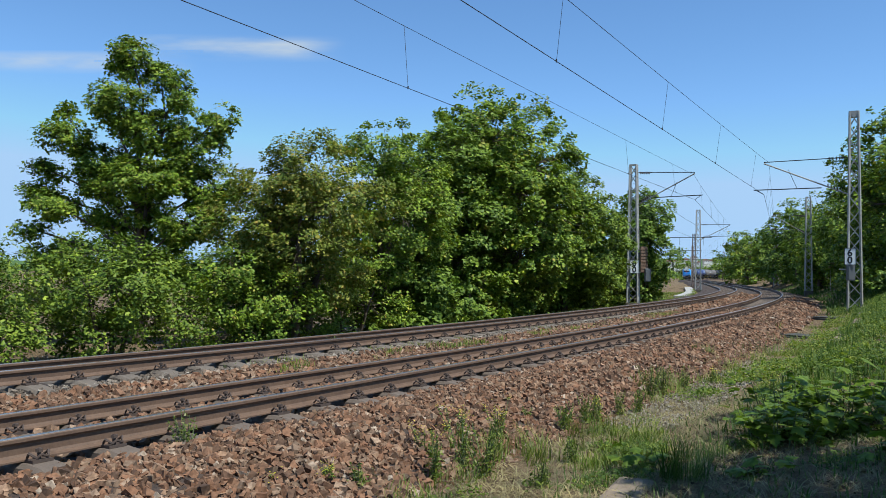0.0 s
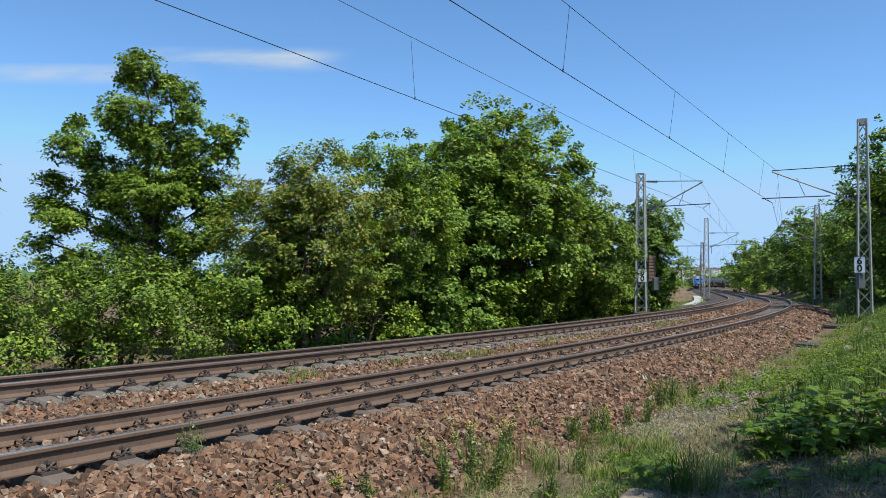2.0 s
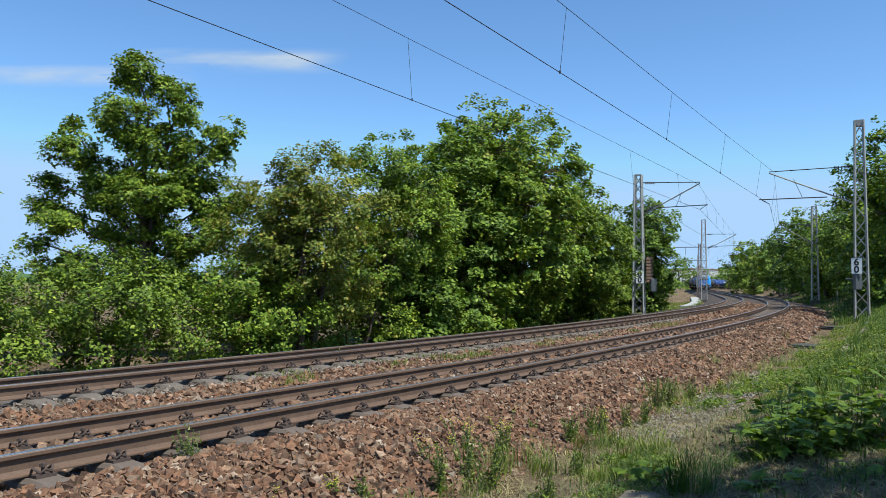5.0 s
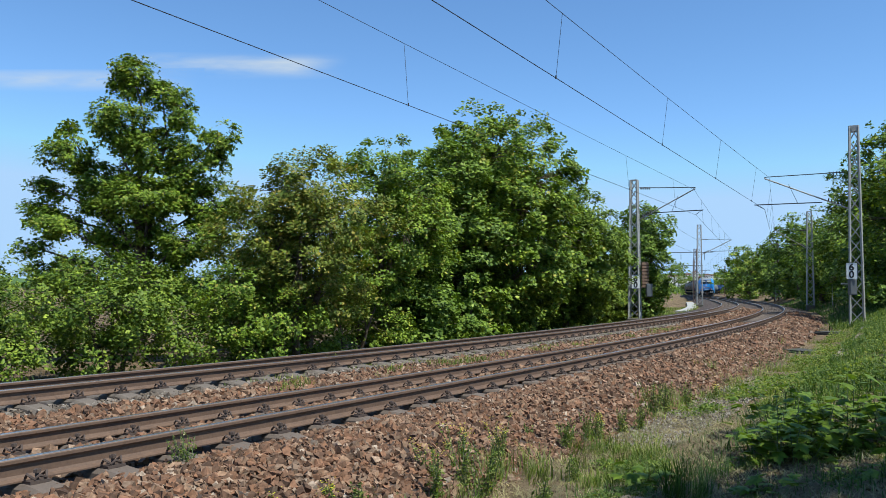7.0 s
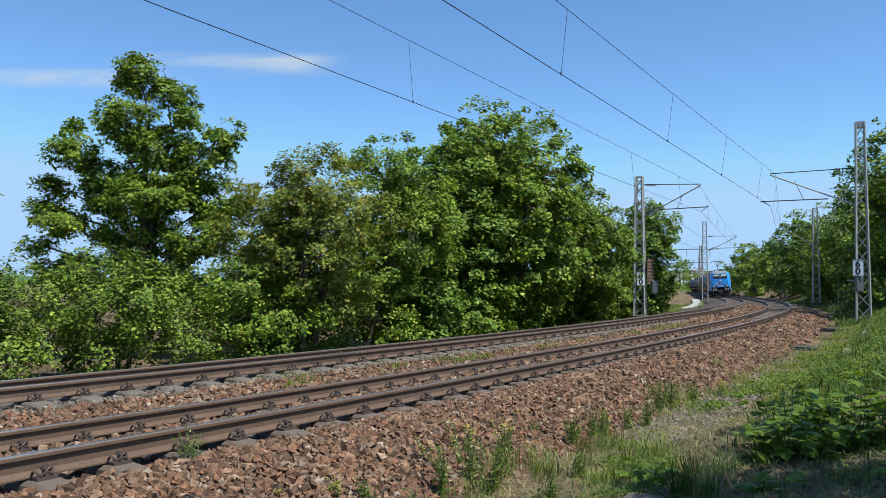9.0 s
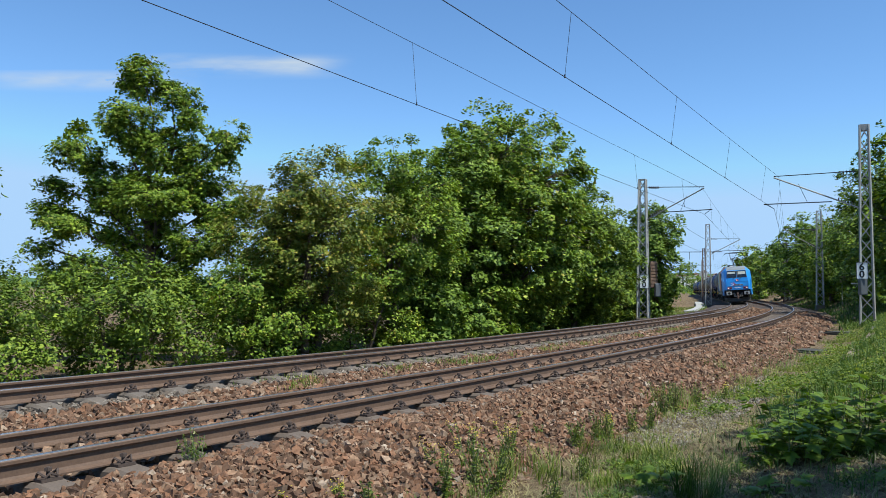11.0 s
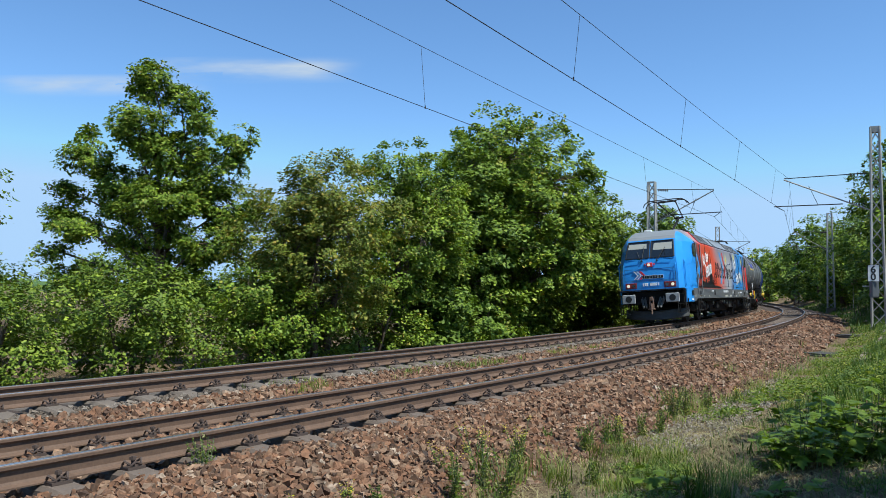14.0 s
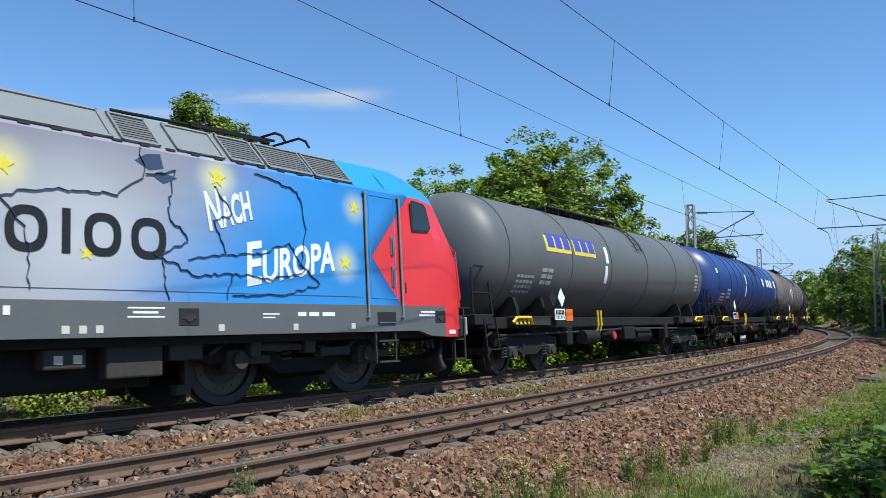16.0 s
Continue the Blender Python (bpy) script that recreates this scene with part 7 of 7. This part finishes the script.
stones("ballast_stones", "loose reddish brown crushed stone ballast", [
    (1.5, 11, 0.95, 3.25, 760, 0.049), (11, 24, 0.95, 3.1, 380, 0.064), (24, 60, 0.95, 2.9, 85, 0.12),
    (2, 17, -2.2, -0.9, 420, 0.060), (17, 34, -2.2, -0.9, 190, 0.085), (34, 70, -2.4, -0.9, 60, 0.13),
    (3, 18, -0.66, 0.66, 300, 0.064), (18, 40, -0.66, 0.66, 120, 0.085), (1, 14, 3.1, 3.8, 110, 0.05)], 21)
stones("dusty_stones", "pale dusty gravel along the sleeper ends", [(2, 18, -2.62, -2.15, 520, 0.046), (18, 40, -2.62, -2.15, 240, 0.065), (3, 8, 2.95, 3.7, 160, 0.026), (18, 26, 2.95, 3.6, 200, 0.026)], 22, PALE_STONE)
stones("sandy_gravel", "pale fine gravel in a strip beside the ballast", [(8.5, 17.5, 3.0, 3.9, 900, 0.020)], 23, SANDY_GRAVEL, True)

# sleepers of both tracks
SLEEPER_Z = [(-1.28, -0.262), (-1.05, -0.205), (-0.9, -0.187), (-0.6, -0.187), (-0.35, -0.225), (0.0, -0.235), (0.35, -0.225), (0.6, -0.187), (0.9, -0.187), (1.05, -0.205), (1.28, -0.262)]


def sleeper_mesh(material):
    bm = bmesh.new()
    rows_ = []
    for x, z in SLEEPER_Z:
        rows_.append([bm.verts.new(p) for p in ((x, -0.15, z - 0.13), (x, -0.135, z - 0.03), (x, -0.10, z), (x, 0.10, z), (x, 0.135, z - 0.03), (x, 0.15, z - 0.13))])
    for p, q in zip(rows_, rows_[1:]):
        for i in range(5):
            bm.faces.new((p[i], p[i + 1], q[i + 1], q[i]))
    bm.faces.new(rows_[0]), bm.faces.new(rows_[-1][::-1])
    bmesh.ops.recalc_face_normals(bm, faces=bm.faces)
    me = bpy.data.meshes.new("sleeper")
    bm.to_mesh(me)
    bm.free()
    me.materials.append(material)
    return me


def fastening_mesh():
    bm = bmesh.new()
    box(bm, -0.17, 0.17, -0.08, 0.08, -0.188, -0.165)
    for sx in (-1, 1):
        rod(bm, (sx * 0.115, 0, -0.17), (sx * 0.115, 0, -0.085), 0.016, 6)
        rod(bm, (sx * 0.115, 0, -0.115), (sx * 0.115, 0, -0.09), 0.03, 6)
        pts = [(sx * 0.06, -0.06, -0.150), (sx * 0.11, -0.075, -0.115), (sx * 0.16, -0.045, -0.15), (sx * 0.15, 0, -0.13), (sx * 0.16, 0.045, -0.15), (sx * 0.11, 0.075, -0.115), (sx * 0.06, 0.06, -0.150)]
        pipe(bm, pts, 0.011, 5)
    bmesh.ops.recalc_face_normals(bm, faces=bm.faces)
    me = bpy.data.meshes.new("rail_fastening")
    bm.to_mesh(me)
    bm.free()
    me.materials.append(CLIP_IRON)
    return me


SL_MESH, SL_PALE, FA_MESH = sleeper_mesh(CONCRETE), sleeper_mesh(PALE_CONCRETE), fastening_mesh()
far_v, far_f = [], []
for tr, off, z0, cant in ((TRACK_NEAR, 0.0, 0.0, CANT_N), (TRACK_FAR, FAR_OFF, FAR_Z, CANT_F)):
    for i in range(230):
        s_ = -3.0 + i * 0.62
        x_, y_, tx_, ty_ = line(s_, off)
        m_ = Matrix(((ty_, tx_, 0, x_), (-tx_, ty_, 0, y_), (0, 0, 1, z0), (0, 0, 0, 1))) @ Matrix.Rotation(-math.atan(cant / GAUGE), 4, "Y")
        if i < 95:
            sl = new("sleeper", SL_MESH if off == 0.0 else SL_PALE)
            sl.parent, sl.matrix_basis = tr, m_
            for sx in (-1, 1):
                fa = new("rail_fastening", FA_MESH)
                fa.parent, fa.matrix_basis = sl, Matrix.Translation((sx * GAUGE / 2, 0, 0))
        else:
            k = len(far_v)
            far_v += [m_ @ Vector(p) for p in ((-1.28, -0.14, -0.30), (1.28, -0.14, -0.30), (1.28, 0.14, -0.30), (-1.28, 0.14, -0.30), (-1.28, -0.11, -0.19), (1.28, -0.11, -0.19), (1.28, 0.11, -0.19), (-1.28, 0.11, -0.19))]
            far_f += [tuple(k + j for j in q) for q in ((4, 5, 6, 7), (0, 1, 5, 4), (1, 2, 6, 5), (2, 3, 7, 6), (3, 0, 4, 7))]
tagged(mesh_object("distant_sleepers", far_v, far_f, CONCRETE), "rows of concrete sleepers far along the tracks", "sleepers", "", "stuff")

# ---- grass and plants of the verge ----
GRASS = leafy("verge_grass", [(0.0, (0.085, 0.12, 0.020)), (0.4, (0.165, 0.21, 0.032)), (0.7, (0.26, 0.265, 0.07)), (1.0, (0.42, 0.34, 0.19))], 0.6, 0.35)
LUSH = leafy("lush_grass", [(0.0, (0.050, 0.090, 0.020)), (0.6, (0.090, 0.140, 0.032)), (1.0, (0.16, 0.20, 0.06))], 0.55, 0.35)
STRAW = leafy("dry_straw", [(0.0, (0.22, 0.16, 0.09)), (1.0, (0.40, 0.32, 0.19))], 0.8, 0.2)
HERB = leafy("herb_leaves", [(0.0, (0.085, 0.125, 0.022)), (0.6, (0.165, 0.205, 0.034)), (1.0, (0.31, 0.31, 0.07))], 0.5, 0.35)
SEEDLING = leafy("maple_seedling_leaves", [(0.0, (0.085, 0.125, 0.016)), (0.6, (0.15, 0.20, 0.024)), (0.88, (0.23, 0.26, 0.04)), (1.0, (0.27, 0.15, 0.05))], 0.5, 0.3)
LITTER = leafy("dead_leaves", [(0.0, (0.07, 0.045, 0.025)), (0.6, (0.18, 0.115, 0.06)), (1.0, (0.34, 0.24, 0.13))], 0.8, 0.1)
FLOWER = leafy("yellow_flowers", [(0.0, (0.55, 0.42, 0.02)), (1.0, (0.75, 0.62, 0.05))], 0.6, 0.2)
STALK = worn("green_stalk", (0.10, 0.13, 0.04), (0.06, 0.08, 0.03), 0.7)


def blades(name, label, roots, heights, widths, material, seed, lean=0.35, kind="stuff", parent=None):
    """Bent tapered blades of grass at the roots."""
    rng = np.random.default_rng(seed)
    n = len(roots)
    a = rng.uniform(0, 2 * np.pi, n)
    side = np.stack([np.cos(a), np.sin(a), np.zeros(n)], -1)
    out = np.stack([-np.sin(a), np.cos(a), np.zeros(n)], -1) * (heights * lean * rng.uniform(0.2, 1.6, n))[:, None]
    up = np.array((0, 0, 1.0))[None] * heights[:, None]
    w = side * widths[:, None] * 0.5
    v = np.stack([roots - w, roots + w, roots + out * 0.35 + up * 0.55 + w * 0.8, roots + out * 0.35 + up * 0.55 - w * 0.8, roots + out + up * rng.uniform(0.82, 1.0, n)[:, None]], 1)
    me = bpy.data.meshes.new(name)
    me.vertices.add(n * 5), me.loops.add(n * 7), me.polygons.add(n * 2)
    me.vertices.foreach_set("co", v.ravel())
    me.loops.foreach_set("vertex_index", (np.arange(n)[:, None] * 5 + np.array([0, 1, 2, 3, 3, 2, 4])).ravel())
    me.polygons.foreach_set("loop_start", (np.arange(n)[:, None] * 7 + np.array([0, 4])).ravel())
    me.update(calc_edges=True)
    me.materials.append(material)
    ob = new(name, me)
    ob.parent = parent
    return tagged(ob, label, "grass", "", kind) if label else ob


def field(seed, n, s0, s1, o0, o1, keep, power=1.0):
    """Roots scattered along the verge where keep(s, o, x, y) is above a random number; denser close by."""
    rng = np.random.default_rng(seed)
    out = []
    while len(out) < n:
        s_ = s0 + (s1 - s0) * rng.random() ** power
        o_ = rng.uniform(o0, o1)
        x, y, _, _ = line(s_, o_)
        if x * x + y * y < 2.2 or keep(s_, o_, x, y) < rng.random():
            continue
        out.append((x, y, ground_z(x, y) - 0.01))
    return np.array(out)


def patch(x, y, f=0.5, cut=0.0):
    return smooth(cut - 0.12, cut + 0.22, noise.noise((x * f, y * f, 7.3)) + 0.5 * noise.noise((x * f * 3.1, y * f * 3.1, 2.2)))


rg = np.random.default_rng(4)
r = field(1, 20000, 3, 60, 2.9, 5.2, lambda s, o, x, y: patch(x, y, 0.8, 0.26) * (0.25 + 0.75 * smooth(2.9, 4.0, o)), 1.7)
blades("verge_grass", "patchy green and yellow grass on the verge", r, rg.uniform(0.05, 0.17, len(r)), rg.uniform(0.006, 0.014, len(r)), GRASS, 2, 0.5)
r = field(2, 32000, 2, 60, 4.4, 9.5, lambda s, o, x, y: (0.1 + 0.9 * patch(x, y, 0.5, 0.0)) * (0.12 + 0.88 * smooth(7, 14, s)), 1.5)
blades("bank_grass", "lush long green grass on the bank", r, rg.uniform(0.35, 1.0, len(r)) * (0.13 + 0.25 * np.clip((r[:, 1] - 6) / 8, 0, 1)), rg.uniform(0.008, 0.018, len(r)), LUSH, 3, 0.5)
r = field(13, 8000, 1.5, 12, 3.8, 7.6, lambda s, o, x, y: 0.1 + 0.9 * patch(x, y, 0.9, 0.12))
blades("shade_grass", "short thin grass in the shade of the verge", r, rg.uniform(0.05, 0.16, len(r)), rg.uniform(0.005, 0.010, len(r)), LUSH, 14, 0.9)
r = field(3, 34000, 1.5, 30, 2.9, 7.0, lambda s, o, x, y: 1 - 0.8 * patch(x, y, 0.55, 0.1), 1.6)
r[:, 2] += 0.012
blades("dry_straw", "scattered dry straw and dead stems", r, rg.uniform(0.02, 0.07, len(r)), rg.uniform(0.004, 0.010, len(r)), STRAW, 5, 3.0)
r = field(43, 16000, 1.5, 11, 3.1, 7.4, lambda s, o, x, y: 1 - 0.5 * patch(x, y, 0.7, 0.1))
r[:, 2] += 0.02
blades("dead_stems", "flattened brown dead stems and straw underfoot", r, rg.uniform(0.012, 0.05, len(r)), rg.uniform(0.003, 0.007, len(r)), STRAW, 44, 5.0)
r = field(6, 6000, 40, 110, 3.3, 7.5, lambda s, o, x, y: 0.4 + 0.6 * patch(x, y, 0.3, 0))
blades("verge_grass", "green grass along the bank foot", r, rg.uniform(0.15, 0.4, len(r)), rg.uniform(0.03, 0.06, len(r)), LUSH, 7, 0.5)
r = field(15, 9000, 0, 42, -9.6, -6.7, lambda s, o, x, y: 1.0)
blades("hedge_grass", "rank green grass at the foot of the hedge", r, rg.uniform(0.12, 0.38, len(r)), rg.uniform(0.015, 0.03, len(r)), LUSH, 16, 0.6)
r = field(8, 6000, 40, 105, -11, -6.6, lambda s, o, x, y: 0.3 + 0.7 * patch(x, y, 0.3, 0))
blades("verge_grass", "green grass beside the far track", r, rg.uniform(0.1, 0.35, len(r)), rg.uniform(0.03, 0.06, len(r)), GRASS, 9, 0.5)
# small weeds between the tracks and along the shoulder
r = field(10, 2600, 8, 32, -2.6, -1.6, lambda s, o, x, y: patch(x, y, 1.1, 0.22))
r[:, 2] = -0.17
blades("track_weeds", "small green weeds between the tracks", r, rg.uniform(0.05, 0.14, len(r)), rg.uniform(0.006, 0.014, len(r)), GRASS, 11, 0.6)


def tuft(x, y, n, radius, h, seed, material=None, label="thick tuft of green grass on the verge", z=None):
    rng = np.random.default_rng(seed)
    a, d = rng.uniform(0, 2 * np.pi, n), radius * np.sqrt(rng.random(n))
    gz = ground_z(x, y) if z is None else z
    roots = np.stack([d * np.cos(a), d * np.sin(a), np.full(n, -0.02)], -1)
    t = blades("grass_tuft", label, roots, h * rng.uniform(0.25, 1.1, n), rng.uniform(0.004, 0.010, n), material or GRASS, seed, 0.55, "stuff")
    t.matrix_basis = Matrix.Translation((x, y, gz))


for i, (x, y, n, rad, h) in enumerate([(0.35, 7.7, 420, 0.20, 0.34), (0.75, 7.9, 420, 0.22, 0.36), (1.1, 7.6, 300, 0.2, 0.26), (1.62, 8.9, 260, 0.14, 0.36), (1.55, 8.2, 260, 0.22, 0.2), (2.2, 9.3, 300, 0.25, 0.26), (3.35, 12.3, 520, 0.26, 0.42), (3.6, 12.9, 420, 0.25, 0.34), (2.9, 11.4, 300, 0.22, 0.24), (-0.55, 6.55, 260, 0.2, 0.22),
                                       (0.1, 6.9, 260, 0.18, 0.22), (1.95, 6.35, 420, 0.13, 0.52), (2.3, 7.2, 360, 0.2, 0.3), (2.0, 8.0, 300, 0.25, 0.25), (5.4, 15.7, 420, 0.4, 0.3), (6.4, 17.4, 420, 0.5, 0.3), (7.4, 19.0, 420, 0.5, 0.36), (8.8, 21.5, 420, 0.6, 0.4), (5.6, 17.0, 420, 0.18, 0.45), (10.2, 26, 420, 0.7, 0.5), (4.9, 14.3, 300, 0.35, 0.22), (-1.6, 6.2, 90, 0.12, 0.14)]):
    tuft(x, y, int(n * 0.5), rad * 1.45, h * 0.92, 400 + i, LUSH if i in (11, 12, 16, 17) else GRASS)


def weed(x, y, z, h, seed, flowers, label, stems=5, leaf=0.024):
    """An upright herb: thin stalks with small leaves, some with yellow heads."""
    rng = np.random.default_rng(seed)
    t = empty("weed", label, "weed", "weeds", Matrix.Translation((x, y, z)))
    cs, us, ss, fl = [], [], [], []
    for k in range(stems):
        a = rng.uniform(0, 6.28)
        tip = np.array((math.cos(a) * h * 0.5 * rng.random(), math.sin(a) * h * 0.5 * rng.random(), h * rng.uniform(0.6, 1.05)))
        foot = np.array((rng.uniform(-0.06, 0.06), rng.uniform(-0.06, 0.06), -0.05))
        bm = bmesh.new()
        rod(bm, foot, tip, 0.006, 5, 0.003)
        part("stalk", bm, STALK, t)
        m_ = 40
        f = rng.random(m_)[:, None]
        c = foot + (tip - foot) * f + rng.normal(0, 0.034, (m_, 3)) * (1.2 - f)
        cs.append(c)
        up = np.array((0, 0, 0.8)) + rng.normal(0, 0.6, (m_, 3))
        us.append(up / np.linalg.norm(up, axis=1, keepdims=True))
        ss.append(leaf * rng.uniform(0.5, 1.2, m_) * (1.15 - 0.5 * f[:, 0]))
        fl.append(tip + rng.normal(0, 0.03, (12, 3)))
    leaf_mesh("leaves", np.concatenate(cs), np.concatenate(us), np.concatenate(ss), GRASS, t, rng, 2.4)
    if flowers:
        f = np.concatenate(fl)
        leaf_mesh("flowers", f, np.tile((0, 0, 1.0), (len(f), 1)), np.full(len(f), 0.018), FLOWER, t, rng, 1.0)["kind"] = "stuff"


for i, (x, y, z, h, fl, st) in enumerate([(-2.15, 6.75, -0.30, 0.42, False, 9), (0.39, 7.06, -0.47, 0.46, False, 12), (0.2, 7.3, -0.47, 0.42, False, 10), (-0.07, 6.87, -0.46, 0.36, False, 9), (3.1, 11.7, -0.48, 0.46, False, 14), (3.35, 11.9, -0.48, 0.42, False, 12), (1.41, 9.1, -0.46, 0.32, False, 9), (1.77, 9.6, -0.46, 0.3, False, 9), (0.85, 6.6, -0.46, 0.26, False, 8), (-0.67, 6.45, -0.45, 0.22, False, 6), (1.25, 7.5, -0.46, 0.24, False, 8), (2.3, 10.2, -0.47, 0.26, False, 8), (0.15, 8.1, -0.48, 0.42, True, 7), (0.62, 8.35, -0.48, 0.46, True, 9), (-0.15, 7.5, -0.47, 0.34, True, 5), (-1.3, 6.15, -0.42, 0.16, True, 4), (1.0, 9.3, -0.45, 0.22, False, 4), (1.9, 9.7, -0.47, 0.3, True, 7), (-0.9, 6.4, -0.45, 0.2, True, 5), (2.6, 10.4, -0.48, 0.32, False, 8), (3.9, 12.7, -0.5, 0.34, False, 9), (-2.1, 15.0, -0.15, 0.3, False, 5), (4.6, 13.3, -0.46, 0.2, True, 6)]):
    weed(x, y, z, h, 500 + i, fl, "upright green weed with small yellow flowers" if fl else "upright bushy green weed in the ballast", st)


# low leafy herbs over the verge
def herbs(name, label, n, s0, s1, o0, o1, size, seed, material, lift, f=0.5, cut=0.0):
    rng = np.random.default_rng(seed)
    c = field(seed, n, s0, s1, o0, o1, lambda s, o, x, y: patch(x, y, f, cut), 1.4)
    c[:, 2] += rng.uniform(0.01, lift, len(c))
    up = np.array((0, 0, 1.0)) + rng.normal(0, 0.45, (len(c), 3))
    ob = leaf_mesh(name, c, up / np.linalg.norm(up, axis=1, keepdims=True), size * rng.uniform(0.5, 1.3, len(c)), material, None, rng, 1.2)
    tagged(ob, label, "plants", "", "stuff")


herbs("ground_herbs", "low leafy green herbs on the verge", 21000, 13, 45, 3.5, 6.4, 0.048, 31, HERB, 0.24, 0.5, 0.0)
herbs("bank_herbs", "dense leafy herbs on the bank", 13000, 13, 60, 5.0, 10.0, 0.06, 32, HERB, 0.24, 0.3, -0.1)
herbs("near_herbs", "small leafy weeds and clover in the verge", 15000, 2, 14, 3.1, 6.6, 0.030, 33, HERB, 0.09, 0.9, 0.2)

herbs("verge_herbs", "bright yellow-green creeping weeds on the sandy verge", 9000, 7, 24, 3.3, 5.4, 0.036, 34, HERB, 0.10, 0.9, 0.22)
herbs("dry_leaves", "brown dead leaves and litter on the verge", 9000, 2, 16, 3.0, 7.2, 0.035, 35, LITTER, 0.025, 0.9, -0.3)

# maple seedlings with large lobed leaves
def maple_leaf(seed):
    rng = random.Random(seed)
    half = [(0.0, -0.08), (0.16, -0.16), (0.34, -0.02), (0.30, 0.10), (0.50, 0.26), (0.34, 0.34), (0.20, 0.36), (0.24, 0.56), (0.12, 0.60), (0.0, 0.86)]
    pts = [(x, y) for x, y in half] + [(-x, y) for x, y in half[-2:0:-1]]
    vs = [(0, 0.2, 0.02)] + [(x * rng.uniform(0.9, 1.1), y * rng.uniform(0.94, 1.06), -0.10 * (abs(x) * 1.4) ** 1.5 - 0.10 * max(0, y) ** 2) for x, y in pts]
    n = len(pts)
    me = bpy.data.meshes.new("leaf")
    me.from_pydata(vs, [], [(0, 1 + i, 1 + (i + 1) % n) for i in range(n)])
    me.materials.append(SEEDLING)
    return me


LEAVES = [maple_leaf(k) for k in range(4)]


def seedling(x, y, h, spread, count, seed, size=0.16):
    rng = np.random.default_rng(seed)
    z = ground_z(x, y)
    t = empty("maple_seedling", "young maple bush with large lobed green leaves", "shrub", "maple seedlings", Matrix.Translation((x, y, z)))
    for k in range(max(3, count // 8)):
        a, d = rng.uniform(0, 6.28), spread * math.sqrt(rng.random())
        top = Vector((math.cos(a) * d, math.sin(a) * d, h * rng.uniform(0.45, 1.0) * (1.05 - 0.45 * d / spread)))
        foot = Vector((top.x * 0.6, top.y * 0.6, -0.05))
        bm = bmesh.new()
        rod(bm, foot, top, 0.007, 5, 0.004)
        st = part("stem", bm, STALK, t)
        for q in range(8):
            f = rng.uniform(0.35, 1.05)
            b = rng.uniform(0, 6.28)
            at = foot.lerp(top, f) + Vector((math.cos(b), math.sin(b), 0)) * rng.uniform(0.05, 0.15)
            lf = new("leaf", LEAVES[int(rng.integers(4))])
            lf.parent = st
            lf.matrix_basis = Matrix.Translation(at) @ Euler((rng.uniform(-0.55, 0.25), rng.uniform(-0.35, 0.35), b - math.pi / 2)).to_matrix().to_4x4() @ Matrix.Scale(size * rng.uniform(0.6, 1.25), 4)


for i, (x, y, h, sp, n) in enumerate([(3.5, 7.8, 0.68, 0.6, 180), (4.1, 8.1, 0.82, 0.65, 190), (3.15, 7.5, 0.5, 0.45, 90), (4.5, 7.5, 0.7, 0.55, 130), (3.9, 9.0, 0.66, 0.55, 110), (1.75, 7.0, 0.3, 0.22, 26), (2.5, 6.5, 0.26, 0.3, 24), (3.6, 6.4, 0.25, 0.4, 30), (4.9, 8.9, 0.6, 0.5, 60)]):
    seedling(x, y, h, sp, n, 600 + i)

# ---- motion ----
SPEED, LOCO_S = 18.742, 21.803   # metres along the line each second; the locomotive's middle at 15 s


def on_rails(s_mid, pivot):
    """The pose of a vehicle of the far track whose middle lies s_mid along the line and which runs towards smaller s."""
    xf, yf, _, _ = line(s_mid - pivot * 1.011, FAR_OFF)
    xr, yr, _, _ = line(s_mid + pivot * 1.011, FAR_OFF)
    f = Vector((xf - xr, yf - yr, 0)).normalized()
    turn = math.degrees(math.atan2(-f.x, f.y))
    return pose((xf + xr) / 2, (yf + yr) / 2, FAR_Z, 0, 0, turn) @ pose(0, 0, 0, 0, math.degrees(CANT_F / GAUGE), 0)


def motions():
    ts = [i * 0.25 for i in range(65)]
    for k, v in enumerate([LOCO] + WAGONS):
        back = 0 if k == 0 else (9.45 + 8.14 + (k - 1) * 16.28) * 1.011
        walk(v, [(t, on_rails(LOCO_S + SPEED * (15 - t) + back, 5.22 if k == 0 else 5.5)) for t in ts])
    for w, y, r in SPINNERS:
        rows = []
        for i in range(481):
            t = i / 30
            rows.append((t, Matrix.Translation((0, y, r)) @ Matrix.Rotation(-SPEED / 1.011 * t / r, 4, "X")))
        walk(w, rows)


motions()
